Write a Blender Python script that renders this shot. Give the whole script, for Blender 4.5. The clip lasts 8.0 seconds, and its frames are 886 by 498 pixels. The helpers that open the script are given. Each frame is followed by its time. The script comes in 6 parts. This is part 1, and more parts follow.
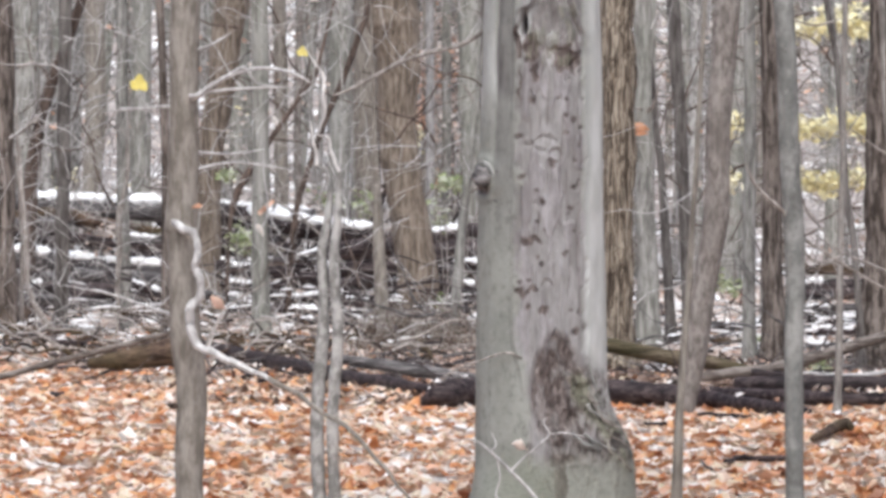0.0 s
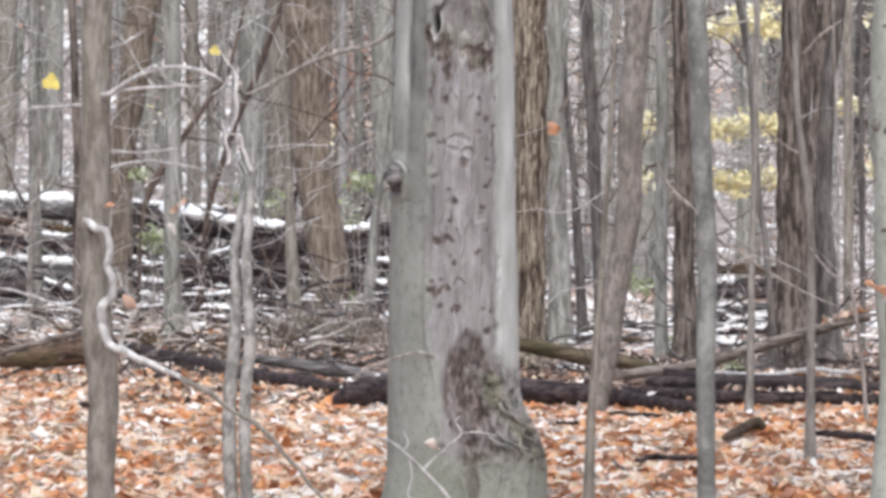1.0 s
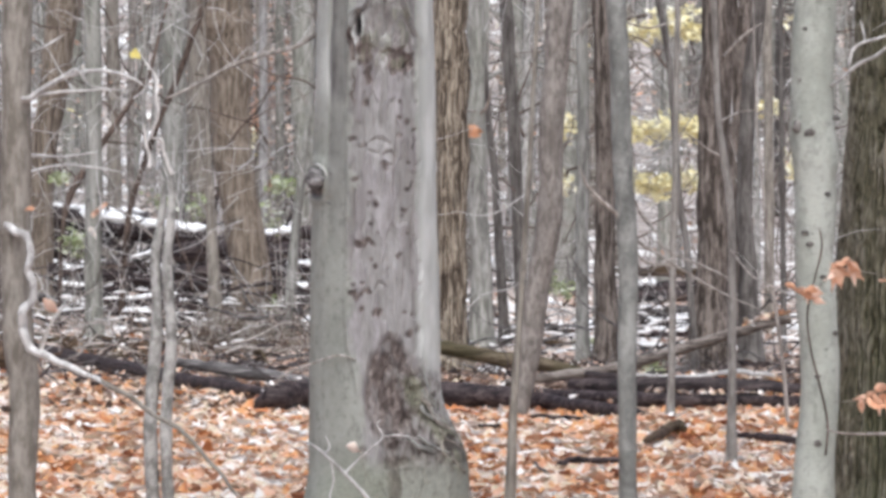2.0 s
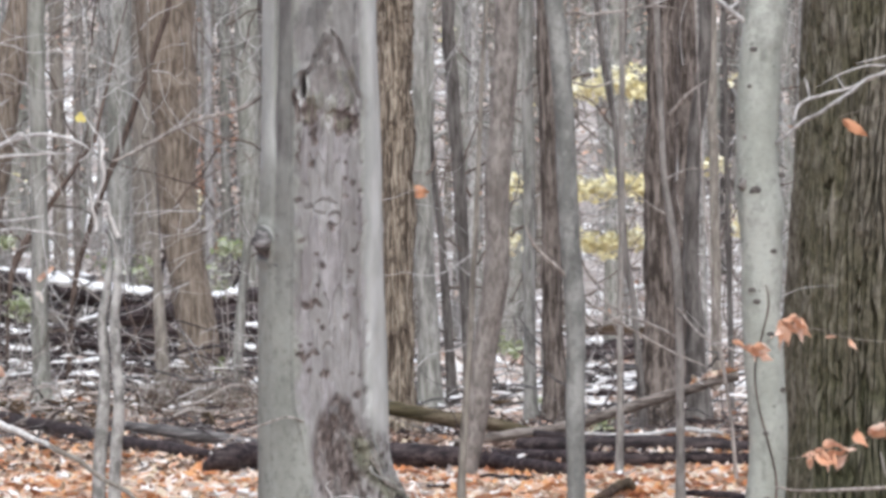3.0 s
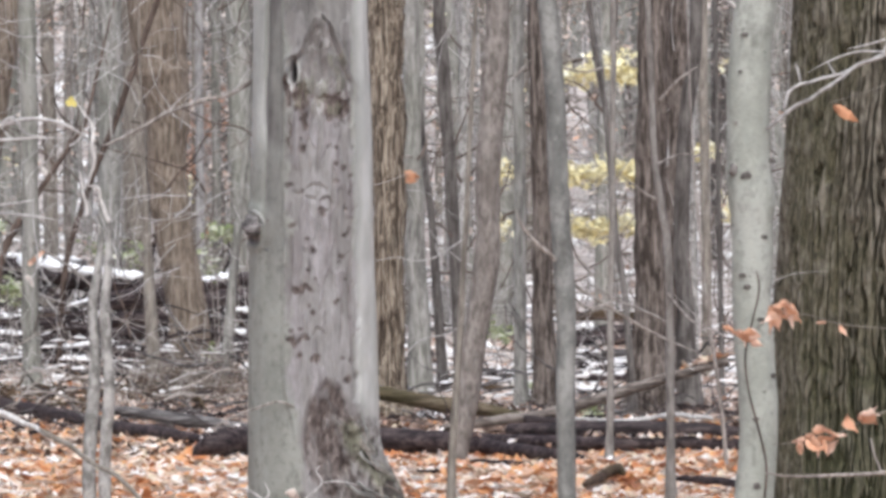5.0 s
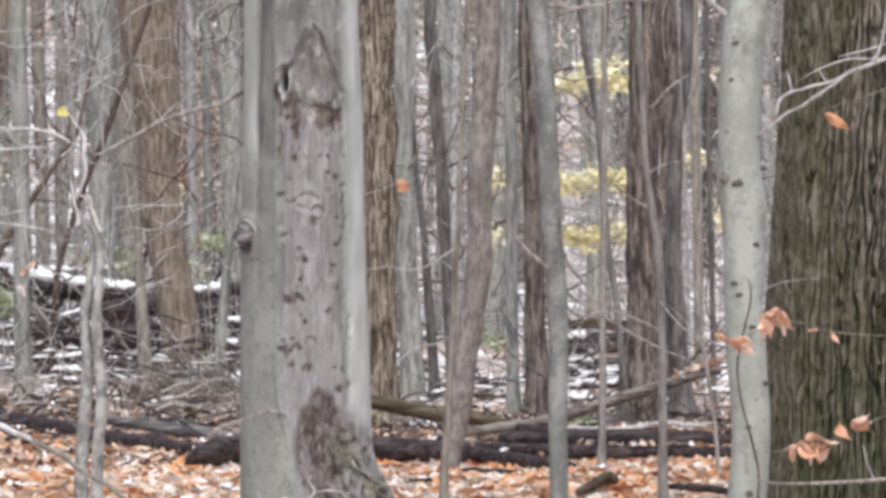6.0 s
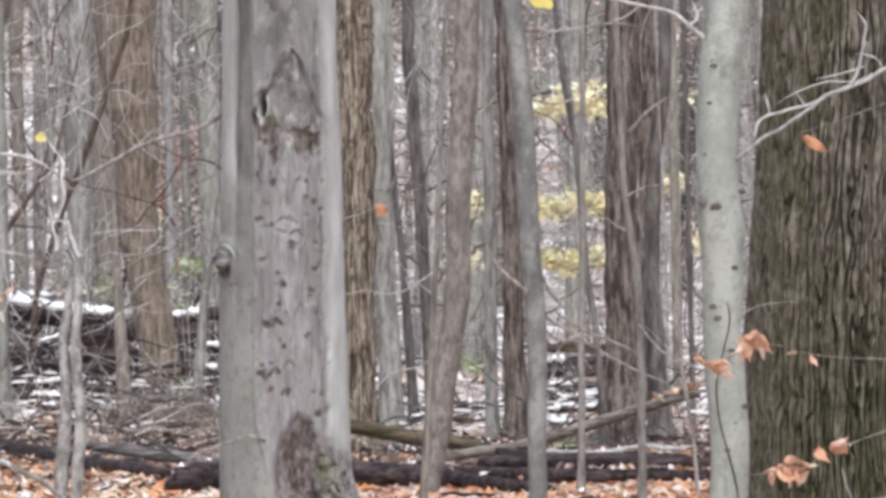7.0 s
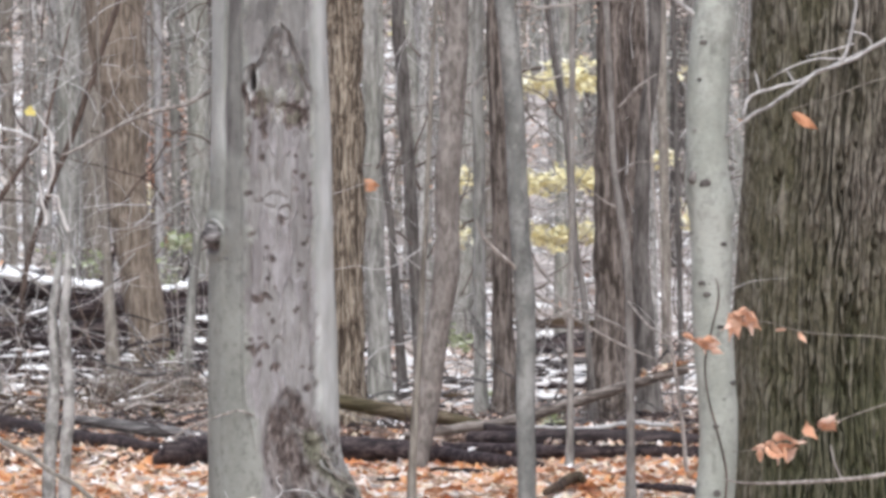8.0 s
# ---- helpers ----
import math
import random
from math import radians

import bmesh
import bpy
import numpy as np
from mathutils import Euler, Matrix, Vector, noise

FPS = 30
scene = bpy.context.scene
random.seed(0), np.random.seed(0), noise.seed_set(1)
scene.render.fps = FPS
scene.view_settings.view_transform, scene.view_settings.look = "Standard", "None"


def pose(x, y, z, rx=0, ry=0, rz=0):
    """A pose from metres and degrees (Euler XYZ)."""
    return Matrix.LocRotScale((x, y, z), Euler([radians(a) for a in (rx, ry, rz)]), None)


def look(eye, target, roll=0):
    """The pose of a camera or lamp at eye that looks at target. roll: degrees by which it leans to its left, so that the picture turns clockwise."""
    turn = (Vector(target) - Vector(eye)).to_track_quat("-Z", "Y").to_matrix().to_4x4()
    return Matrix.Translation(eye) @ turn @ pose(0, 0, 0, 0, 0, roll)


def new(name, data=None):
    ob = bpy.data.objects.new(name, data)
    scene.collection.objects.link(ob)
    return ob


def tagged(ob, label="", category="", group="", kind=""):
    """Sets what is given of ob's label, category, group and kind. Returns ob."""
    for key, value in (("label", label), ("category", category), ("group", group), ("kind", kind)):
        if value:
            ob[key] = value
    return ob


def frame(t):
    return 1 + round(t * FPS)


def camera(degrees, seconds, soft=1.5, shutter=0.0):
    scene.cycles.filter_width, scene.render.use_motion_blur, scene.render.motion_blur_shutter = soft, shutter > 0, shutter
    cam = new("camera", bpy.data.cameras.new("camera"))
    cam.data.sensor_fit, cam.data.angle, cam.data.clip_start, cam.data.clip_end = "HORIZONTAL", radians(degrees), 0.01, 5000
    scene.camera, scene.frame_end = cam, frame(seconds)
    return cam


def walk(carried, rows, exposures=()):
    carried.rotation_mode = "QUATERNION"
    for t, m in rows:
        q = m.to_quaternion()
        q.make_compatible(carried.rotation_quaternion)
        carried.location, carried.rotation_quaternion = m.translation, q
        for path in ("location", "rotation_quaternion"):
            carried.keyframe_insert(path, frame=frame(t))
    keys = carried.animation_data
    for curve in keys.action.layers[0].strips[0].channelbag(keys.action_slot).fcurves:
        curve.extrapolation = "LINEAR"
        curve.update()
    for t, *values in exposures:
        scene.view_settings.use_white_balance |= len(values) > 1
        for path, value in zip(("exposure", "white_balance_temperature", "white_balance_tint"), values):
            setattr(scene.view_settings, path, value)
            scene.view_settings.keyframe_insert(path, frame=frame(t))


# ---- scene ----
# ---- camera: it stands at eye height and only turns ----
EYE = 1.6
cam = camera(11.0, 8.0, soft=3.6)
ROWS = [
    (0.0, -0.0000, -0.9921, -0.0000),
    (0.5, -0.5223, -1.0087, 0.0309),
    (1.0, -1.0912, -1.0033, -0.0797),
    (1.5, -1.7273, -1.1186, -0.1302),
    (1.7, -1.8781, -1.1077, -0.1319),
    (2.8, -2.6452, -0.2875, 0.5870),
    (3.0, -2.7407, -0.2146, 0.5862),
    (3.5, -2.8623, -0.1549, 0.5655),
    (4.0, -2.8789, -0.2621, 0.5288),
    (4.5, -2.8303, -0.3877, 0.4352),
    (4.7, -2.8372, -0.4018, 0.4352),
    (5.8, -2.9294, -0.3355, 0.6559),
    (6.0, -2.9615, -0.2937, 0.6556),
    (6.5, -3.1198, -0.2072, 0.7389),
    (7.0, -3.2280, 0.0027, 0.8450),
    (7.5, -3.3680, 0.0960, 0.7470),
    (8.0, -3.3617, -0.3032, 0.6390),
]
walk(cam, [(t, pose(0, 0, EYE, 90 + pitch, roll, yaw)) for t, yaw, pitch, roll in ROWS],
     exposures=[(0.0, 0.58, 5790, 5), (1.7, 0.58, 5760, 4.5), (3.0, 0.57, 5680, 3.6), (4.5, 0.58, 5760, 4.6), (6.0, 0.58, 5780, 5), (8.0, 0.57, 5730, 4.6)])

# ---- overcast daylight ----
world = bpy.data.worlds.new("overcast_sky")
scene.world = world
world.use_nodes = True
wn, wl = world.node_tree.nodes, world.node_tree.links
sky = wn.new("ShaderNodeTexSky")
sky.sky_type = "NISHITA"
sky.sun_disc = False
sky.sun_elevation, sky.sun_rotation = radians(62), radians(180)
sky.air_density, sky.dust_density, sky.ozone_density = 0.6, 8.0, 0.3
wl.new(sky.outputs[0], wn["Background"].inputs[0])
wn["Background"].inputs[1].default_value = 0.13
sun = new("sun", bpy.data.lights.new("sun", "SUN"))
sun.data.energy, sun.data.angle, sun.data.color = 0.9, radians(40), (1.0, 0.97, 0.93)
sun.matrix_world = look((-1, -6, 32), (0, 20, 0))


# ---- materials ----
class Nodes:
    """A node material with short ways to add and link nodes."""

    def __init__(self, name, rough=0.85, spec=0.3):
        self.m = bpy.data.materials.new(name)
        self.m.use_nodes = True
        self.t = self.m.node_tree
        self.b = self.t.nodes["Principled BSDF"]
        self.b.inputs["Roughness"].default_value = rough
        self.b.inputs["Specular IOR Level"].default_value = spec

    def add(self, kind, **sockets):
        n = self.t.nodes.new(kind)
        for k, v in sockets.items():
            n.inputs[k].default_value = v
        return n

    def link(self, a, b):
        self.t.links.new(a, b)

    def coords(self, sx, sy, sz, space="Object"):
        tc = self.add("ShaderNodeTexCoord")
        mp = self.add("ShaderNodeMapping")
        mp.inputs["Scale"].default_value = (sx, sy, sz)
        self.link(tc.outputs[space], mp.inputs["Vector"])
        if space == "Object":
            oi = self.add("ShaderNodeObjectInfo")
            mul = self.add("ShaderNodeMath")
            mul.operation = "MULTIPLY"
            mul.inputs[1].default_value = 37.0
            self.link(oi.outputs["Random"], mul.inputs[0])
            cb = self.add("ShaderNodeCombineXYZ")
            self.link(mul.outputs[0], cb.inputs["X"])
            self.link(mul.outputs[0], cb.inputs["Z"])
            self.link(cb.outputs[0], mp.inputs["Location"])
        return mp.outputs[0]

    def noise(self, vec, scale, detail=4.0, rough=0.55):
        n = self.add("ShaderNodeTexNoise")
        n.inputs["Scale"].default_value = scale
        n.inputs["Detail"].default_value = detail
        n.inputs["Roughness"].default_value = rough
        self.link(vec, n.inputs["Vector"])
        return n.outputs["Fac"]

    def ramp(self, fac, *stops):
        r = self.add("ShaderNodeValToRGB")
        el = r.color_ramp.elements
        while len(el) < len(stops):
            el.new(0.5)
        for e, (p, c) in zip(el, stops):
            e.position, e.color = p, (*c, 1)
        self.link(fac, r.inputs[0])
        return r.outputs[0]

    def mix(self, fac, a, b, how="MIX"):
        x = self.add("ShaderNodeMixRGB")
        x.blend_type = how
        for s, v in ((x.inputs[0], fac), (x.inputs[1], a), (x.inputs[2], b)):
            if isinstance(v, (int, float)):
                s.default_value = v
            elif isinstance(v, tuple):
                s.default_value = (*v, 1)
            else:
                self.link(v, s)
        return x.outputs[0]

    def attr(self, name):
        a = self.add("ShaderNodeAttribute")
        a.attribute_name = name
        return a.outputs["Fac"]

    def tint(self, col, low, high):
        """Makes each object a little lighter or darker than the next."""
        oi = self.add("ShaderNodeObjectInfo")
        mr = self.add("ShaderNodeMapRange")
        mr.inputs["To Min"].default_value, mr.inputs["To Max"].default_value = low, high
        self.link(oi.outputs["Random"], mr.inputs["Value"])
        cb = self.add("ShaderNodeCombineColor")
        for i in range(3):
            self.link(mr.outputs[0], cb.inputs[i])
        return self.mix(1.0, col, cb.outputs[0], "MULTIPLY")

    def done(self, col, bump=None, strength=0.5, dist=0.01):
        if isinstance(col, tuple):
            self.b.inputs["Base Color"].default_value = (*col, 1)
        else:
            self.link(col, self.b.inputs["Base Color"])
        if bump is not None:
            b = self.add("ShaderNodeBump", Strength=strength, Distance=dist)
            self.link(bump, b.inputs["Height"])
            self.link(b.outputs[0], self.b.inputs["Normal"])
        return self.m


def bark(name, dark, mid, light, grain=26.0, stretch=7.0, moss=None, strength=0.6, dist=0.012, tint=(0.85, 1.15), patches=0.6, rough=0.9, lying=False, fleck=0.45):
    """Bark with upright furrows, blotches and, if given, a green film of moss."""
    n = Nodes(name, rough, 0.25)
    g = n.noise(n.coords(1 / stretch, 1, 1) if lying else n.coords(1, 1, 1 / stretch), grain, 7.0, 0.68)
    col = n.ramp(g, (0.41, dark), (0.5, mid), (0.60, light))
    blot = n.noise(n.coords(0.4, 1, 1) if lying else n.coords(1, 1, 0.4), 5.0, 5.0, 0.65)
    col = n.mix(n.ramp(blot, (0.52, (0, 0, 0)), (0.66, (patches,) * 3)), col, light)
    col = n.mix(n.ramp(blot, (0.34, (patches,) * 3), (0.46, (0, 0, 0))), col, dark)
    fl = n.noise(n.coords(0.3, 1, 1) if lying else n.coords(1, 1, fleck), 17.0, 5.0, 0.7)
    col = n.mix(n.ramp(fl, (0.54, (0, 0, 0)), (0.66, (0.6, 0.6, 0.6))), col, light)
    col = n.mix(n.ramp(fl, (0.34, (0.6, 0.6, 0.6)), (0.45, (0, 0, 0))), col, dark)
    if moss:
        mo = n.noise(n.coords(1, 1, 0.35), 2.1, 5.0, 0.65)
        col = n.mix(n.ramp(mo, (0.42, (0, 0, 0)), (0.62, (0.75, 0.75, 0.75))), col, n.mix(0.5, moss, col, "MIX"))
    return n.done(n.tint(col, *tint), g, strength, dist)


def smooth_bark(name, base, pale, spot, tint=(0.9, 1.1), blotch=5.0, smudges=8.0):
    """Thin grey bark with lichen blotches, faint cross lines and dark flecks."""
    n = Nodes(name, 0.75, 0.3)
    v = n.coords(1, 1, 0.6)
    col = n.mix(n.ramp(n.noise(v, blotch, 5.0, 0.6), (0.42, (0, 0, 0)), (0.58, (1, 1, 1))), base, pale)
    fine = n.noise(n.coords(1, 1, 2.6), 40.0, 4.0, 0.6)
    col = n.mix(n.ramp(fine, (0.25, (0.6, 0.6, 0.6)), (0.5, (0, 0, 0))), col, n.mix(0.45, col, spot))
    flecks = n.noise(n.coords(1, 1, 1.3), 17.0, 2.0)
    col = n.mix(n.ramp(flecks, (0.70, (0, 0, 0)), (0.76, (0.8, 0.8, 0.8))), col, spot)
    smudge = n.noise(n.coords(1, 1, 0.7), smudges, 6.0, 0.7)
    col = n.mix(n.ramp(smudge, (0.54, (0, 0, 0)), (0.68, (0.6, 0.6, 0.6))), col, spot)
    fl = n.noise(n.coords(1, 1, 0.8), 24.0, 5.0, 0.7)
    col = n.mix(n.ramp(fl, (0.36, (0.5, 0.5, 0.5)), (0.46, (0, 0, 0))), col, n.mix(0.5, base, spot))
    col = n.mix(n.ramp(fl, (0.55, (0, 0, 0)), (0.66, (0.55, 0.55, 0.55))), col, pale)
    return n.done(n.tint(col, *tint), fine, 0.4, 0.006)


n = Nodes("oak_bark_mossy", 0.92, 0.2)
g = n.noise(n.coords(1, 1, 0.3), 55.0, 6.0, 0.65)
col = n.ramp(g, (0.38, (0.048, 0.041, 0.033)), (0.52, (0.122, 0.105, 0.087)), (0.66, (0.200, 0.177, 0.150)))
green = n.noise(n.coords(1, 1, 0.5), 1.6, 5.0, 0.6)
col = n.mix(n.ramp(green, (0.43, (0.0, 0.0, 0.0)), (0.60, (0.66, 0.66, 0.66))), col, n.ramp(g, (0.38, (0.028, 0.027, 0.012)), (0.60, (0.092, 0.089, 0.042))))
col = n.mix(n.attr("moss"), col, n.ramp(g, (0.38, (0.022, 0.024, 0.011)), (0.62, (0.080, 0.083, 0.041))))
# ridges coloured paler: light on ridges against furrow shade, put into the colour
col = n.mix(n.attr("crest_light"), col, n.ramp(g, (0.40, (0.145, 0.130, 0.108)), (0.60, (0.320, 0.292, 0.250))))
M_OAK = n.done(col, g, 0.5, 0.008)
M_SHAG = bark("furrowed_bark_brown", (0.040, 0.029, 0.021), (0.180, 0.143, 0.108), (0.410, 0.356, 0.285), 42, 14, None, 1.0, 0.02, (1.0, 1.0), 0.15, fleck=0.10)
M_BROWN = bark("bark_brown", (0.110, 0.088, 0.068), (0.205, 0.168, 0.134), (0.300, 0.255, 0.210), 32, 9, None, 0.7, 0.015, (0.95, 1.05), 0.15)
M_YOUNG = bark("bark_young_tree", (0.138, 0.122, 0.103), (0.202, 0.181, 0.157), (0.278, 0.254, 0.226), 26, 3.0, None, 0.5, 0.008, (1.0, 1.0), 0.4)
M_RED = bark("bark_dark_brown", (0.032, 0.025, 0.020), (0.106, 0.086, 0.074), (0.250, 0.214, 0.191), 28, 8, None, 0.9, 0.016)
M_GREY = bark("bark_grey", (0.135, 0.130, 0.120), (0.245, 0.238, 0.220), (0.370, 0.360, 0.340), 20, 5, (0.20, 0.21, 0.165), 0.4, 0.008)
M_TAUPE = bark("bark_taupe", (0.138, 0.122, 0.105), (0.212, 0.190, 0.164), (0.290, 0.264, 0.232), 24, 4.0, None, 0.4, 0.008, (0.88, 1.12), 0.4)
M_SLIM = bark("bark_slim_sapling", (0.158, 0.145, 0.133), (0.235, 0.217, 0.200), (0.320, 0.301, 0.281), 26, 3.0, None, 0.4, 0.008, (1.0, 1.0), 0.5)
M_LEANER = bark("bark_leaning_tree", (0.128, 0.113, 0.102), (0.203, 0.182, 0.166), (0.288, 0.265, 0.246), 26, 2.5, None, 0.4, 0.008, (1.0, 1.0), 0.5)
M_PALE = bark("bark_pale_grey", (0.205, 0.195, 0.190), (0.330, 0.318, 0.312), (0.460, 0.446, 0.440), 18, 4, None, 0.4, 0.008, (0.95, 1.05), 0.5)
M_DARK = bark("bark_dark_grey", (0.060, 0.052, 0.048), (0.130, 0.118, 0.110), (0.200, 0.185, 0.172), 20, 7, None, 0.5, 0.008)
M_BEECH = smooth_bark("beech_bark_pale", (0.285, 0.296, 0.262), (0.375, 0.385, 0.348), (0.10, 0.10, 0.09))
M_SAPLING = smooth_bark("young_beech_bark", (0.172, 0.173, 0.163), (0.330, 0.328, 0.312), (0.070, 0.066, 0.062), blotch=7.0, smudges=12.0)
M_MOTTLED = smooth_bark("mottled_sapling_bark", (0.182, 0.178, 0.167), (0.430, 0.416, 0.400), (0.10, 0.09, 0.078), blotch=19.0, smudges=16.0)
M_TWIG = bark("twig_grey", (0.16, 0.14, 0.125), (0.27, 0.24, 0.22), (0.40, 0.37, 0.345), 30, 5, None, 0.3, 0.003)
M_PALE_TWIG = bark("twig_pale", (0.275, 0.262, 0.255), (0.40, 0.388, 0.38), (0.56, 0.548, 0.54), 30, 4, None, 0.3, 0.003)
M_BONE = bark("twig_bleached", (0.40, 0.375, 0.36), (0.56, 0.535, 0.52), (0.74, 0.72, 0.70), 30, 4, None, 0.3, 0.003)
M_DARK_TWIG = bark("twig_dark", (0.05, 0.036, 0.030), (0.10, 0.075, 0.062), (0.16, 0.12, 0.10), 30, 5, None, 0.3, 0.003)
M_WETLOG = bark("rotten_log_wet", (0.010, 0.007, 0.008), (0.031, 0.022, 0.023), (0.085, 0.065, 0.064), 26, 6.0, None, 0.5, 0.010, (0.9, 1.2), 0.25, 0.68, True)
M_LOG = bark("log_brown", (0.026, 0.016, 0.011), (0.070, 0.045, 0.032), (0.132, 0.090, 0.064), 26, 6.0, (0.080, 0.068, 0.026), 0.5, 0.010, (0.85, 1.15), 0.35, 0.85, True)
M_MOSSLOG = bark("log_mossy", (0.026, 0.019, 0.012), (0.075, 0.056, 0.036), (0.150, 0.122, 0.086), 26, 6.0, (0.070, 0.066, 0.028), 0.5, 0.010, (0.95, 1.05), 0.35, 0.9, True)
M_LIMB = bark("limb_grey_brown", (0.052, 0.042, 0.036), (0.125, 0.104, 0.091), (0.245, 0.215, 0.194), 26, 6.0, None, 0.4, 0.008, (0.95, 1.05), 0.35, 0.8, True)
M_GREYLOG = bark("log_weathered", (0.036, 0.032, 0.032), (0.094, 0.086, 0.086), (0.220, 0.207, 0.205), 26, 6.0, None, 0.6, 0.010, (0.85, 1.15), 0.35, 0.8, True)

n = Nodes("wet_snow", 0.55, 0.4)
M_SNOW = n.done(n.ramp(n.noise(n.coords(1, 1, 1), 9, 4), (0.3, (0.82, 0.83, 0.85)), (0.55, (0.94, 0.94, 0.95))), n.noise(n.coords(1, 1, 1), 30, 3), 0.4, 0.01)


def leaf_material(name, stops, rough=0.65):
    """Leaves, each with a colour of its own, with veins of tone across them."""
    n = Nodes(name, rough, 0.35)
    geo = n.add("ShaderNodeNewGeometry")
    drift = n.add("ShaderNodeMapRange")
    drift.inputs["From Min"].default_value, drift.inputs["From Max"].default_value = 0.40, 0.60
    drift.inputs["To Min"].default_value, drift.inputs["To Max"].default_value = -0.15, 0.62
    n.link(n.noise(n.coords(1, 1, 1), 3.0, 4), drift.inputs["Value"])
    pick = n.add("ShaderNodeMath")
    pick.operation = "ADD"
    own = n.add("ShaderNodeMath")
    own.operation = "MULTIPLY"
    own.inputs[1].default_value = 0.55
    n.link(geo.outputs["Random Per Island"], own.inputs[0])
    n.link(own.outputs[0], pick.inputs[0])
    n.link(drift.outputs[0], pick.inputs[1])
    col = n.ramp(pick.outputs[0], *stops)
    v = n.noise(n.coords(1, 1, 1, "Generated"), 220, 3)
    col = n.mix(n.ramp(v, (0.35, (0.45, 0.45, 0.45)), (0.6, (0, 0, 0))), col, n.mix(0.5, col, (0.10, 0.05, 0.03)))
    done = n.done(col)
    thin = n.add("ShaderNodeBsdfTranslucent")
    n.link(col, thin.inputs["Color"])
    both = n.add("ShaderNodeMixShader")
    both.inputs[0].default_value = 0.2
    n.link(n.b.outputs[0], both.inputs[1])
    n.link(thin.outputs[0], both.inputs[2])
    n.link(both.outputs[0], n.t.nodes["Material Output"].inputs["Surface"])
    return done


M_LITTER = leaf_material("fallen_leaves", (
    (0.00, (0.36, 0.150, 0.080)), (0.10, (0.56, 0.225, 0.085)), (0.18, (0.64, 0.310, 0.140)), (0.25, (0.71, 0.430, 0.190)), (0.31, (0.60, 0.300, 0.190)), (0.40, (0.70, 0.460, 0.310)), (0.48, (0.50, 0.330, 0.240)), (0.54, (0.75, 0.590, 0.440)),
    (0.60, (0.60, 0.540, 0.380)), (0.66, (0.82, 0.700, 0.590)), (0.73, (0.62, 0.430, 0.330)), (0.79, (0.78, 0.685, 0.615)), (0.90, (0.83, 0.770, 0.725)), (1.00, (0.86, 0.835, 0.815))))
M_WETLEAF = leaf_material("leaf_wet_brown", ((0.0, (0.07, 0.045, 0.035)), (0.4, (0.15, 0.10, 0.075)), (0.7, (0.26, 0.19, 0.155)), (1.0, (0.42, 0.34, 0.29))))
M_ORANGE = leaf_material("leaf_orange", ((0.0, (0.61, 0.30, 0.17)), (0.5, (0.72, 0.44, 0.30)), (1.0, (0.84, 0.64, 0.53))))
M_YELLOW = leaf_material("leaf_yellow", ((0.0, (0.77, 0.69, 0.36)), (0.5, (0.88, 0.84, 0.57)), (1.0, (0.92, 0.91, 0.77))))
M_RUST = leaf_material("leaf_rust", ((0.0, (0.56, 0.26, 0.13)), (1.0, (0.68, 0.37, 0.22))))
M_GOLD = leaf_material("leaf_gold", ((0.0, (0.60, 0.50, 0.12)), (1.0, (0.72, 0.63, 0.22))))
M_GREEN = leaf_material("leaf_green", ((0.0, (0.22, 0.28, 0.12)), (0.4, (0.37, 0.43, 0.23)), (0.7, (0.54, 0.58, 0.43)), (1.0, (0.66, 0.68, 0.58))))
M_PINK = leaf_material("leaf_faded", ((0.0, (0.50, 0.31, 0.22)), (0.25, (0.60, 0.48, 0.41)), (0.55, (0.69, 0.62, 0.56)), (1.0, (0.81, 0.78, 0.75))))

n = Nodes("forest_floor", 0.9, 0.2)
v = n.coords(1, 1, 1)
vo = n.add("ShaderNodeTexVoronoi", Scale=13.0)
n.link(v, vo.inputs["Vector"])
sep = n.add("ShaderNodeSeparateColor")
n.link(vo.outputs["Color"], sep.inputs[0])
c1 = n.ramp(sep.outputs[0], (0.0, (0.28, 0.13, 0.07)), (0.2, (0.46, 0.25, 0.14)), (0.4, (0.46, 0.32, 0.24)), (0.6, (0.56, 0.44, 0.38)), (0.8, (0.36, 0.23, 0.17)), (1.0, (0.62, 0.56, 0.52)))
c2 = n.ramp(n.noise(v, 1.4, 4), (0.35, (0.28, 0.25, 0.22)), (0.6, (0.52, 0.47, 0.43)))
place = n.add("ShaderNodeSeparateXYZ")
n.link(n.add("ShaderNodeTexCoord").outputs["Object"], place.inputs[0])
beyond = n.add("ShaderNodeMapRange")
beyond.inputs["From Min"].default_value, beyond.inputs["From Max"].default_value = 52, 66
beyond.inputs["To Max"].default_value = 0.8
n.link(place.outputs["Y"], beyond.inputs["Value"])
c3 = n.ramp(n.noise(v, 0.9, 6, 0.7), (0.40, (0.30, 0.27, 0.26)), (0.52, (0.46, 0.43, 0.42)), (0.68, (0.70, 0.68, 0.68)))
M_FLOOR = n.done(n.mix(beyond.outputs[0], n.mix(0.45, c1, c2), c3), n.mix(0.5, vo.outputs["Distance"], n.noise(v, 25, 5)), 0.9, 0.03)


# ---- building blocks ----
def ground_z(x, y):
    """Height of the forest floor: nearly level, rising to a wooded slope far back."""
    near = 0.035 * noise.noise((x * 0.6, y * 0.6, 0.3)) + 0.02 * noise.noise((x * 1.9, y * 1.9, 2.3))
    s = min(max((y - 58) / 130, 0), 1)
    return near + 17 * s * s * (3 - 2 * s) + 0.5 * s * noise.noise((x * 0.05, y * 0.05, 5))


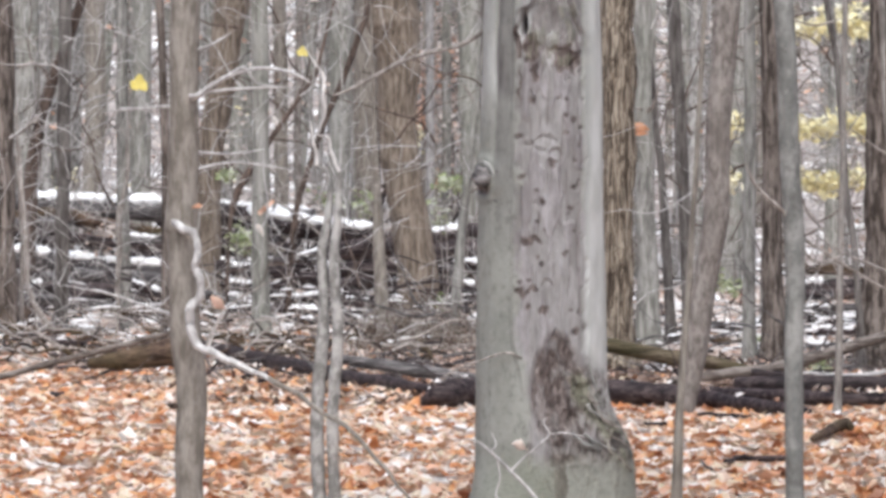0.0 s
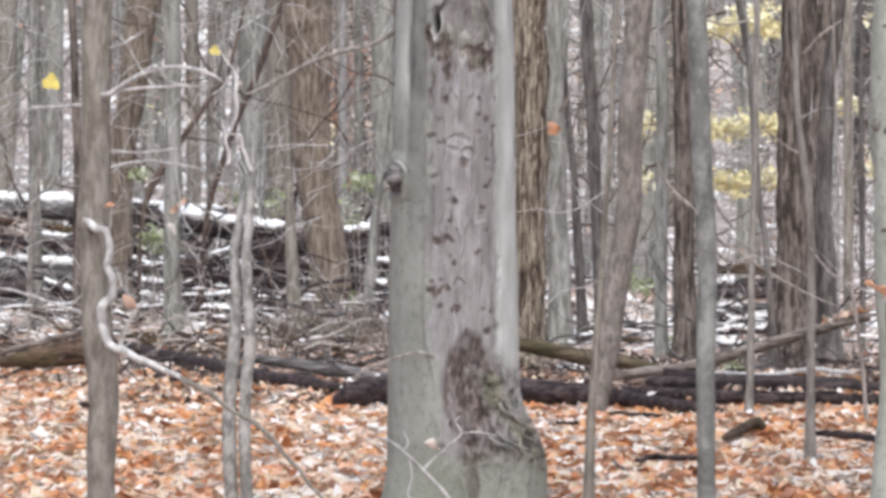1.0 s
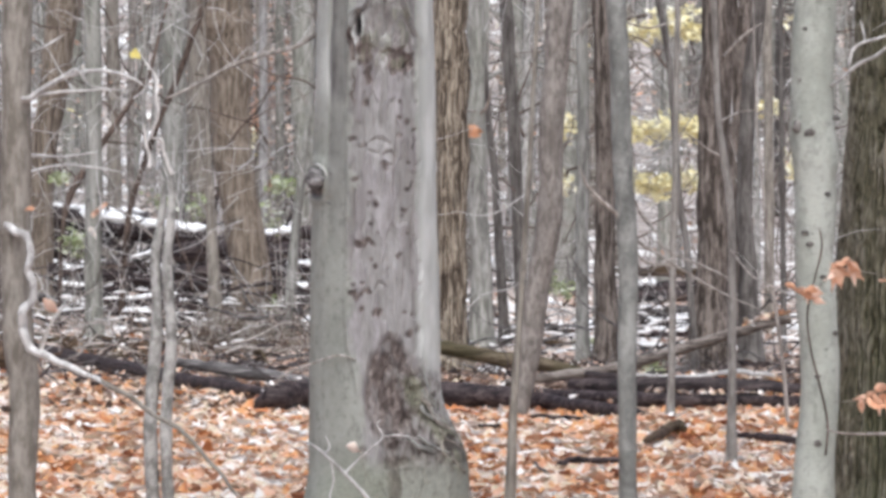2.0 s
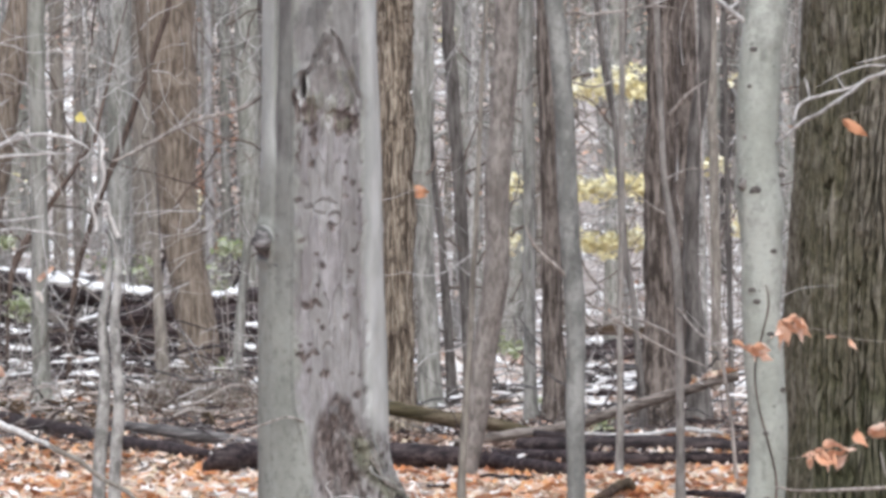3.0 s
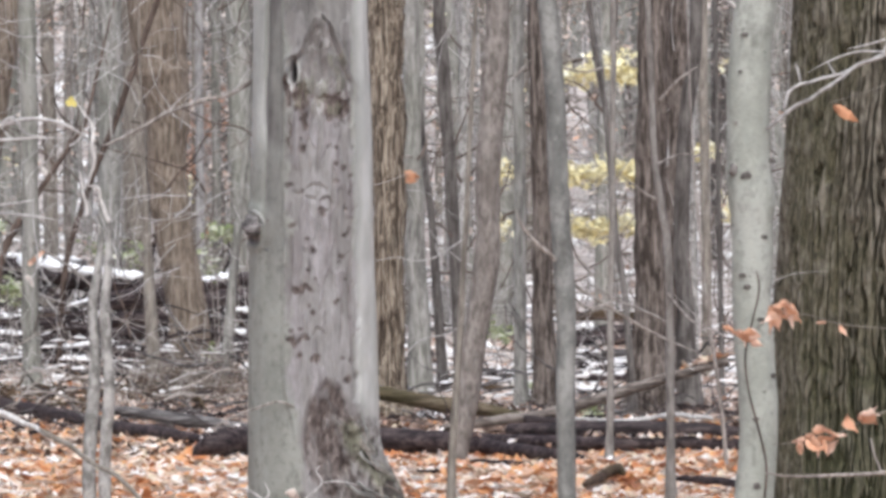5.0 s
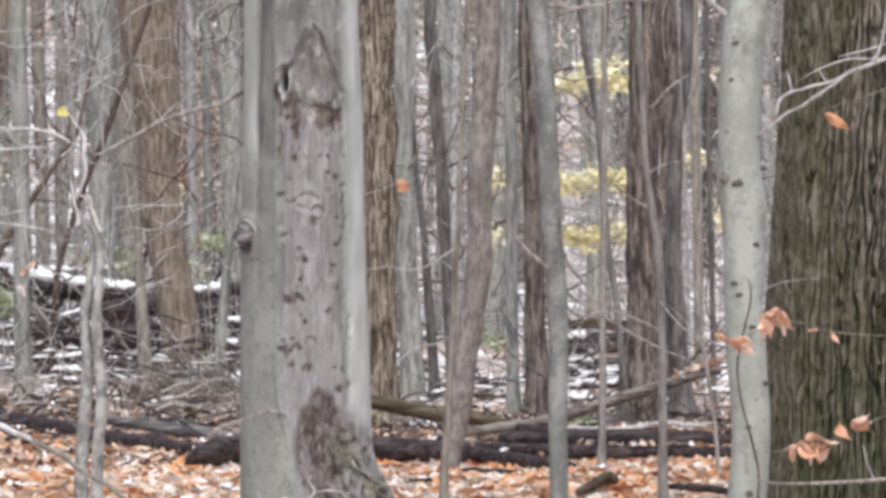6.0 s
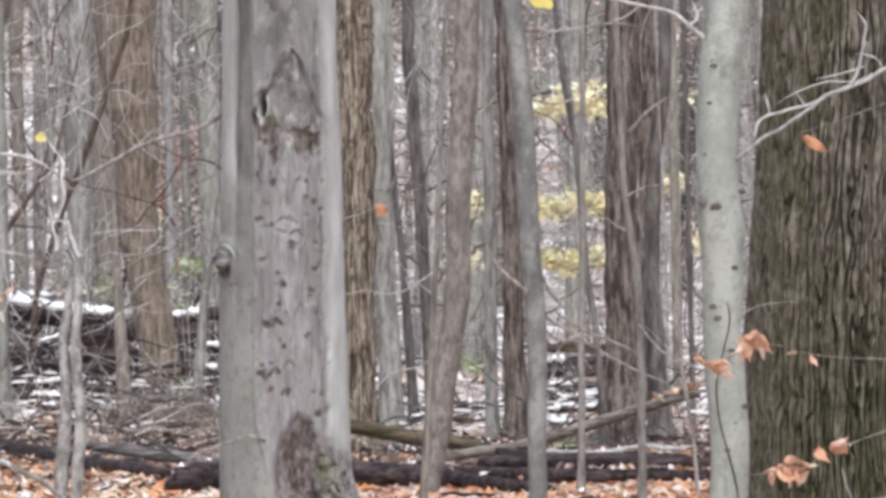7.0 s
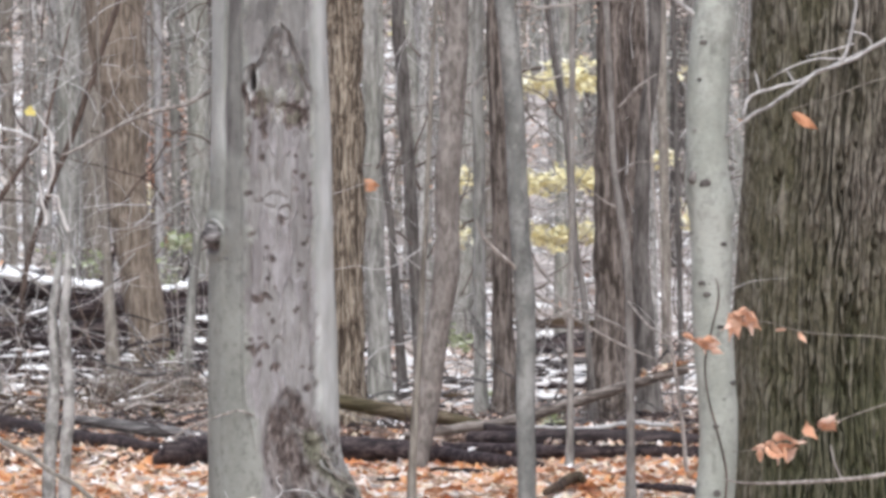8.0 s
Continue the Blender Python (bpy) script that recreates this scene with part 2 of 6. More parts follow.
def part(name, geo, material, parent=None, label="", place=None):
    """Links a mesh of (vertices, faces) as one object, under a thing or a part if given."""
    verts, faces = geo
    me = bpy.data.meshes.new(name)
    me.from_pydata([tuple(p) for p in verts], [], faces)
    me.polygons.foreach_set("use_smooth", [True] * len(me.polygons))
    me.materials.append(material)
    ob = new(name, me)
    if parent is not None:
        ob.parent = parent
    if place is not None:
        ob.matrix_basis = place
    return tagged(ob, label)


def thing(name, label, category, x=0.0, y=0.0, z=None, group="", kind=""):
    """An empty at a thing's base, which parents its parts."""
    ob = new(name)
    ob.empty_display_size = 0.1
    ob.location = (x, y, ground_z(x, y) if z is None else z)
    return tagged(ob, label, category, group, kind)


def curve(ctrl, n):
    """A smooth run of n rows through the control rows (Catmull-Rom)."""
    c = np.array(ctrl, float)
    if len(c) == 2:
        return c[0] + (c[1] - c[0]) * np.linspace(0, 1, n)[:, None]
    e = np.vstack([2 * c[0] - c[1], c, 2 * c[-1] - c[-2]])
    u = np.linspace(0, len(c) - 1, n)
    i = np.minimum(u.astype(int), len(c) - 2)
    f = (u - i)[:, None]
    p0, p1, p2, p3 = e[i], e[i + 1], e[i + 2], e[i + 3]
    return 0.5 * (2 * p1 + (p2 - p0) * f + (2 * p0 - 5 * p1 + 4 * p2 - p3) * f ** 2 + (3 * p1 - p0 - 3 * p2 + p3) * f ** 3)


def tube(rows, sides=8, rough=0.0, freq=6.0, seed=0.0, ends=True, base=0):
    """A round limb along rows of (x, y, z, radius), with an uneven skin."""
    rows = np.asarray(rows, float)
    pts, rad = rows[:, :3], rows[:, 3]
    tang = np.gradient(pts, axis=0)
    tang /= np.maximum(np.linalg.norm(tang, axis=1), 1e-9)[:, None]
    ref = np.array((0.0, 0.0, 1.0)) if abs(tang[:, 2]).mean() < 0.7 else np.array((0.0, 1.0, 0.0))
    a = np.cross(tang, ref)
    a /= np.maximum(np.linalg.norm(a, axis=1), 1e-9)[:, None]
    b = np.cross(tang, a)
    th = np.linspace(0, 2 * math.pi, sides, endpoint=False)
    ring = a[:, None, :] * np.cos(th)[None, :, None] + b[:, None, :] * np.sin(th)[None, :, None]
    r = np.repeat(rad[:, None], sides, 1)
    if rough:
        for i in range(len(rad)):
            for j in range(sides):
                p = pts[i] + ring[i, j] * rad[i]
                r[i, j] *= 1 + rough * (noise.noise((p[0] * freq + seed, p[1] * freq, p[2] * freq)) + 0.5 * noise.noise((p[0] * freq * 3 + seed, p[1] * freq * 3, p[2] * freq * 3)))
    v = (pts[:, None, :] + ring * r[:, :, None]).reshape(-1, 3)
    n = len(rad)
    f = [(base + i * sides + j, base + i * sides + (j + 1) % sides, base + (i + 1) * sides + (j + 1) % sides, base + (i + 1) * sides + j)
         for i in range(n - 1) for j in range(sides)]
    if ends:
        f.append(tuple(base + j for j in reversed(range(sides))))
        f.append(tuple(base + (n - 1) * sides + j for j in range(sides)))
    return v.tolist(), f


def join(geos):
    """One (vertices, faces) from several."""
    v, f = [], []
    for gv, gf in geos:
        o = len(v)
        v += gv
        f += [tuple(i + o for i in q) for q in gf]
    return v, f


def trunk_rows(ctrl, top, seen):
    """Rows of a trunk: through control rows (dx, z, radius) from the ground up, then on with its lean and taper to its top."""
    c = sorted(ctrl, key=lambda q: q[1])
    low = curve([(q[0], 0.0, q[1], q[2]) for q in c], seen)
    d = low[-1] - low[-max(3, seen // 4)]
    d = d / max(d[2], 1e-6)
    rest = []
    for k in range(1, 7):
        s = (top - low[-1, 2]) * k / 6
        rest.append((low[-1, 0] + 0.35 * d[0] * s, 0.02 * s, low[-1, 2] + s, max(low[-1, 3] * (1 - 0.13 * k), 0.006)))
    return np.vstack([low, rest])


def limbs(rng, rows, count, low, high, length, r0):
    """Rows of a few crooked limbs that leave a trunk between two heights."""
    out = []
    for _ in range(count):
        z = rng.uniform(low, high)
        i = int(np.argmin(abs(rows[:, 2] - z)))
        p = rows[i, :3].copy()
        a = rng.uniform(0, 2 * math.pi)
        d = np.array((math.cos(a), math.sin(a), rng.uniform(0.2, 0.9)))
        l = length * rng.uniform(0.5, 1.2)
        q = [(*p, r0)]
        for k in range(1, 6):
            p = p + d * l / 5
            d = d + np.array((rng.uniform(-.35, .35), rng.uniform(-.35, .35), rng.uniform(-.15, .3)))
            q.append((*p, r0 * (1 - 0.17 * k)))
        out.append(curve(q, 12))
    return out


def tree(name, label, x, y, ctrl, material, top=11.0, sides=16, seen=22, rough=0.07, freq=7.0, flare=1.4, wobble=0.35, limb_count=4, branches=(), twig_material=None, leaves=(), own=0, group="trees of the wood"):
    """A standing tree: trunk with a flared foot, limbs above, and low branches given as rows of (dx, dy, z, radius)."""
    rng = random.Random(round(x * 1000) + round(y * 77))
    t = thing(name, label, "tree", x, y, group=group)
    rows = trunk_rows(ctrl, top, seen)
    foot = rows[0, 3]
    rows[:, 3] *= 1 + (flare - 1) * np.exp(-np.maximum(rows[:, 2], 0) / (1.6 * foot + 0.02))
    for i in range(len(rows)):
        w = min(rows[i, 3], 0.12) * wobble
        rows[i, 0] += w * noise.noise((rows[i, 2] * 2.2, x * 3, y))
        rows[i, 3] *= 1 + 0.10 * noise.noise((rows[i, 2] * 5.0, y * 3, x))
    start = rows[0].copy()
    start[2] = -0.15
    start[3] *= 1.15
    part("trunk", tube(np.vstack([start, rows]), sides, rough, freq, rng.uniform(0, 90)), material, t)
    tw = twig_material or material
    for q in limbs(rng, rows, limb_count, top * 0.55, top * 0.95, 1.8, max(rows[-4, 3] * 0.5, 0.012)):
        part("branch", tube(q, 6), material, t)
    for k_br, br in enumerate(branches):
        q = curve(br, 7 * len(br))
        for i in range(len(q)):
            for k in range(3):
                q[i, k] += 0.9 * q[i, 3] * noise.noise((q[i, 0] * 14 + 5 * k, q[i, 2] * 14, k + y))
        q[:, 3] *= np.interp(np.linspace(0, 1, len(q)), (0, 0.75, 1), (1, 1, 0.35))
        part("branch", tube(q, 7, 0.16, 30, rng.uniform(0, 50)), material if k_br < own else tw, t)
    for dx, dy, z, size, m in leaves:
        if m is M_GOLD:
            maple_leaf(t, dx, dy, z, size, m)
        else:
            hung_leaf(t, dx - size * 0.4, dy, z, size, rng.uniform(-30, 60), rng.uniform(-30, 30), m)
    return t


def twig_rows(rng, p, d, length, r, bend=0.35, steps=5):
    """Rows of one crooked twig from p towards d."""
    p, d = np.array(p, float), np.array(d, float)
    d /= np.linalg.norm(d)
    q = [(*p, r)]
    for k in range(1, steps + 1):
        p = p + d * length / steps
        d = d + np.array([rng.uniform(-bend, bend) for _ in range(3)])
        d /= np.linalg.norm(d)
        q.append((*p, r * (1 - 0.8 * k / steps)))
    return q


def leaf_shape(lobes=0, long=1.5):
    """Outline of a leaf one unit wide: an oval with a point, or a lobed one, folded along its rib."""
    pts = []
    m = 10 if lobes else 8
    for k in range(m):
        a = 2 * math.pi * k / m
        r = 0.5
        if lobes:
            r = 0.52 if k % 2 == 0 else 0.36
        px, py = r * math.sin(a), long * r * math.cos(a)
        if not lobes:
            px *= 0.62 if k % 4 else 1.0
            px *= 1.25 if k % 4 == 2 else 1.0
        pts.append((px, py, 0.45 * abs(px)))
    return np.array([(0, 0, 0)] + pts), [(0, 1 + k, 1 + (k + 1) % m) for k in range(m)]


def scatter_leaves(rng, places, size, flat=0.5, lobed=0.5, curl=1.0):
    """Many leaves as one mesh, each turned and curled its own way, at the places given."""
    shapes = (leaf_shape(0, 1.6), leaf_shape(5, 1.1))
    v, f = [], []
    for p in places:
        tv, tf = shapes[1 if rng.random() < lobed else 0]
        s = size * rng.uniform(0.65, 1.25)
        rot = Euler((rng.gauss(0, flat), rng.gauss(0, flat), rng.uniform(0, 6.283))).to_matrix()
        q = tv * s
        q[:, 2] *= curl * rng.uniform(-0.8, 1.3)
        q[:, 2] += curl * rng.uniform(-0.4, 0.7) * q[:, 1] ** 2 / s
        q = q @ np.array(rot).T + np.array(p)
        o = len(v)
        v += q.tolist()
        f += [tuple(i + o for i in t) for t in tf]
    return v, f


# ---- the ground ----
xs = np.concatenate([[-1500, -500, -150, -70, -40, -25], np.arange(-16, 18.01, 0.4), [27, 42, 70, 150, 500, 1500]])
ys = np.concatenate([[-1500, -300, -80, -30, -12, 0, 8, 14, 17], np.arange(19, 60, 0.4), np.arange(61, 200, 4), [220, 260, 400, 900, 2500]])
gv = [(x, y, ground_z(x, y)) for y in ys for x in xs]
gf = [(j * len(xs) + i, j * len(xs) + i + 1, (j + 1) * len(xs) + i + 1, (j + 1) * len(xs) + i) for j in range(len(ys) - 1) for i in range(len(xs) - 1)]
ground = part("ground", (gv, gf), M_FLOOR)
tagged(ground, "forest floor covered with fallen autumn leaves", "ground", kind="structure")


# ---- the great beech ----
def lattice(a, b, c, seed):
    h = (a * 374761393 + b * 668265263 + c * 2147483647 + seed * 1274126177) & 0xFFFFFFFF
    h = ((h ^ (h >> 13)) * 1274126177) & 0xFFFFFFFF
    return ((h ^ (h >> 16)) & 0xFFFF) / 65535.0


def vnoise(x, y, z, seed=1):
    """Smooth value noise from 0 to 1 on arrays."""
    xi, yi, zi = np.floor(x).astype(np.int64), np.floor(y).astype(np.int64), np.floor(z).astype(np.int64)
    u, v, w = x - xi, y - yi, z - zi
    u, v, w = u * u * (3 - 2 * u), v * v * (3 - 2 * v), w * w * (3 - 2 * w)
    out = 0
    for i in (0, 1):
        for j in (0, 1):
            for k in (0, 1):
                out = out + lattice(xi + i, yi + j, zi + k, seed) * (u if i else 1 - u) * (v if j else 1 - v) * (w if k else 1 - w)
    return out


def fractal(x, y, z, octaves=4, seed=1):
    out, amp, tot = 0, 1.0, 0.0
    for o in range(octaves):
        out = out + amp * vnoise(x * 2 ** o, y * 2 ** o, z * 2 ** o, seed + o)
        tot += amp
        amp *= 0.5
    return out / tot


def step(a, b, x):
    t = np.clip((x - a) / (b - a), 0, 1)
    return t * t * (3 - 2 * t)


def sheet(xyz, rows, cols):
    """Faces of a closed upright skin of rows by cols points."""
    f = []
    for i in range(rows - 1):
        a, b = i * cols, (i + 1) * cols
        f += [(a + j, a + (j + 1) % cols, b + (j + 1) % cols, b + j) for j in range(cols)]
    f.append(tuple((rows - 1) * cols + j for j in range(cols)))
    return xyz.reshape(-1, 3).tolist(), f


n = Nodes("old_beech_bark", 0.78, 0.3)
v = n.coords(1, 1, 0.6)
skin = n.mix(n.ramp(n.noise(v, 4.0, 5.0, 0.6), (0.36, (0, 0, 0)), (0.64, (1, 1, 1))), (0.218, 0.222, 0.199), (0.296, 0.300, 0.274))
fine = n.noise(n.coords(1, 1, 2.2), 45.0, 5.0, 0.6)
skin = n.mix(n.ramp(fine, (0.25, (0.5, 0.5, 0.5)), (0.5, (0, 0, 0))), skin, (0.19, 0.19, 0.17))
fleck = n.noise(n.coords(1, 1, 0.8), 26.0, 5.0, 0.7)
skin = n.mix(n.ramp(fleck, (0.36, (0.7, 0.7, 0.7)), (0.48, (0, 0, 0))), skin, (0.145, 0.145, 0.130))
skin = n.mix(n.ramp(fleck, (0.56, (0, 0, 0)), (0.68, (0.4, 0.4, 0.4))), skin, (0.34, 0.345, 0.32))
streak = n.noise(n.coords(1, 1, 0.32), 24.0, 6.0, 0.7)
wood = n.ramp(streak, (0.34, (0.172, 0.158, 0.157)), (0.50, (0.252, 0.237, 0.240)), (0.66, (0.345, 0.330, 0.336)))
broad = n.noise(n.coords(1, 1, 0.10), 13.0, 4.0, 0.6)
wood = n.mix(n.ramp(broad, (0.40, (0.75, 0.75, 0.75)), (0.56, (0, 0, 0))), wood, (0.160, 0.146, 0.144))
col = n.mix(n.attr("bare"), skin, wood)
col = n.mix(n.attr("weathered"), col, n.ramp(streak, (0.3, (0.072, 0.067, 0.065)), (0.7, (0.160, 0.153, 0.148))))
col = n.mix(n.attr("lichen"), col, n.mix(n.ramp(n.noise(n.coords(1, 1, 0.5), 9.0, 5.0), (0.4, (0, 0, 0)), (0.6, (1, 1, 1))), (0.43, 0.437, 0.420), (0.54, 0.545, 0.535)))
col = n.mix(n.attr("rot"), col, n.ramp(n.noise(n.coords(1, 1, 0.4), 30.0, 5.0, 0.65), (0.38, (0.046, 0.035, 0.032)), (0.54, (0.118, 0.094, 0.086)), (0.70, (0.260, 0.225, 0.212))))
col = n.mix(n.attr("moss"), col, n.ramp(streak, (0.35, (0.070, 0.071, 0.044)), (0.65, (0.260, 0.252, 0.195))))
col = n.mix(n.attr("dark_foot"), col, n.ramp(fine, (0.3, (0.115, 0.122, 0.092)), (0.6, (0.190, 0.196, 0.160))))
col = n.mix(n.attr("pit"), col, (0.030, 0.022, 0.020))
M_OLD_BEECH = n.done(col, n.noise(n.coords(1, 1, 0.5), 55.0, 4.0), 0.35, 0.006)


def great_beech(x, y):
    """A wide old beech: a long strip of lost bark with lips along it, a knot hole, rot, pocks and a swollen root on one side."""
    t = thing("old_beech_tree", "wide grey beech missing a long strip of bark, with knot hole", "tree", x, y, 0.0, group="trees of the wood")
    zs = np.concatenate([np.arange(-0.1, 2.95, 0.0065), [3.1, 3.4, 4.0, 5.0, 6.5, 8.5, 11.0, 14.0]])
    cols = 480
    th = np.linspace(0, 2 * math.pi, cols, endpoint=False)
    th = th - 0.45 * np.sin(th + radians(95))
    Z, T = np.meshgrid(zs, th, indexing="ij")
    r = np.interp(zs, (-0.1, 0.1, 0.6, 1.2, 1.85, 2.35, 2.8, 6, 14), (0.305, 0.300, 0.291, 0.284, 0.272, 0.258, 0.252, 0.21, 0.06))
    ax = np.interp(zs, (-0.1, 1.2, 2.4, 2.8, 14), (0.0, 0.0, 0.004, 0.008, 0.35))
    cx, sy = np.cos(T), np.sin(T)
    r2 = np.repeat(r[:, None], cols, 1)
    front = step(0.05, -0.25, sy)
    low = step(0.64, 0.28, Z)
    r2 = r2 + 0.135 * low * np.clip(np.cos(T + 0.35), 0, 1) ** 2.2 + 0.10 * step(0.3, -0.1, Z) * np.clip(np.cos(T - 2.4), 0, 1) ** 3
    r2 = r2 + 0.10 * step(0.35, -0.1, Z) * np.clip(np.cos(T + 2.3), 0, 1) ** 4
    u = r2 * cx
    big = fractal(cx * 2.2 + 9, sy * 2.2, Z * 2.0, 3)
    r2 = r2 + 0.020 * (big - 0.5)
    wob = 0.030 * (fractal(Z * 5.0, Z * 0 + 3.1, Z * 0, 3) - 0.5)
    # strip of lost bark
    xl = -0.104 + wob + 0.045 * step(0.85, 0.62, Z)
    xr = 0.180 + 0.6 * wob + 0.02 * step(1.6, 1.0, Z) + 0.30 * step(0.64, 0.42, Z)
    rag = 0.042 * (fractal(u * 34, Z * 16, Z * 0, 4, 7) - 0.5)
    strip = step(xl - 0.014, xl + 0.014, u + 1.5 * rag) * step(xr + 0.010, xr - 0.010, u + rag) * front
    lip = (np.exp(-((u - xl + 0.014) / 0.012) ** 2) + 0.04 * np.exp(-((u - xr - 0.012) / 0.014) ** 2)) * front * (0.5 + fractal(Z * 9, u * 4, Z * 0, 2, 11))
    grain = fractal(u * 55, Z * 6, Z * 0, 4, 21)
    flake = step(0.50, 0.56, fractal(u * 28, Z * 7, Z * 0, 3, 31))
    r2 = r2 - strip * (0.014 - 0.010 * grain - 0.007 * flake) + 0.011 * lip * step(0.5, 0.8, Z)
    bare = strip * (0.75 + 0.25 * flake) * (1 - 0.25 * step(2.18, 2.45, Z))
    # upright furrow beside the strip
    left_edge = np.interp(Z, (1.85, 1.95, 2.05, 2.15, 2.25, 2.45, 2.8), (-0.196, -0.206, -0.213, -0.212, -0.202, -0.197, -0.20)) + 0.9 * wob
    seam = step(left_edge - 0.003, left_edge + 0.004, u) * step(-0.105, -0.145, u) * step(1.84, 1.99, Z + 0.55 * (u + 0.2)) * front
    r2 = r2 - seam * (0.005 + 0.009 * np.exp(-np.clip(u - left_edge, 0, 1) / 0.020)) + 0.003 * np.exp(-((u - left_edge + 0.022) / 0.016) ** 2) * step(1.80, 1.95, Z) * front
    # oval of rot above the root
    ou, oz = (u - 0.066) / (0.118 + 0.02 * wob), (Z - 0.62) / 0.255
    oval = step(1.12, 0.90, np.sqrt(ou ** 2 + np.abs(oz) ** 1.6) + 4.0 * rag) * front
    rim = np.exp(-((np.sqrt(ou ** 2 + np.abs(oz) ** 2.3) - 1.06) / 0.09) ** 2) * front
    crumbs = fractal(u * 34, Z * 16, Z * 0, 4, 41)
    r2 = r2 - oval * (0.016 - 0.045 * (crumbs - 0.4)) + 0.001 * rim
    rot = oval * (0.62 + 0.36 * step(0.62, 0.42, crumbs))
    # dark broken patches
    pit = np.zeros_like(u)
    uw = u + 0.040 * (fractal(u * 38, Z * 30, Z * 0, 4, 62) - 0.5)
    zw = Z + 0.075 * (fractal(u * 30 + 7, Z * 24, Z * 0, 4, 63) - 0.5)
    wounds = ((0.108, 2.085, 0.064, 0.056, 1.7), (-0.052, 2.130, 0.034, 0.062, 1.2), (-0.112, 2.170, 0.013, 0.075, 1.3), (-0.035, 2.030, 0.020, 0.050, 0.8),
              (-0.045, 1.285, 0.050, 0.024, 1.0), (-0.094, 1.070, 0.017, 0.032, 1.1), (-0.045, 1.061, 0.032, 0.011, 1.0), (0.002, 0.984, 0.019, 0.021, 0.9),
              (0.080, 0.215, 0.032, 0.160, 1.3), (0.085, 0.320, 0.070, 0.035, 0.9), (-0.060, 0.330, 0.020, 0.050, 0.5), (-0.104, 1.960, 0.006, 0.085, 0.9), (0.045, 2.120, 0.045, 0.016, 0.6))
    for pu, pz, wu, wz, dark in wounds:
        q = step(1.25, 0.55, np.sqrt(((uw - pu) / wu) ** 2 + ((zw - pz) / wz) ** 2)) * front * (0.35 + 0.9 * crumbs)
        r2 = r2 - 0.4 * min(wu, wz, 0.045) * q
        rot = np.maximum(rot, np.clip(dark * q * 1.8, 0, 1))
    # small pocks in the wood
    pocks = ((-0.049, 1.902, 0.012), (0.106, 1.908, 0.006), (0.105, 1.838, 0.009), (0.143, 1.816, 0.009), (0.106, 1.758, 0.009), (0.169, 1.783, 0.006), (-0.108, 1.741, 0.011),
             (0.038, 1.621, 0.012), (-0.093, 1.571, 0.010), (0.141, 1.523, 0.010), (-0.024, 1.505, 0.007), (0.001, 1.459, 0.011), (0.133, 1.434, 0.009),
             (-0.023, 1.374, 0.008), (0.006, 1.338, 0.006), (-0.001, 1.188, 0.008), (0.102, 1.230, 0.007), (-0.057, 1.109, 0.008), (-0.064, 0.995, 0.010), (0.154, 0.886, 0.011),
             (0.130, 0.983, 0.008), (0.115, 1.240, 0.006), (-0.020, 1.215, 0.007), (0.145, 1.330, 0.006), (0.150, 1.640, 0.007), (-0.187, 1.584, 0.005))
    for pu, pz, s in pocks:
        q = step(1.8, 0.5, np.sqrt(((u + 0.55 * (uw - u) - pu) / (1.25 * s)) ** 2 + ((Z + 0.4 * (zw - Z) - pz) / s) ** 2)) * front
        r2 = r2 - 0.5 * s * q
        rot = np.maximum(rot, q)
        pit = np.maximum(pit, 0.15 * q)
    # folds where branches healed over: short arcs, one above the other
    for pu, pz, wide, drop in ((0.018, 1.750, 0.050, 0.022), (0.060, 1.690, 0.036, 0.030), (-0.010, 1.682, 0.028, -0.006), (0.042, 1.634, 0.034, 0.010), (-0.061, 1.715, 0.024, 0.004), (0.030, 1.110, 0.030, 0.022)):
        a = (uw - pu) / wide
        q = np.exp(-((Z + 0.5 * (zw - Z) - pz + drop * a * a) / 0.009) ** 2) * step(1.15, 0.8, np.abs(a)) * front
        r2 = r2 - 0.006 * q + 0.003 * np.exp(-((Z + 0.5 * (zw - Z) - pz - 0.018 + drop * a * a) / 0.012) ** 2) * step(1.15, 0.8, np.abs(a)) * front
        rot = np.maximum(rot, 0.75 * q * step(0.38, 0.62, fractal(u * 40, Z * 30, Z * 0, 3, 66)))
    # upright cracks in the strip
    for k, (pu, z0, z1) in enumerate(((-0.108, 1.86, 2.03), (-0.026, 1.30, 1.45), (-0.022, 1.76, 1.87), (0.168, 0.95, 1.90), (0.090, 0.88, 1.20), (0.086, 1.45, 1.86), (0.058, 1.05, 1.30), (-0.104, 1.20, 1.55), (0.118, 1.00, 1.62), (-0.060, 1.62, 1.86), (0.030, 1.76, 2.02))):
        line = np.exp(-((u - pu - 0.010 * np.sin(Z * 9 + 2 * k) - 0.3 * (uw - u)) / 0.0042) ** 2) * front * step(z0, z0 + 0.05, Z) * step(z1, z1 - 0.05, Z) * (0.45 + 0.55 * step(0.40, 0.60, fractal(Z * 6, Z * 0 + k, Z * 0, 2, 50 + k)))
        r2 = r2 - 0.006 * line
        rot = np.maximum(rot, 0.55 * line)
    # ragged flakes along the strip's outer edge
    rng = random.Random(5)
    for k in range(26):
        pz = rng.uniform(0.70, 2.05)
        pu = 0.176 + 0.02 * step(1.6, 1.0, np.array(pz)) + rng.gauss(-0.012, 0.020)
        s = rng.uniform(0.004, 0.008)
        q = step(1.6, 0.6, np.sqrt(((u + 0.6 * (uw - u) - pu) / s) ** 2 + ((Z + 0.5 * (zw - Z) - pz) / (s * rng.uniform(1.0, 3.0))) ** 2)) * front
        r2 = r2 - 0.005 * q
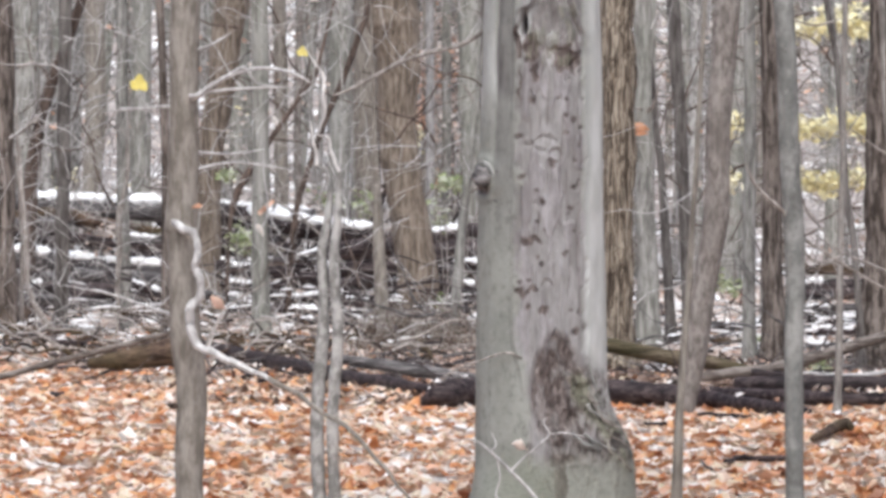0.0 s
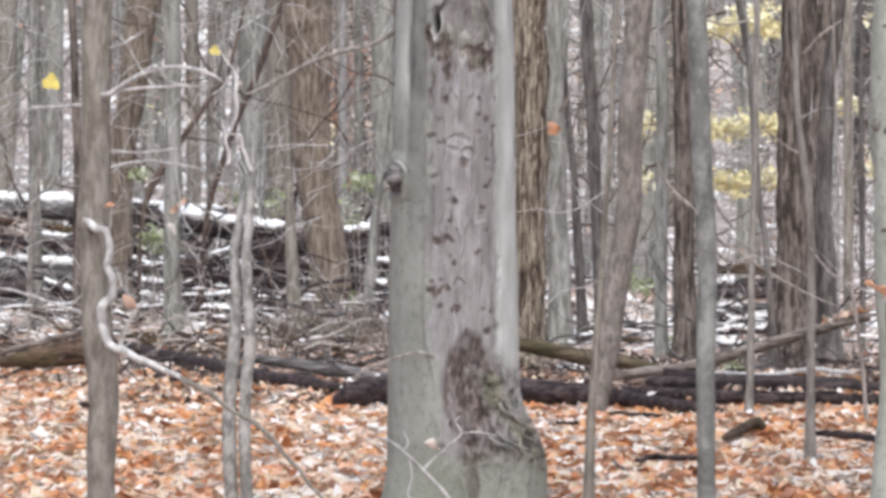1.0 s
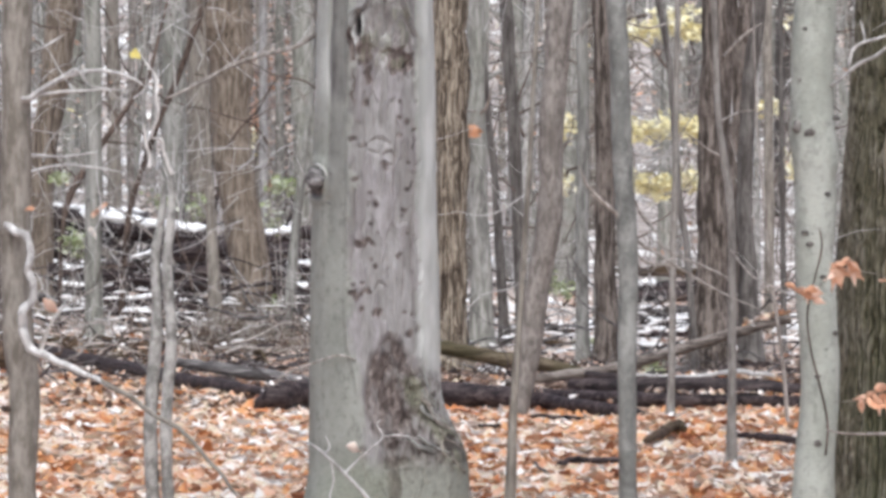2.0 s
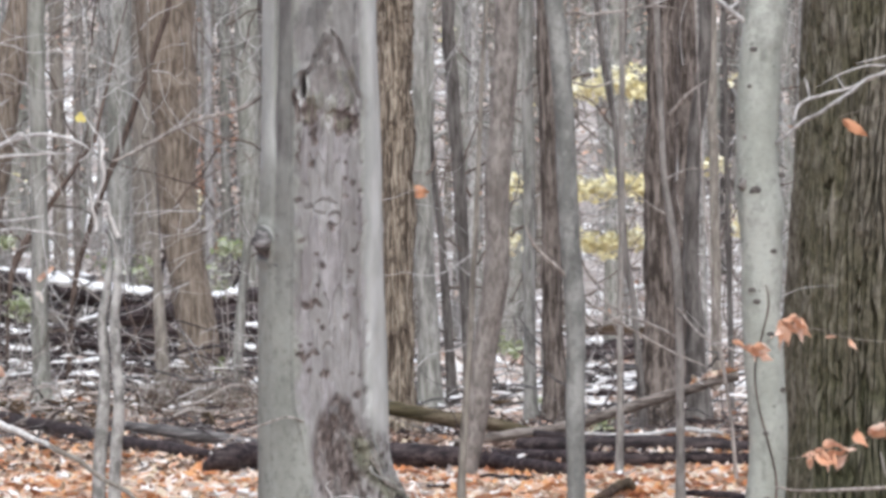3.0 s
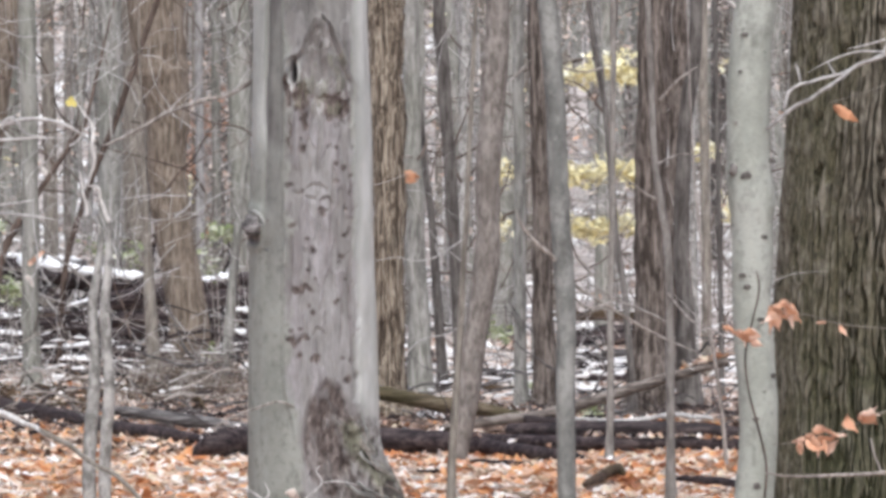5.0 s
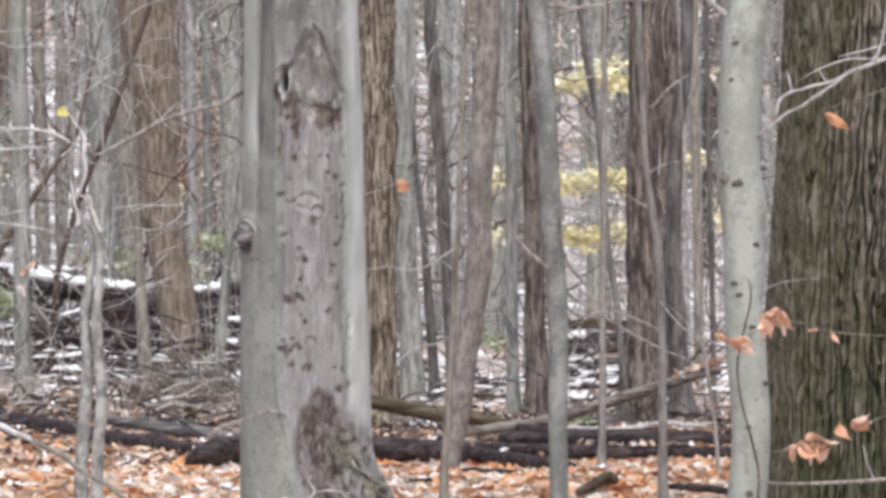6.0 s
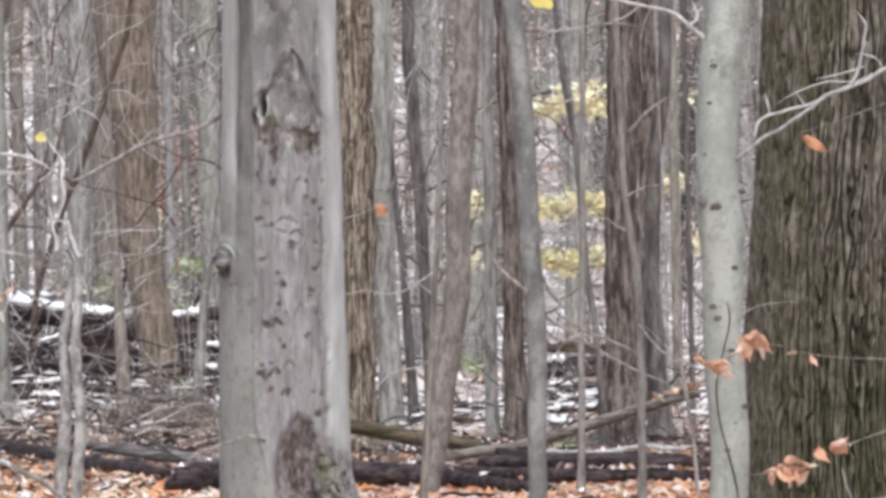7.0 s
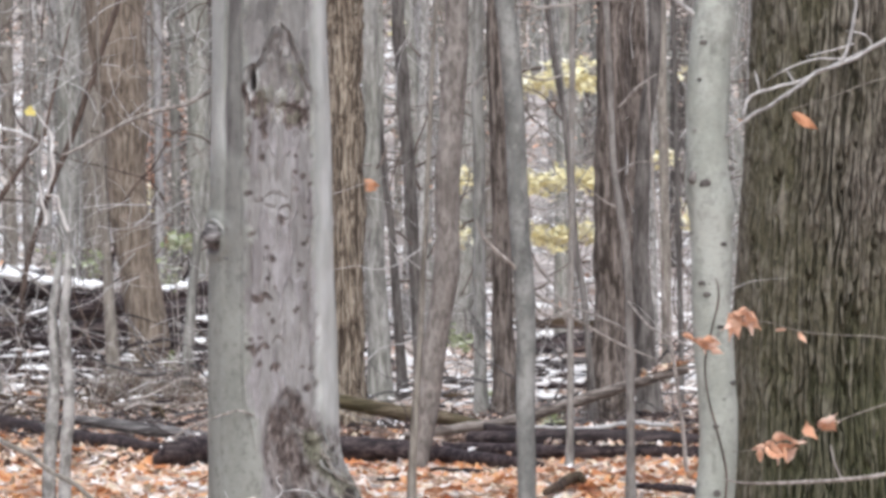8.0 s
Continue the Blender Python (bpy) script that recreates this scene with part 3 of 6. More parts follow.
        rot = np.maximum(rot, rng.uniform(0.25, 0.6) * q)
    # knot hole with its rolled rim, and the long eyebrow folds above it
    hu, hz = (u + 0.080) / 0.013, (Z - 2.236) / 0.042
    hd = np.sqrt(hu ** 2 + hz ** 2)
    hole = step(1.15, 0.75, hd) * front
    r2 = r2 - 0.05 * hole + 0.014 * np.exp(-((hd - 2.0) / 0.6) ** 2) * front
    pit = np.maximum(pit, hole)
    bare = np.maximum(bare, 0.9 * np.exp(-((hd - 1.7) / 0.5) ** 2) * front)
    brow_l = np.interp(Z, (2.20, 2.27, 2.30, 2.32, 2.357, 2.47, 2.50), (-0.114, -0.102, -0.080, -0.052, -0.038, 0.009, 0.037))
    brow_r = np.interp(Z, (2.19, 2.256, 2.382, 2.45, 2.483, 2.50), (0.183, 0.148, 0.107, 0.082, 0.055, 0.037))
    for mid, wide, sign, zlow, power in ((brow_r, 0.010 + 0 * Z, 1, 2.19, 0.6), (brow_l, 0.009 + 0.014 * np.exp(-((Z - 2.30) / 0.03) ** 2), -1, 2.21, 0.55)):
        q = (u - mid - 0.4 * (uw - u)) / wide
        reach = step(2.505, 2.48, Z) * step(zlow - 0.02, zlow + 0.02, Z) * front
        reach = reach * (1.0 if sign > 0 else 0.25 + 0.75 * step(2.36, 2.32, Z))
        r2 = r2 + reach * (0.011 * np.exp(-(q - sign) ** 2) - 0.013 * np.exp(-(q + 0.6 * sign) ** 2))
        rot = np.maximum(rot, power * reach * np.exp(-((q + 0.6 * sign) / 0.75) ** 2))
    cap = step(0.17, 0.11, np.abs(u - 0.05) + 0.32 * np.clip(Z - 2.15, 0, 1) + 2.0 * np.clip(2.10 - Z, 0, 1) + 2 * rag) * front
    r2 = r2 + 0.024 * cap * (crumbs - 0.4)
    rot = np.maximum(rot, cap * (0.10 + 0.34 * step(0.54, 0.40, crumbs)))
    moss_cap = 0.5 * cap * step(0.5, 0.62, crumbs)
    # swelling round a lost branch
    left = step(0.25, -0.05, sy)
    kd = np.sqrt(((u + 0.258) / 0.058) ** 2 + ((Z - 1.560) / 0.070) ** 2)
    r2 = r2 + left * (0.030 * np.exp(-kd ** 2) + 0.012 * np.exp(-((kd - 1.3) / 0.25) ** 2) * crumbs)
    core = left * np.exp(-(((u + 0.262) / 0.036) ** 2 + ((Z - 1.525 + 0.5 * (u + 0.262)) / 0.032) ** 2) ** 1.5) * (0.4 + 0.9 * crumbs)
    r2 = r2 - 0.02 * core
    rot = np.maximum(rot, np.clip(1.3 * core + 0.75 * left * np.exp(-(kd / 0.8) ** 4) * step(0.66, 0.42, crumbs), 0, 1))
    # mossy torn lip down the swollen root
    edge = 0.215 + 0.22 * step(0.72, 0.28, Z)
    tear = np.exp(-((u - edge + 0.06) / 0.05) ** 2) * step(0.74, 0.64, Z) * step(0.24, 0.34, Z) * front
    ropes = fractal(uw * 44 + zw * 20, zw * 15, Z * 0, 4, 61)
    r2 = r2 + tear * 0.045 * (ropes - 0.42)
    shag = step(0.00, 0.08, u) * step(0.86, 0.68, Z + 0.55 * np.clip(u - 0.12, 0, 1)) * step(0.24, 0.36, Z + 0.25 * rag) * front
    grit = fractal(u * 62, Z * 44, Z * 0, 4, 45)
    rot = np.maximum(rot, shag * (0.62 + 0.38 * step(0.56, 0.44, grit)) * (1 - 0.45 * step(0.56, 0.66, crumbs)))
    pit = np.maximum(pit, 0.55 * shag * step(0.43, 0.36, grit))
    r2 = r2 + 0.020 * shag * (crumbs - 0.5)
    moss = np.clip(tear * 1.6 * step(0.42, 0.58, ropes), 0, 0.85)
    pit = np.maximum(pit, 0.6 * np.clip(tear * 1.5, 0, 1) * step(0.38, 0.30, ropes))
    rot = np.maximum(rot, 0.8 * np.clip(tear * 1.5, 0, 1) * step(0.45, 0.33, ropes))
    moss = np.maximum(moss, moss_cap)
    bare = bare * step(0.26, 0.36, Z)
    stain = fractal(u * 7, Z * 5, Z * 0, 3, 71)
    # bark greener and darker towards the foot, strongest left of the middle
    dark_foot = front * step(0.50, 0.20, Z + 0.35 * (stain - 0.5)) * (0.42 + 0.4 * step(0.10, 0.02, u) * step(-0.30, -0.08, u))
    pale_band = step(-0.215, -0.19, u) * step(-0.085, -0.12, u) * step(1.15, 1.6, Z + 0.3 * (stain - 0.5)) * front
    lichen = np.maximum(0.75 * cap * step(0.56, 0.64, fractal(u * 30 + 3, Z * 22, Z * 0, 4, 81)) + 0.9 * np.exp(-((hd - 1.75) / 0.4) ** 2) * front * step(2.32, 2.26, Z), step(0.165, 0.230, u - 0.35 * np.clip(0.66 - Z, 0, 1)) * step(0.38, 0.60, Z + 0.8 * rag))
    lichen = np.maximum(lichen, step(-0.195, -0.215, u) * step(1.7, 2.0, Z) * 0.45) * step(0.3, 0.05, sy)
    worn = step(2.16, 2.34, Z + 0.3 * (stain - 0.5)) * step(-0.13, -0.10, u) * step(0.185, 0.16, u) * front * (0.30 + 0.62 * step(0.40, 0.60, fractal(uw * 16, zw * 11, Z * 0, 4, 97)))
    X3 = ax[:, None] + r2 * cx
    part("trunk", sheet(np.stack([X3, r2 * sy, Z], -1), len(zs), cols), M_OLD_BEECH, t)
    me = bpy.data.objects["old_beech_tree"].children[0].data
    for key, val in (("bare", bare), ("weathered", np.maximum(worn, np.maximum(0.5 * pale_band, seam) * (0.45 + 1.1 * fractal(u * 18 + 2, Z * 5, Z * 0, 4, 91)) * (0.75 + 0.3 * np.exp(-np.clip(u + 0.19, 0, 1) / 0.03)))), ("rot", rot), ("moss", moss), ("pit", pit), ("dark_foot", dark_foot), ("lichen", lichen)):
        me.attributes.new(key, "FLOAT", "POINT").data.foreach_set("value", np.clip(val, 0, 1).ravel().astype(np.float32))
    # stub of a lost branch, with the fold of bark round it
    part("branch_stub", tube(curve([(-0.232, -0.10, 1.580, 0.052), (-0.252, -0.150, 1.572, 0.048), (-0.264, -0.190, 1.552, 0.038), (-0.264, -0.210, 1.530, 0.014)], 18), 24, 0.6, 38), M_GREYLOG, t, "weathered branch stub")
    part("bark_fold", tube(curve([(-0.285, -0.115, 1.615, 0.004), (-0.255, -0.165, 1.632, 0.008), (-0.222, -0.192, 1.60, 0.008), (-0.208, -0.20, 1.56, 0.003)], 20), 8, 0.25, 40), M_SAPLING, t)
    part("bark_fold", tube(curve([(-0.255, -0.13, 1.475, 0.005), (-0.20, -0.195, 1.462, 0.008), (-0.13, -0.240, 1.445, 0.003)], 20), 8, 0.25, 40), M_SAPLING, t)
    srng = random.Random(8)
    for k in range(14):
        a0, z0, drop, strand = srng.uniform(0.13, 0.30), srng.uniform(0.40, 0.74), srng.uniform(0.05, 0.15), srng.uniform(0.004, 0.009)
        a0 = a0 if z0 < 0.6 else min(a0, 0.22)
        rows = []
        for j in range(6):
            q = j / 5
            zz = z0 - q * drop
            xx = a0 + (0.03 + 0.10 * step(0.66, 0.34, np.array(zz))) * q ** 1.5 + srng.uniform(-0.010, 0.010)
            edge_r = float(np.interp(zz, (0.3, 0.5, 0.7), (0.43, 0.375, 0.30)))
            xx = min(float(xx), edge_r - 0.012)
            rows.append((xx, -0.93 * math.sqrt(max(edge_r ** 2 - xx ** 2, 0.004)) * 0.98, zz, strand * (1 - 0.5 * q)))
        part("bark_strand", tube(curve(rows, 20), 7, 0.4, 60, k), (M_TWIG, M_SAPLING, M_SAPLING, M_TAUPE)[k % 4], t)
    for br in ([(-0.24, 0.0, 2.22, 0.011), (-0.36, 0.05, 2.155, 0.010), (-0.52, 0.05, 2.115, 0.010), (-0.64, 0.05, 2.07, 0.010), (-0.75, 0.05, 2.01, 0.009), (-0.88, 0.05, 1.945, 0.007), (-0.93, 0.05, 1.93, 0.004)],
               [(-0.44, -0.20, 0.68, 0.004), (-0.365, -0.21, 0.722, 0.005), (-0.28, -0.225, 0.755, 0.005), (-0.164, -0.275, 0.793, 0.005), (-0.088, -0.288, 0.772, 0.004)],):
        part("branch", tube(curve(br, 30), 7, 0.1, 30), M_TWIG, t)
    for q in limbs(random.Random(3), np.array([(0.1, 0, z, 0.1) for z in (5, 7, 9, 11, 13)], float), 5, 5, 13, 3.0, 0.06):
        part("branch", tube(q, 8), M_BEECH, t)


great_beech(0.436, 20.5)


# ---- the oak ----
def oak(x, y):
    """A thick oak whose bark stands in long upright plates with dark furrows between."""
    t = thing("oak_tree", "thick oak with dark mossy deeply furrowed bark", "tree", x, y, 0.0, group="trees of the wood")
    zs = np.concatenate([np.arange(-0.1, 3.1, 0.010), [3.3, 3.8, 5, 7, 10, 14]])
    cols, ridges = 900, 78
    th = np.linspace(0, 2 * math.pi, cols, endpoint=False)
    th = th - 0.55 * np.sin(th + radians(98))
    Z, T = np.meshgrid(zs, th, indexing="ij")
    r = np.interp(zs, (-0.1, 0.15, 0.6, 1.6, 2.4, 3.1, 14), (0.520, 0.462, 0.445, 0.440, 0.420, 0.405, 0.12))[:, None]
    cx, sy = np.cos(T), np.sin(T)
    # long ridges that wander, part and join again
    drift = 3.4 * (fractal(cx * 5, sy * 5, Z * 1.5, 3, 5) - 0.5) + 1.5 * (fractal(cx * 14, sy * 14, Z * 7, 3, 6) - 0.5)
    split = 2.8 * (fractal(cx * 6 + 4, sy * 6, Z * 2.6, 3, 15) - 0.5) + 1.3 * (fractal(cx * 16, sy * 16, Z * 8, 3, 16) - 0.5)
    one, two = ridges * T / (2 * math.pi) + drift, 47 * T / (2 * math.pi) + split
    d1, d2 = np.abs(2 * (one - np.floor(one)) - 1), np.abs(2 * (two - np.floor(two)) - 1)
    open1 = 0.45 + 0.55 * step(0.34, 0.58, fractal(cx * 11, sy * 11, Z * 3.2, 3, 23))
    open2 = step(0.44, 0.60, fractal(cx * 8 + 5, sy * 8, Z * 2.4, 3, 24))
    plate = vnoise(np.floor(one + 0.5) * 7.3, Z * 9.0 + np.floor(one + 0.5) * 3.1, Z * 0, 27)
    fibre = fractal(cx * 60, sy * 60, Z * 8, 3, 29)
    rugged = 0.80 + 0.20 * step(-0.55, 0.05, cx)
    furrow = np.maximum(step(0.50, 0.98, d1) * open1, step(0.62, 0.98, d2) * open2) * rugged
    furrow = np.maximum(furrow, 0.5 * rugged * step(0.80, 0.92, plate))
    rr = r + 0.012 - 0.046 * furrow + 0.014 * (fibre - 0.5) + 0.010 * (plate - 0.5) + 0.03 * (fractal(cx * 2, sy * 2, Z * 0.8, 2, 3) - 0.5)
    lean = np.interp(zs, (0.0, 1.2, 2.2, 3.1, 14), (-0.03, -0.02, 0.05, 0.075, 0.2))[:, None]
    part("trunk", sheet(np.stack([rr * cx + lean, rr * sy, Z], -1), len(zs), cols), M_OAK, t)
    # mask of the ridge tops, painted lighter than the shaded furrows
    crest_light = step(0.30, 0.0, furrow) * (0.25 + 0.75 * step(0.30, 0.72, plate)) * (0.45 + 0.55 * step(0.36, 0.60, fractal(cx * 12, sy * 12, Z * 2.5, 3, 33))) * 0.6
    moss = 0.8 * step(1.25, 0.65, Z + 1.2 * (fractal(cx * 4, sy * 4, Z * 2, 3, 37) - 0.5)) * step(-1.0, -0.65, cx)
    crest_light = crest_light * (1 - 0.5 * moss)
    for key, val in (("crest_light", crest_light), ("moss", moss)):
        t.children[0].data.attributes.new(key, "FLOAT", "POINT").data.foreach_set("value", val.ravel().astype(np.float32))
    for q in limbs(random.Random(4), np.array([(0, 0, z, 0.1) for z in (6, 8, 10, 12)], float), 4, 6, 12, 3.0, 0.08):
        part("branch", tube(q, 8), M_OAK, t)


oak(3.148, 21.9)


# ---- smaller things ----
def climb(name, rows, material, tree_thing):
    """A thin vine pressed to the near side of a trunk."""
    x, y = tree_thing.location[0], tree_thing.location[1]
    part(name, tube(curve([(p[0] - x, -0.085, p[2], p[3] * 0.55) for p in rows], 60), 7, 0.1, 30), material, tree_thing, "thin dark vine")


def scar(tree_thing, x, y, z, r):
    """A dark eye left on beech bark where a twig broke off."""
    dx = x - tree_thing.location[0]
    trunk = next(q for q in tree_thing.children if q.name.startswith("trunk"))
    band = [q.co for q in trunk.data.vertices if abs(q.co.z - z) < 0.12 and q.co.y < 0.02]
    dy = min(q.y for q in sorted(band, key=lambda q: abs(q.x - dx))[:5])
    g = tube([(dx, dy + 0.012, z, r * 0.95), (dx, dy - 0.001, z, r * 0.8), (dx, dy - 0.004, z, r * 0.5), (dx, dy - 0.002, z, r * 0.1)], 14, 0.7, 70, z)
    g = [((p[0] - dx) * 1.15 + dx, p[1], z + (p[2] - z) * 0.72 - 9 * (p[0] - dx) ** 2) for p in g[0]], g[1]
    part("bark_scar", g, M_DARK, tree_thing)


def log(name, label, rows, material, sides=18, rough=0.06, snow=(), leafy=()):
    """A fallen trunk or limb along rows of (x, y, z, radius), with ridges of snow on stretches of it."""
    x, y = rows[0][0], rows[0][1]
    t = thing(name, label, "log" if name == "fallen_log" else "branch", x, y, 0.0, group="fallen wood")
    lift = 0.0 if name == "fallen_log" else 0.025
    rows = [(p[0] - x, p[1] - y, max(p[2], 0.6 * p[3]) + lift, p[3]) for p in rows]
    run = curve(rows, 14 * len(rows))
    run[:, 2] += [0.010 * noise.noise((i * 0.23, x, y)) for i in range(len(run))]
    run[:, 3] *= [1 + 0.10 * noise.noise((i * 0.17, y, x)) for i in range(len(run))]
    run[0, 3] *= 0.8
    part("trunk", tube(run, sides, rough, 7.0, x), material, t)
    for a, b in snow:
        i, j = int(a * (len(run) - 1)), int(b * (len(run) - 1))
        s = run[i:j + 1].copy()
        if len(s) < 4:
            continue
        s[:, 2] += s[:, 3] * 0.80
        s[:, 1] -= s[:, 3] * 0.12
        s[:, 3] *= 0.96 * np.minimum(1, 0.45 + 2.5 * np.sin(np.linspace(0.05, math.pi - 0.05, len(s)))) * [0.85 + 0.5 * noise.noise((k * 0.6, x, a)) for k in range(len(s))]
        cap, faces = tube(s, 12, 0.2, 8.0, y)
        cap = [(p[0], p[1], s[k // 12, 2] + (p[2] - s[k // 12, 2]) * 0.72) for k, p in enumerate(cap)]
        part("snow", (cap, faces), M_SNOW, t, "ridge of wet snow")
    if leafy:
        lrng = random.Random(round(x * 100))
        pl = []
        for _ in range(leafy[2]):
            p = run[int((leafy[0] + (leafy[1] - leafy[0]) * lrng.random()) * (len(run) - 1))]
            pl.append((p[0] + lrng.gauss(0, 0.02), p[1] + lrng.gauss(-0.3, 0.4) * p[3], p[2] + p[3] * 0.95 + lrng.uniform(0, 0.02)))
        part("leaves", scatter_leaves(lrng, pl, 0.06, 0.5, 0.5), M_LITTER, t, "fallen leaves caught on the log")
    return t


def snow_patch(x, y, r, z):
    """A thin uneven patch of old snow on the leaves."""
    rng = random.Random(round(x * 500) + round(y * 50))
    rings, m = 5, 18
    wob = [rng.uniform(0.6, 1.2) for _ in range(m)]
    v = [(0, 0, 0.05)]
    for k in range(1, rings + 1):
        q = k / rings
        for j in range(m):
            a = 2 * math.pi * j / m
            rr = r * q * (wob[j] + wob[j - 1]) / 2
            v.append((rr * math.cos(a), rr * 1.3 * math.sin(a), 0.05 * (1 - q ** 2) + rng.uniform(-0.006, 0.006) - 0.01 * (k == rings)))
    f = [(0, 1 + j, 1 + (j + 1) % m) for j in range(m)]
    f += [(1 + (k - 1) * m + j, 1 + k * m + j, 1 + k * m + (j + 1) % m, 1 + (k - 1) * m + (j + 1) % m) for k in range(1, rings) for j in range(m)]
    ob = part("snow_patch", (v, f), M_SNOW, place=pose(x, y, max(z, ground_z(x, y))))
    tagged(ob, "thin patch of old wet snow among leaves", "snow", "snow patches")


def shrub(x, y, z, r, material):
    """A low woody shrub with a tuft of leaves at its top."""
    rng = random.Random(round(x * 300) + round(y * 30))
    t = thing("shrub", "low shrub still holding green leaves" if material is M_GREEN else "low shrub with faded papery leaves", "shrub", x, y, group="shrubs in the brush")
    for _ in range(3):
        part("stem", tube(curve([(0, 0, -0.05, 0.008), (rng.uniform(-.05, .05), 0, z * 0.5, 0.006), (rng.uniform(-r, r), rng.uniform(-r, r), z, 0.003)], 10), 5), M_TWIG, t)
    pl = [(rng.gauss(0, r * 0.55), rng.gauss(0, 0.2), z + rng.gauss(0, r * 0.5)) for _ in range(64)]
    part("foliage", scatter_leaves(rng, pl, 0.055, 0.6, 0.2), material, t)


def spray(tree_thing, x0, x1, y, z, h, count, material):
    """A flat layer of leaves on a branch of an understory tree."""
    rng = random.Random(round(x0 * 300) + round(z * 77))
    ox, oy, oz = tree_thing.location
    pl = []
    for _ in range(count):
        u = rng.random()
        pl.append((x0 + (x1 - x0) * u - ox + rng.gauss(0, 0.03), y - oy + rng.gauss(0, 0.25), z - oz + rng.gauss(0, h * 0.42) + h * 0.35 * math.sin(9 * u + z)))
    branch = part("branch", tube(curve([(0, 0, z - oz - 0.15, 0.010), ((x0 - ox) * 0.6, y - oy, z - oz - 0.03, 0.007), (x1 - ox, y - oy, z - oz, 0.004)], 18), 6), M_TWIG, tree_thing)
    part("foliage", scatter_leaves(rng, pl, 0.066, 0.6, 0.7), material, branch)


def hung_leaf(tree_thing, dx, dy, z, size, turn, tilt, material=None, wide=0.22):
    """One leaf that still hangs on its twig: folded along the rib, wavy and curled, with a stalk. It starts at the twig and points by turn."""
    rng = random.Random(round(dx * 999) + round(z * 777))
    v, f = [], []
    m, curl, rng_w = 8, rng.uniform(-0.9, 0.9), rng.uniform(0.8, 1.1) * wide
    for i in range(m + 1):
        s = i / m
        w = rng_w * size * math.sin(math.pi * min(0.03 + 0.97 * s ** 0.85, 1.0)) * (1 + 0.12 * (i % 2))
        x, bend = 0.12 * size + size * s, curl * size * s * s
        for j, side in ((0, -1), (1, 0), (2, 1)):
            v.append((x, bend + 0.8 * abs(side) * w + 0.13 * size * math.sin(6 * s + 1.7 * j + dx * 50), side * w))
    f += [(3 * i + j, 3 * i + j + 1, 3 * i + j + 4, 3 * i + j + 3) for i in range(m) for j in (0, 1)]
    place = pose(dx, dy, z, 0, turn, 0) @ pose(0, 0, 0, tilt, 0, rng.uniform(-25, 25))
    leaf = part("leaf", (v, f), material or M_ORANGE, tree_thing, "", place)
    part("stalk", tube([(0, 0, 0, 0.0016), (0.06 * size, 0.01 * size, 0, 0.0013), (0.14 * size, 0.0, 0, 0.0012)], 5), M_DARK_TWIG, leaf)
    return leaf


def maple_leaf(tree_thing, dx, dy, z, size, material):
    """A lobed leaf that hangs facing outwards, cupped and a little torn."""
    m = 20
    v = [(0, 0, 0)]
    for k in range(m):
        a = 2 * math.pi * k / m
        r = 0.5 * size * (0.86 + 0.09 * math.cos(5 * a) + 0.12 * math.sin(3 * a + 1) - (0.30 if k in (9, 10) else 0))
        v.append((r * math.sin(a), r * math.cos(a), 0.9 * r * r / size + 0.06 * size * math.sin(4 * a)))
    return part("leaf", (v, [(0, 1 + k, 1 + (k + 1) % m) for k in range(m)]), material, tree_thing, "", pose(dx, dy, z, 62, 0, 14))


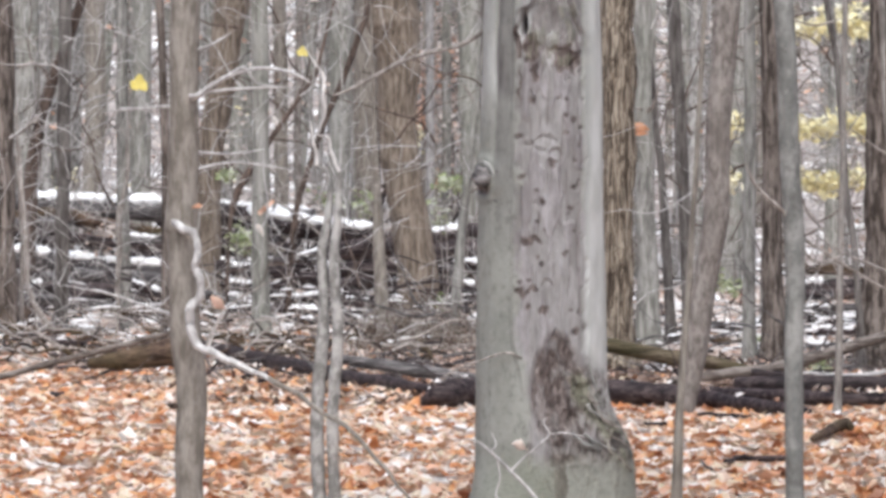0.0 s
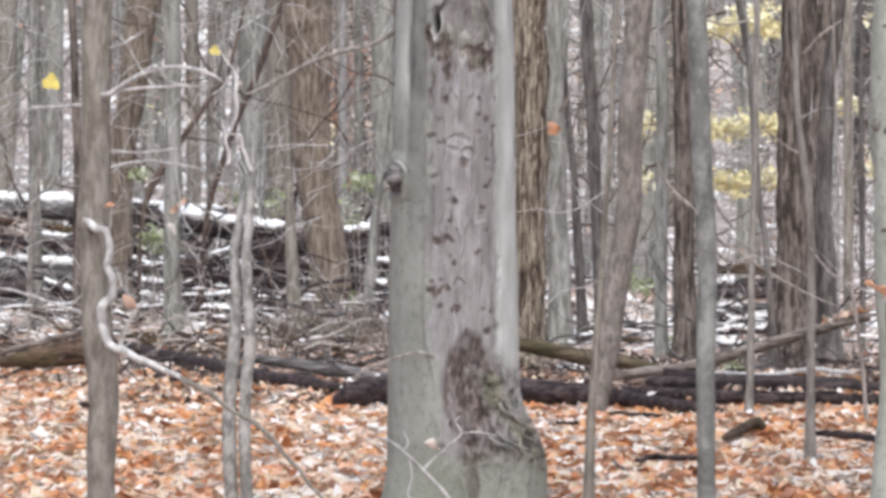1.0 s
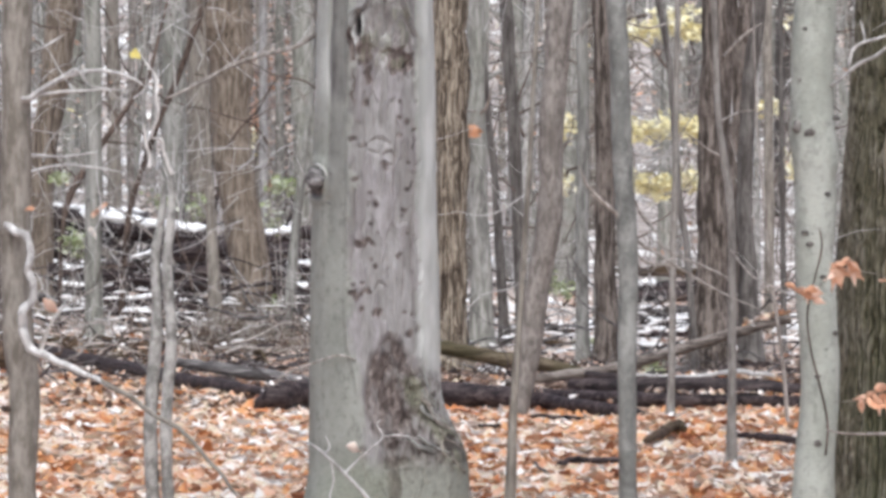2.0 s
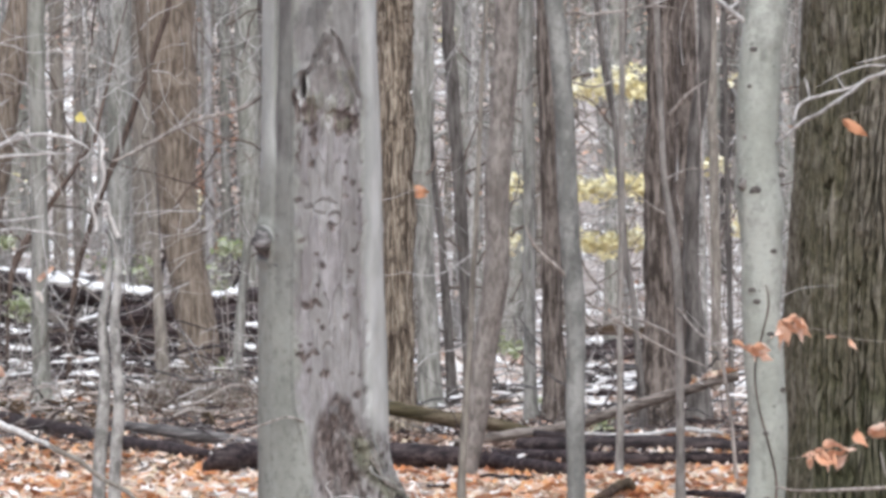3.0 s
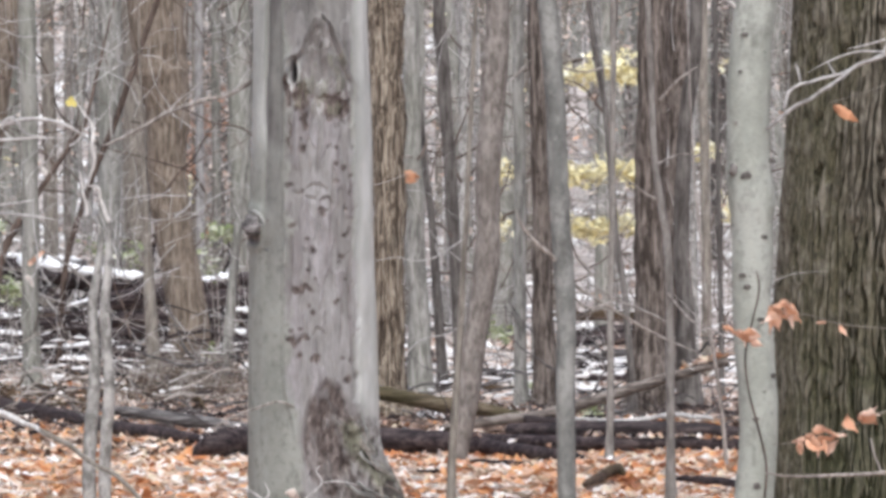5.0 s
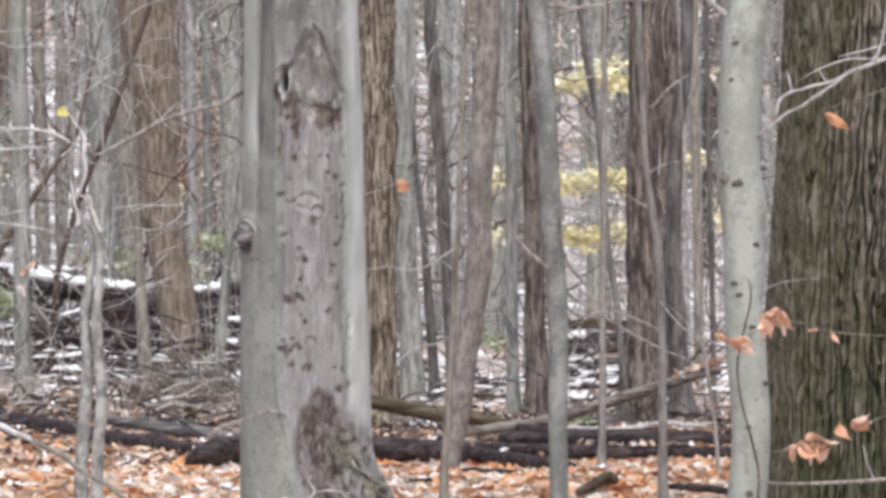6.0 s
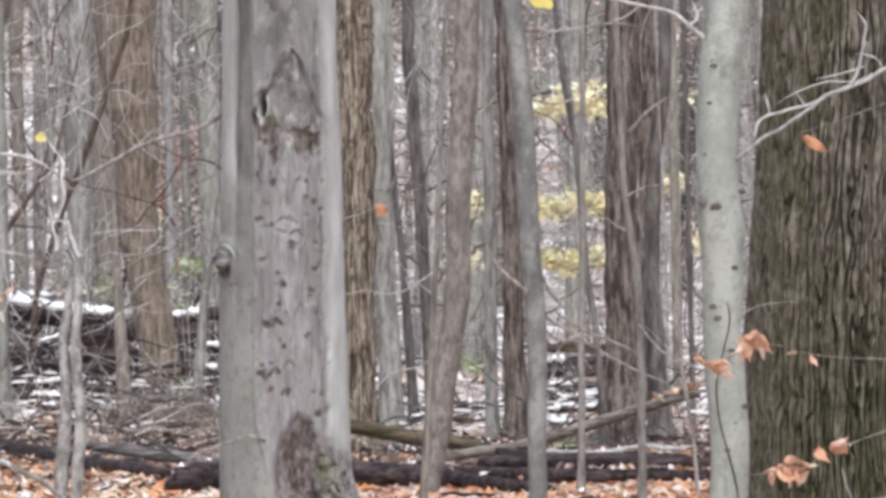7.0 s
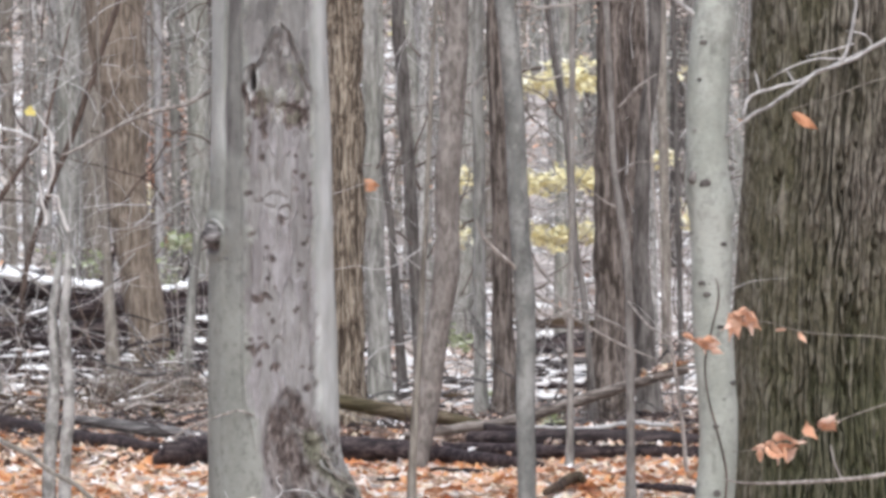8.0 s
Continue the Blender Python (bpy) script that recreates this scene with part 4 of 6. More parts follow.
# near trees
tree("young_tree", "slim brown-grey young tree with a crooked pale low branch", -1.042, 19.0, [(0.0, 0.0, 0.06), (-0.002, 0.241, 0.058), (-0.008, 0.666, 0.063), (-0.018, 0.9, 0.063), (-0.029, 1.32, 0.064), (-0.036, 1.385, 0.068), (-0.028, 1.717, 0.062), (-0.026, 2.299, 0.061), (-0.021, 2.695, 0.061)], M_YOUNG, top=9.0, sides=20, seen=40, twig_material=M_PALE_TWIG, own=1,
     branches=[[(0.298, -0.2, 0.768, 0.0092), (0.345, -0.22, 0.742, 0.0110), (0.398, -0.22, 0.716, 0.0115), (0.526, -0.25, 0.628, 0.0104), (0.665, -0.28, 0.542, 0.0103), (0.78, -0.3, 0.416, 0.0092), (0.907, -0.35, 0.266, 0.0080), (1.079, -0.4, 0.091, 0.0057)],
               [(-0.066, -0.05, 1.395, 0.0163), (-0.021, -0.1, 1.368, 0.0186), (0.031, -0.15, 1.311, 0.0162), (0.03, -0.15, 1.206, 0.0174), (0.054, -0.15, 1.125, 0.0174), (0.009, -0.15, 1.026, 0.0208), (0.026, -0.15, 0.91, 0.0185), (0.096, -0.18, 0.855, 0.0162), (0.271, -0.2, 0.78, 0.0139), (0.355, -0.22, 0.732, 0.0150), (0.387, -0.22, 0.714, 0.0069)],
               [(-0.005, 0.0, 1.899, 0.0140), (0.039, -0.08, 1.914, 0.0128), (0.163, -0.1, 1.987, 0.0104), (0.314, -0.1, 2.022, 0.0081), (0.453, -0.1, 1.99, 0.0070), (0.511, -0.1, 1.948, 0.0046)],
               [(-0.005, 0.0, 2.09, 0.0093), (0.091, -0.05, 2.116, 0.0070), (0.172, -0.05, 2.17, 0.0058)],
               [(0.163, -0.1, 1.987, 0.0070), (0.222, -0.12, 2.022, 0.0058), (0.28, -0.12, 1.959, 0.0046), (0.384, -0.12, 1.943, 0.0035)],
               [(-0.063, 0.0, 1.866, 0.0082), (-0.197, -0.1, 1.855, 0.0070), (-0.359, -0.1, 1.841, 0.0046)],
               [(-0.001, -0.08, 1.907, 0.0093), (0.198, -0.1, 1.936, 0.0058), (0.476, -0.1, 1.943, 0.0035)],
               [(0.007, 0.0, 1.682, 0.0082), (0.142, 0.1, 1.666, 0.0059), (0.306, 0.1, 1.689, 0.0047)],
               [(0.006, 0.0, 1.6, 0.0058), (0.189, 0.1, 1.635, 0.0059), (0.423, 0.1, 1.6, 0.0035)],
               [(-0.046, 0.0, 0.993, 0.0117), (-0.14, 0.1, 1.018, 0.0082), (-0.335, 0.2, 1.081, 0.0059), (-0.579, 0.3, 1.126, 0.0036)]],
     leaves=[(-0.208, -0.1, 1.948, 0.084, M_GOLD), (0.116, -0.1, 1.085, 0.105, M_ORANGE), (0.026, -0.15, 1.443, 0.051, M_ORANGE), (-0.077, -0.07, 0.642, 0.061, M_DARK_TWIG)])
tree("twin_sapling", "thin mottled grey sapling with forked pale twigs", -0.577, 21.5, [(-0.022, 0.0, 0.035), (-0.018, 0.181, 0.034), (-0.006, 0.538, 0.032), (0.008, 0.803, 0.029), (0.013, 1.014, 0.026), (0.008, 1.199, 0.024), (0.037, 1.344, 0.02), (0.052, 1.502, 0.014), (0.029, 1.594, 0.009), (-0.016, 1.621, 0.007), (-0.037, 1.858, 0.006), (-0.027, 2.069, 0.005), (-0.048, 2.333, 0.004)], M_MOTTLED, top=5.0, sides=14, seen=46, wobble=0.8, rough=0.12, flare=1.1, limb_count=2, twig_material=M_BONE,
     branches=[[(-0.016, -0.03, 1.613, 0.0095), (-0.014, -0.03, 1.652, 0.009), (-0.027, -0.03, 1.726, 0.007), (-0.04, -0.03, 1.819, 0.005)]],
     leaves=[(-0.080, -0.05, 2.135, 0.06, M_GOLD)])
tree("twin_sapling", "thin grey sapling with a bent pale top", -0.512, 21.45, [(-0.012, 0.0, 0.030), (-0.010, 0.185, 0.030), (0.0, 0.541, 0.029), (0.015, 0.804, 0.027), (0.007, 1.015, 0.026), (0.005, 1.2, 0.024), (0.023, 1.331, 0.021), (0.031, 1.489, 0.016), (0.031, 1.589, 0.011), (0.036, 1.726, 0.006), (0.046, 2.305, 0.003)], M_MOTTLED, top=5.0, sides=14, seen=46, wobble=0.8, rough=0.12, flare=1.1, limb_count=2, twig_material=M_BONE, own=2,
     branches=[[(-0.027, -0.05, 1.91, 0.0042), (0.028, -0.05, 1.892, 0.0035), (0.094, -0.05, 1.863, 0.0028), (0.151, -0.05, 1.942, 0.0021)],
               [(-0.043, -0.05, 1.95, 0.006), (-0.08, -0.05, 1.973, 0.005), (-0.112, -0.05, 1.942, 0.003)],
               [(-0.069, -0.05, 1.752, 0.0048), (-0.035, -0.05, 1.866, 0.0072), (-0.043, -0.05, 1.931, 0.0080), (-0.041, -0.05, 2.01, 0.0076), (-0.056, -0.05, 2.057, 0.0064), (-0.096, -0.05, 2.107, 0.0048), (-0.133, -0.05, 2.168, 0.0032)],
               [(0.031, -0.03, 1.584, 0.011), (0.01, -0.03, 1.626, 0.01), (-0.014, -0.03, 1.684, 0.009), (-0.019, -0.03, 1.745, 0.008), (-0.08, -0.03, 1.752, 0.006)]])
tree("grey_sapling", "straight grey sapling trunk with a slight kink", 1.566, 20.5, [(0.0, 0.0, 0.041), (-0.001, 0.133, 0.04), (-0.009, 0.844, 0.043), (-0.007, 1.348, 0.047), (-0.026, 1.726, 0.045), (-0.046, 2.355, 0.043), (-0.087, 2.782, 0.042)], M_SAPLING, top=8.0, sides=18, seen=34, twig_material=M_TWIG,
     branches=[[(-0.01, 0.0, 1.373, 0.0113), (-0.099, -0.05, 1.474, 0.0100), (-0.184, -0.08, 1.57, 0.0088), (-0.223, -0.1, 1.65, 0.0063)],
               [(-0.01, 0.0, 1.361, 0.0101), (0.119, 0.1, 1.266, 0.0076), (0.356, 0.2, 1.122, 0.0064), (0.636, 0.2, 0.99, 0.0051)],
               [(-0.016, 0.0, 2.053, 0.0076), (0.047, 0.0, 2.103, 0.0050), (0.11, 0.0, 2.078, 0.0038)],
               [(-0.041, 0.0, 2.597, 0.0076), (0.106, 0.1, 2.591, 0.0063), (0.234, 0.1, 2.607, 0.0063), (0.379, 0.15, 2.626, 0.0051), (0.524, 0.2, 2.617, 0.0038)],
               [(-0.012, 0.0, 2.289, 0.0063), (0.094, 0.0, 2.263, 0.0050), (0.23, 0.1, 2.302, 0.0038)],
               [(-0.002, 0.0, 1.298, 0.0063), (0.119, 0.1, 1.208, 0.0051), (0.296, 0.1, 1.271, 0.0038)]],
     leaves=[(0.04, -0.05, 2.715, 0.116, M_GOLD), (0.012, -0.03, 2.731, 0.076, M_GOLD)])
tree("thin_sapling", "very thin brown sapling stem", 1.072, 21.2, [(0.0, 0.0, 0.027), (0.002, 0.083, 0.026), (0.017, 0.454, 0.021), (0.043, 0.819, 0.016), (0.094, 1.6, 0.012), (0.135, 2.38, 0.009), (0.171, 2.822, 0.008)], M_TAUPE, top=4.0, sides=10, limb_count=1)
tree("pale_beech_tree", "slim pale grey beech with smooth spotted bark", 2.3, 19.5, [(0.0, 0.0, 0.086), (-0.001, 0.161, 0.084), (-0.008, 0.84, 0.086), (-0.011, 1.489, 0.09), (0.0, 1.669, 0.102), (-0.007, 1.801, 0.096), (-0.013, 2.041, 0.091), (0.0, 2.281, 0.089), (0.028, 2.568, 0.086)], M_BEECH, top=10.0, sides=30, seen=50, rough=0.05, twig_material=M_PALE_TWIG,
     branches=[[(0.05, -0.05, 1.966, 0.0084), (0.146, -0.1, 2.053, 0.0083), (0.237, -0.15, 2.106, 0.0083), (0.351, -0.2, 2.184, 0.0083), (0.424, -0.2, 2.243, 0.0071), (0.537, -0.25, 2.276, 0.0083), (0.698, -0.3, 2.362, 0.0094), (0.874, -0.4, 2.451, 0.0082), (1.048, -0.5, 2.515, 0.0070)],
               [(0.117, -0.1, 2.056, 0.0048), (0.152, -0.1, 2.142, 0.0071), (0.241, -0.12, 2.173, 0.0060), (0.346, -0.15, 2.2, 0.0059), (0.472, -0.2, 2.259, 0.0059), (0.617, -0.2, 2.327, 0.0047)],
               [(0.525, -0.25, 2.276, 0.0071), (0.555, -0.25, 2.366, 0.0071), (0.575, -0.25, 2.461, 0.0071), (0.583, -0.25, 2.532, 0.0059), (0.541, -0.25, 2.592, 0.0047)],
               [(0.191, -0.1, 2.16, 0.0060), (0.182, -0.1, 2.208, 0.0048), (0.168, -0.1, 2.252, 0.0036)],
               [(0.334, -0.15, 2.193, 0.0036), (0.31, -0.15, 2.229, 0.0036), (0.301, -0.15, 2.258, 0.0024)],
               [(0.544, -0.2, 2.292, 0.0036), (0.424, -0.2, 2.293, 0.0036), (0.304, -0.2, 2.256, 0.0024), (0.207, -0.2, 2.205, 0.0024)],
               [(0.574, -0.25, 2.354, 0.0035), (0.465, -0.25, 2.324, 0.0035), (0.369, -0.25, 2.301, 0.0024)],
               [(0.411, -0.2, 2.231, 0.0047), (0.327, -0.2, 2.168, 0.0047), (0.297, -0.2, 2.132, 0.0036)],
               [(0.657, -0.25, 2.336, 0.0035), (0.622, -0.25, 2.389, 0.0035), (0.538, -0.25, 2.409, 0.0024)],
               [(0.122, -0.1, 2.077, 0.0024), (0.087, -0.1, 2.137, 0.0024), (0.075, -0.1, 2.174, 0.0024)],
               [(-0.051, 0.0, 2.468, 0.0108), (-0.143, -0.05, 2.546, 0.0096), (-0.227, -0.05, 2.602, 0.0084), (-0.352, -0.1, 2.634, 0.0071), (-0.485, -0.12, 2.663, 0.0071), (-0.667, -0.15, 2.685, 0.0059), (-0.803, -0.2, 2.69, 0.0047)],
               [(-0.143, -0.05, 2.546, 0.0060), (-0.106, -0.05, 2.582, 0.0048), (-0.129, -0.05, 2.654, 0.0048)],
               [(-0.352, -0.1, 2.634, 0.0048), (-0.424, -0.1, 2.582, 0.0036), (-0.485, -0.1, 2.564, 0.0036)],
               [(0.067, -0.08, 1.323, 0.0024), (0.161, -0.1, 1.358, 0.0018), (0.306, -0.1, 1.368, 0.0014)]])
pale = bpy.data.objects["pale_beech_tree"]
climb("vine", [(2.281, 19.5, 1.42, 0.0048), (2.309, 19.5, 1.299, 0.0072), (2.278, 19.5, 1.155, 0.0072), (2.247, 19.5, 1.011, 0.0072), (2.26, 19.5, 0.866, 0.0072), (2.296, 19.5, 0.721, 0.0084), (2.333, 19.5, 0.552, 0.0084), (2.326, 19.5, 0.408, 0.0084)], M_DARK_TWIG, pale)
scar(pale, 2.218, 19.5, 1.801, 0.0356)
scar(pale, 2.257, 19.5, 1.776, 0.0226)
scar(pale, 2.259, 19.5, 2.373, 0.0178)
scar(pale, 2.371, 19.5, 1.84, 0.0178)
scar(pale, 2.239, 19.5, 1.353, 0.0162)
scar(pale, 2.26, 19.5, 1.304, 0.0178)
scar(pale, 2.314, 19.5, 1.164, 0.0145)
scar(pale, 2.293, 19.5, 0.456, 0.0226)
scar(pale, 2.221, 19.5, 1.998, 0.0145)
scar(pale, 2.367, 19.5, 0.925, 0.0129)
scar(pale, 2.292, 19.5, 0.741, 0.0145)
scar(pale, 2.238, 19.5, 2.214, 0.0113)
scar(pale, 2.331, 19.5, 1.515, 0.0129)

# thin pale saplings at the brush
tree("dead_sapling", "thin pale dead sapling in brush", -3.522, 42.0, [(0.0, 0.0, 0.032), (-0.018, 0.062, 0.031), (-0.224, 0.413, 0.028), (-0.275, 0.826, 0.026), (-0.315, 1.445, 0.023), (-0.366, 1.858, 0.015)], M_TWIG, top=2.3, sides=8, limb_count=0, flare=1.1, wobble=1.5)
tree("dead_sapling", "thin pale dead sapling in brush", -3.059, 43.0, [(0.0, 0.015, 0.024), (0.016, 0.438, 0.024), (0.049, 1.072, 0.029), (0.092, 1.442, 0.021)], M_TWIG, top=2.3, sides=8, limb_count=0, flare=1.1, wobble=1.5)
tree("dead_sapling", "thin pale dead sapling in brush", -3.949, 43.2, [(0.0, 0.008, 0.024), (-0.029, 1.494, 0.021), (-0.103, 1.812, 0.016), (-0.166, 2.13, 0.013)], M_TWIG, top=2.3, sides=8, limb_count=0, flare=1.1, wobble=1.5)

# trees beyond the clearing
tree("brown_tree", "tall leaning tree with brown furrowed bark", -0.235, 47.0, [(0.0, 0.003, 0.193), (-0.024, 0.446, 0.202), (-0.098, 1.023, 0.202), (-0.167, 1.6, 0.196), (-0.225, 2.177, 0.202), (-0.236, 2.753, 0.231), (-0.294, 3.331, 0.283), (-0.311, 4.309, 0.3)], M_BROWN, top=16.0, flare=1.02, sides=40, seen=60, rough=0.1, freq=9.0)
tree("furrowed_tree", "tree with deeply furrowed light brown bark", 1.423, 37.0, [(0.0, 0.009, 0.136), (-0.005, 0.236, 0.123), (-0.01, 1.6, 0.127), (-0.02, 2.962, 0.136), (-0.021, 3.733, 0.136)], M_SHAG, top=15.0, sides=60, seen=90, rough=0.2, freq=20.0)
tree("leaning_tree", "slim taupe tree leaning over a fallen log", 1.573, 29.9, [(0.0, 0.002, 0.062), (0.066, 0.498, 0.077), (0.19, 1.233, 0.081), (0.226, 1.967, 0.081), (0.265, 2.701, 0.081), (0.294, 3.324, 0.081)], M_LEANER, flare=1.02, top=10.0, sides=18, seen=30, twig_material=M_TWIG,
     branches=[[(0.229, 0.0, 2.371, 0.0110), (0.37, 0.2, 2.487, 0.0092), (0.525, 0.3, 2.638, 0.0074)]])
tree("dark_tree", "dark brown tree trunk beside the log pile", -4.121, 43.0, [(0.0, 0.015, 0.127), (-0.008, 1.6, 0.116), (-0.004, 4.079, 0.121)], M_RED, top=13.0)
tree("brown_tree", "brown tree with a faint green film on its bark", -2.592, 50.0, [(0.0, 0.003, 0.147), (0.063, 1.6, 0.141), (0.211, 2.827, 0.16), (0.31, 3.441, 0.184), (0.593, 4.482, 0.197)], M_BROWN, top=15.0, sides=28, seen=34, rough=0.1)
tree("grey_tree", "slim grey straight tree with an orange leaf", -1.707, 43.0, [(0.0, 0.015, 0.09), (0.001, 1.6, 0.079), (-0.003, 3.183, 0.082), (-0.013, 4.079, 0.079)], M_GREY, top=12.0, twig_material=M_TWIG,
     branches=[[(-0.004, 0.0, 1.442, 0.0158), (0.217, -0.3, 1.285, 0.0131), (0.537, -0.5, 1.078, 0.0104)]],
     leaves=[(0.05, -0.3, 1.19, 0.19, M_ORANGE), (0.010, -0.32, 1.11, 0.13, M_PINK)])
tree("grey_tree", "pale grey tree among dead brush", -5.084, 56.0, [(0.0, 0.0, 0.156), (0.0, 0.087, 0.151), (0.002, 1.394, 0.144), (0.006, 3.661, 0.151), (0.008, 4.828, 0.151)], M_GREY, top=14.0)
tree("dark_sapling", "thin dark sapling among dead brush", -3.655, 44.0, [(0.0, 0.0, 0.07), (0.024, 1.6, 0.065), (0.048, 3.22, 0.059), (0.071, 4.137, 0.054)], M_DARK, top=9.0)
tree("grey_sapling_tree", "thin grey tree among dead brush", -3.176, 46.0, [(0.0, 0.0, 0.064), (-0.001, 0.074, 0.062), (-0.027, 1.6, 0.059), (-0.036, 3.293, 0.056), (-0.041, 4.252, 0.056)], M_GREY, top=10.0)
tree("taupe_tree", "taupe tree trunk in the brush", -4.170, 55.0, [(0.0, 0.0, 0.125), (0.0, 0.114, 0.122), (0.019, 3.625, 0.118), (0.007, 4.771, 0.122)], M_TAUPE, top=13.0)
tree("grey_tree", "grey tree trunk in the brush", -3.74, 57.0, [(0.0, 0.0, 0.13), (0.0, 0.06, 0.126), (0.018, 3.698, 0.119), (0.006, 4.886, 0.126)], M_GREY, top=14.0)
tree("dark_sapling", "thin dark sapling among dead brush", -2.418, 40.0, [(0.0, 0.0, 0.039), (0.011, 1.502, 0.037), (-0.008, 2.091, 0.037), (-0.046, 3.072, 0.034), (-0.074, 3.906, 0.032)], M_RED, top=8.0)
tree("leaning_sapling", "long leaning dark red-brown sapling", -1.526, 45.0, [(0.0, 0.0, 0.030), (0.067, 1.047, 0.028), (0.205, 1.6, 0.028), (0.371, 2.07, 0.030), (0.554, 2.484, 0.030), (0.731, 2.981, 0.030), (1.007, 3.753, 0.028)], M_DARK_TWIG, top=6.0, sides=10, limb_count=2)
tree("leaning_sapling", "short leaning dark dead stem", -2.17, 46.0, [(0.0, 0.0, 0.015), (0.03, 0.9, 0.019), (0.09, 1.30, 0.035), (0.22, 1.56, 0.037), (0.38, 1.80, 0.031), (0.56, 2.06, 0.027), (0.708, 2.278, 0.023), (0.906, 2.56, 0.019)], M_DARK_TWIG, top=4.3, sides=10, limb_count=0)
tree("taupe_tree", "taupe tree behind a brown one", -0.953, 58.0, [(0.0, 0.0, 0.147), (-0.001, 0.603, 0.142), (-0.015, 3.735, 0.171), (-0.029, 4.944, 0.178)], M_TAUPE, top=14.0)
tree("grey_tree", "grey tree in dense woods", -1.252, 55.0, [(0.0, 0.0, 0.132), (0.009, 1.465, 0.128), (0.037, 3.625, 0.142), (0.051, 4.771, 0.142)], M_GREY, top=14.0)
tree("grey_sapling_tree", "slim grey tree in front of dark logs", -0.526, 42.0, [(0.0, 0.0, 0.064), (-0.051, 0.826, 0.057), (-0.077, 1.497, 0.034), (-0.113, 2.373, 0.015), (-0.154, 4.021, 0.01)], M_TAUPE, top=9.0)
tree("grey_tree", "grey tree with smooth bark", 0.323, 57.0, [(0.0, 0.0, 0.142), (0.0, 0.2, 0.139), (0.013, 1.950, 0.133), (0.0, 3.698, 0.147), (0.0, 4.887, 0.147)], M_GREY, top=14.0)
tree("leaning_sapling", "slender leaning grey sapling", 0.085, 44.0, [(0.0, 0.0, 0.053), (0.002, 0.032, 0.051), (0.142, 1.438, 0.043), (0.228, 2.248, 0.032), (0.315, 2.896, 0.027)], M_GREY, top=4.6, sides=10, limb_count=1, twig_material=M_TWIG,
     branches=[[(0.218, 0.0, 2.221, 0.0189), (0.164, 0.0, 2.329, 0.0135), (0.099, 0.0, 2.41, 0.0108)]])
tree("grey_sapling_tree", "thin grey tree among dead brush", 0.035, 60.0, [(0.0, 0.0, 0.065), (0.0, 0.126, 0.063), (0.015, 3.809, 0.063), (0.015, 5.059, 0.063)], M_GREY, top=11.0)
tree("taupe_tree", "slim taupe tree in the far woods", -2.27, 64.0, [(0.0, 0.0, 0.105), (0.02, 2.0, 0.095), (-0.01, 3.6, 0.09), (0.02, 5.3, 0.085)], M_TAUPE, top=12.0)
tree("grey_sapling_tree", "thin grey tree in the far woods", -2.06, 66.0, [(0.0, 0.0, 0.06), (-0.03, 2.0, 0.055), (0.02, 3.8, 0.05), (0.05, 5.3, 0.045)], M_TWIG, top=10.0)
tree("taupe_tree", "thin taupe tree in dense woods", -0.141, 64.0, [(0.0, 0.0, 0.061), (0.0, 0.028, 0.059), (-0.008, 3.956, 0.055), (-0.016, 5.29, 0.055)], M_TAUPE, top=11.0)
tree("grey_tree", "grey tree with lichen on its bark", 1.838, 41.0, [(0.0, 0.0, 0.108), (0.0, 0.3, 0.102), (-0.035, 1.6, 0.085), (-0.066, 3.109, 0.080), (-0.066, 3.964, 0.080)], M_GREY, top=13.0, twig_material=M_TWIG,
     branches=[[(-0.017, 0.0, 2.078, 0.0176), (0.03, -0.3, 2.2, 0.0125), (0.085, -0.4, 2.397, 0.0100)],
               [(-0.017, 0.0, 2.128, 0.0101), (-0.328, -0.5, 2.137, 0.0075), (-0.48, -0.6, 2.17, 0.0050)]],
     leaves=[(-0.143, -0.6, 1.985, 0.16, M_RUST), (-0.148, -0.61, 1.945, 0.13, M_RUST)])
tree("dark_sapling", "thin dark leaning sapling with few limbs", 2.095, 42.0, [(0.0, 0.0, 0.056), (-0.001, 0.026, 0.054), (-0.105, 1.6, 0.034), (-0.235, 2.837, 0.031), (-0.35, 4.021, 0.030)], M_DARK, top=9.0)
tree("dark_sapling", "slim dark grey tree", 2.304, 43.0, [(0.0, 0.015, 0.058), (-0.065, 1.6, 0.058), (-0.161, 3.183, 0.061), (-0.183, 4.079, 0.058)], M_DARK, top=11.0)
tree("mottled_tree", "pale mottled tree in dense woods", 2.957, 55.0, [(0.0, 0.0, 0.077), (0.002, 0.249, 0.074), (0.028, 1.6, 0.074), (0.067, 3.625, 0.061), (0.093, 4.771, 0.054)], M_MOTTLED, top=11.0)
tree("grey_tree", "straight slim grey tree", 2.563, 38.5, [(0.0, 0.0, 0.058), (0.008, 1.6, 0.050), (0.006, 3.017, 0.046), (0.005, 3.82, 0.046)], M_GREY, top=12.0)
tree("dark_tree", "brown tree with rough dark bark", 2.736, 38.0, [(0.0, 0.013, 0.098), (-0.021, 1.6, 0.080), (-0.05, 2.999, 0.074), (-0.07, 3.791, 0.074)], M_RED, top=14.0, sides=30, seen=40, rough=0.12, freq=12.0)
tree("dark_sapling", "thin dark crooked sapling", 3.292, 36.0, [(0.0, 0.008, 0.029), (-0.072, 0.981, 0.027), (-0.144, 1.467, 0.027), (-0.207, 2.395, 0.024), (-0.296, 2.925, 0.022), (-0.368, 3.675, 0.02)], M_DARK, top=7.0, sides=10)
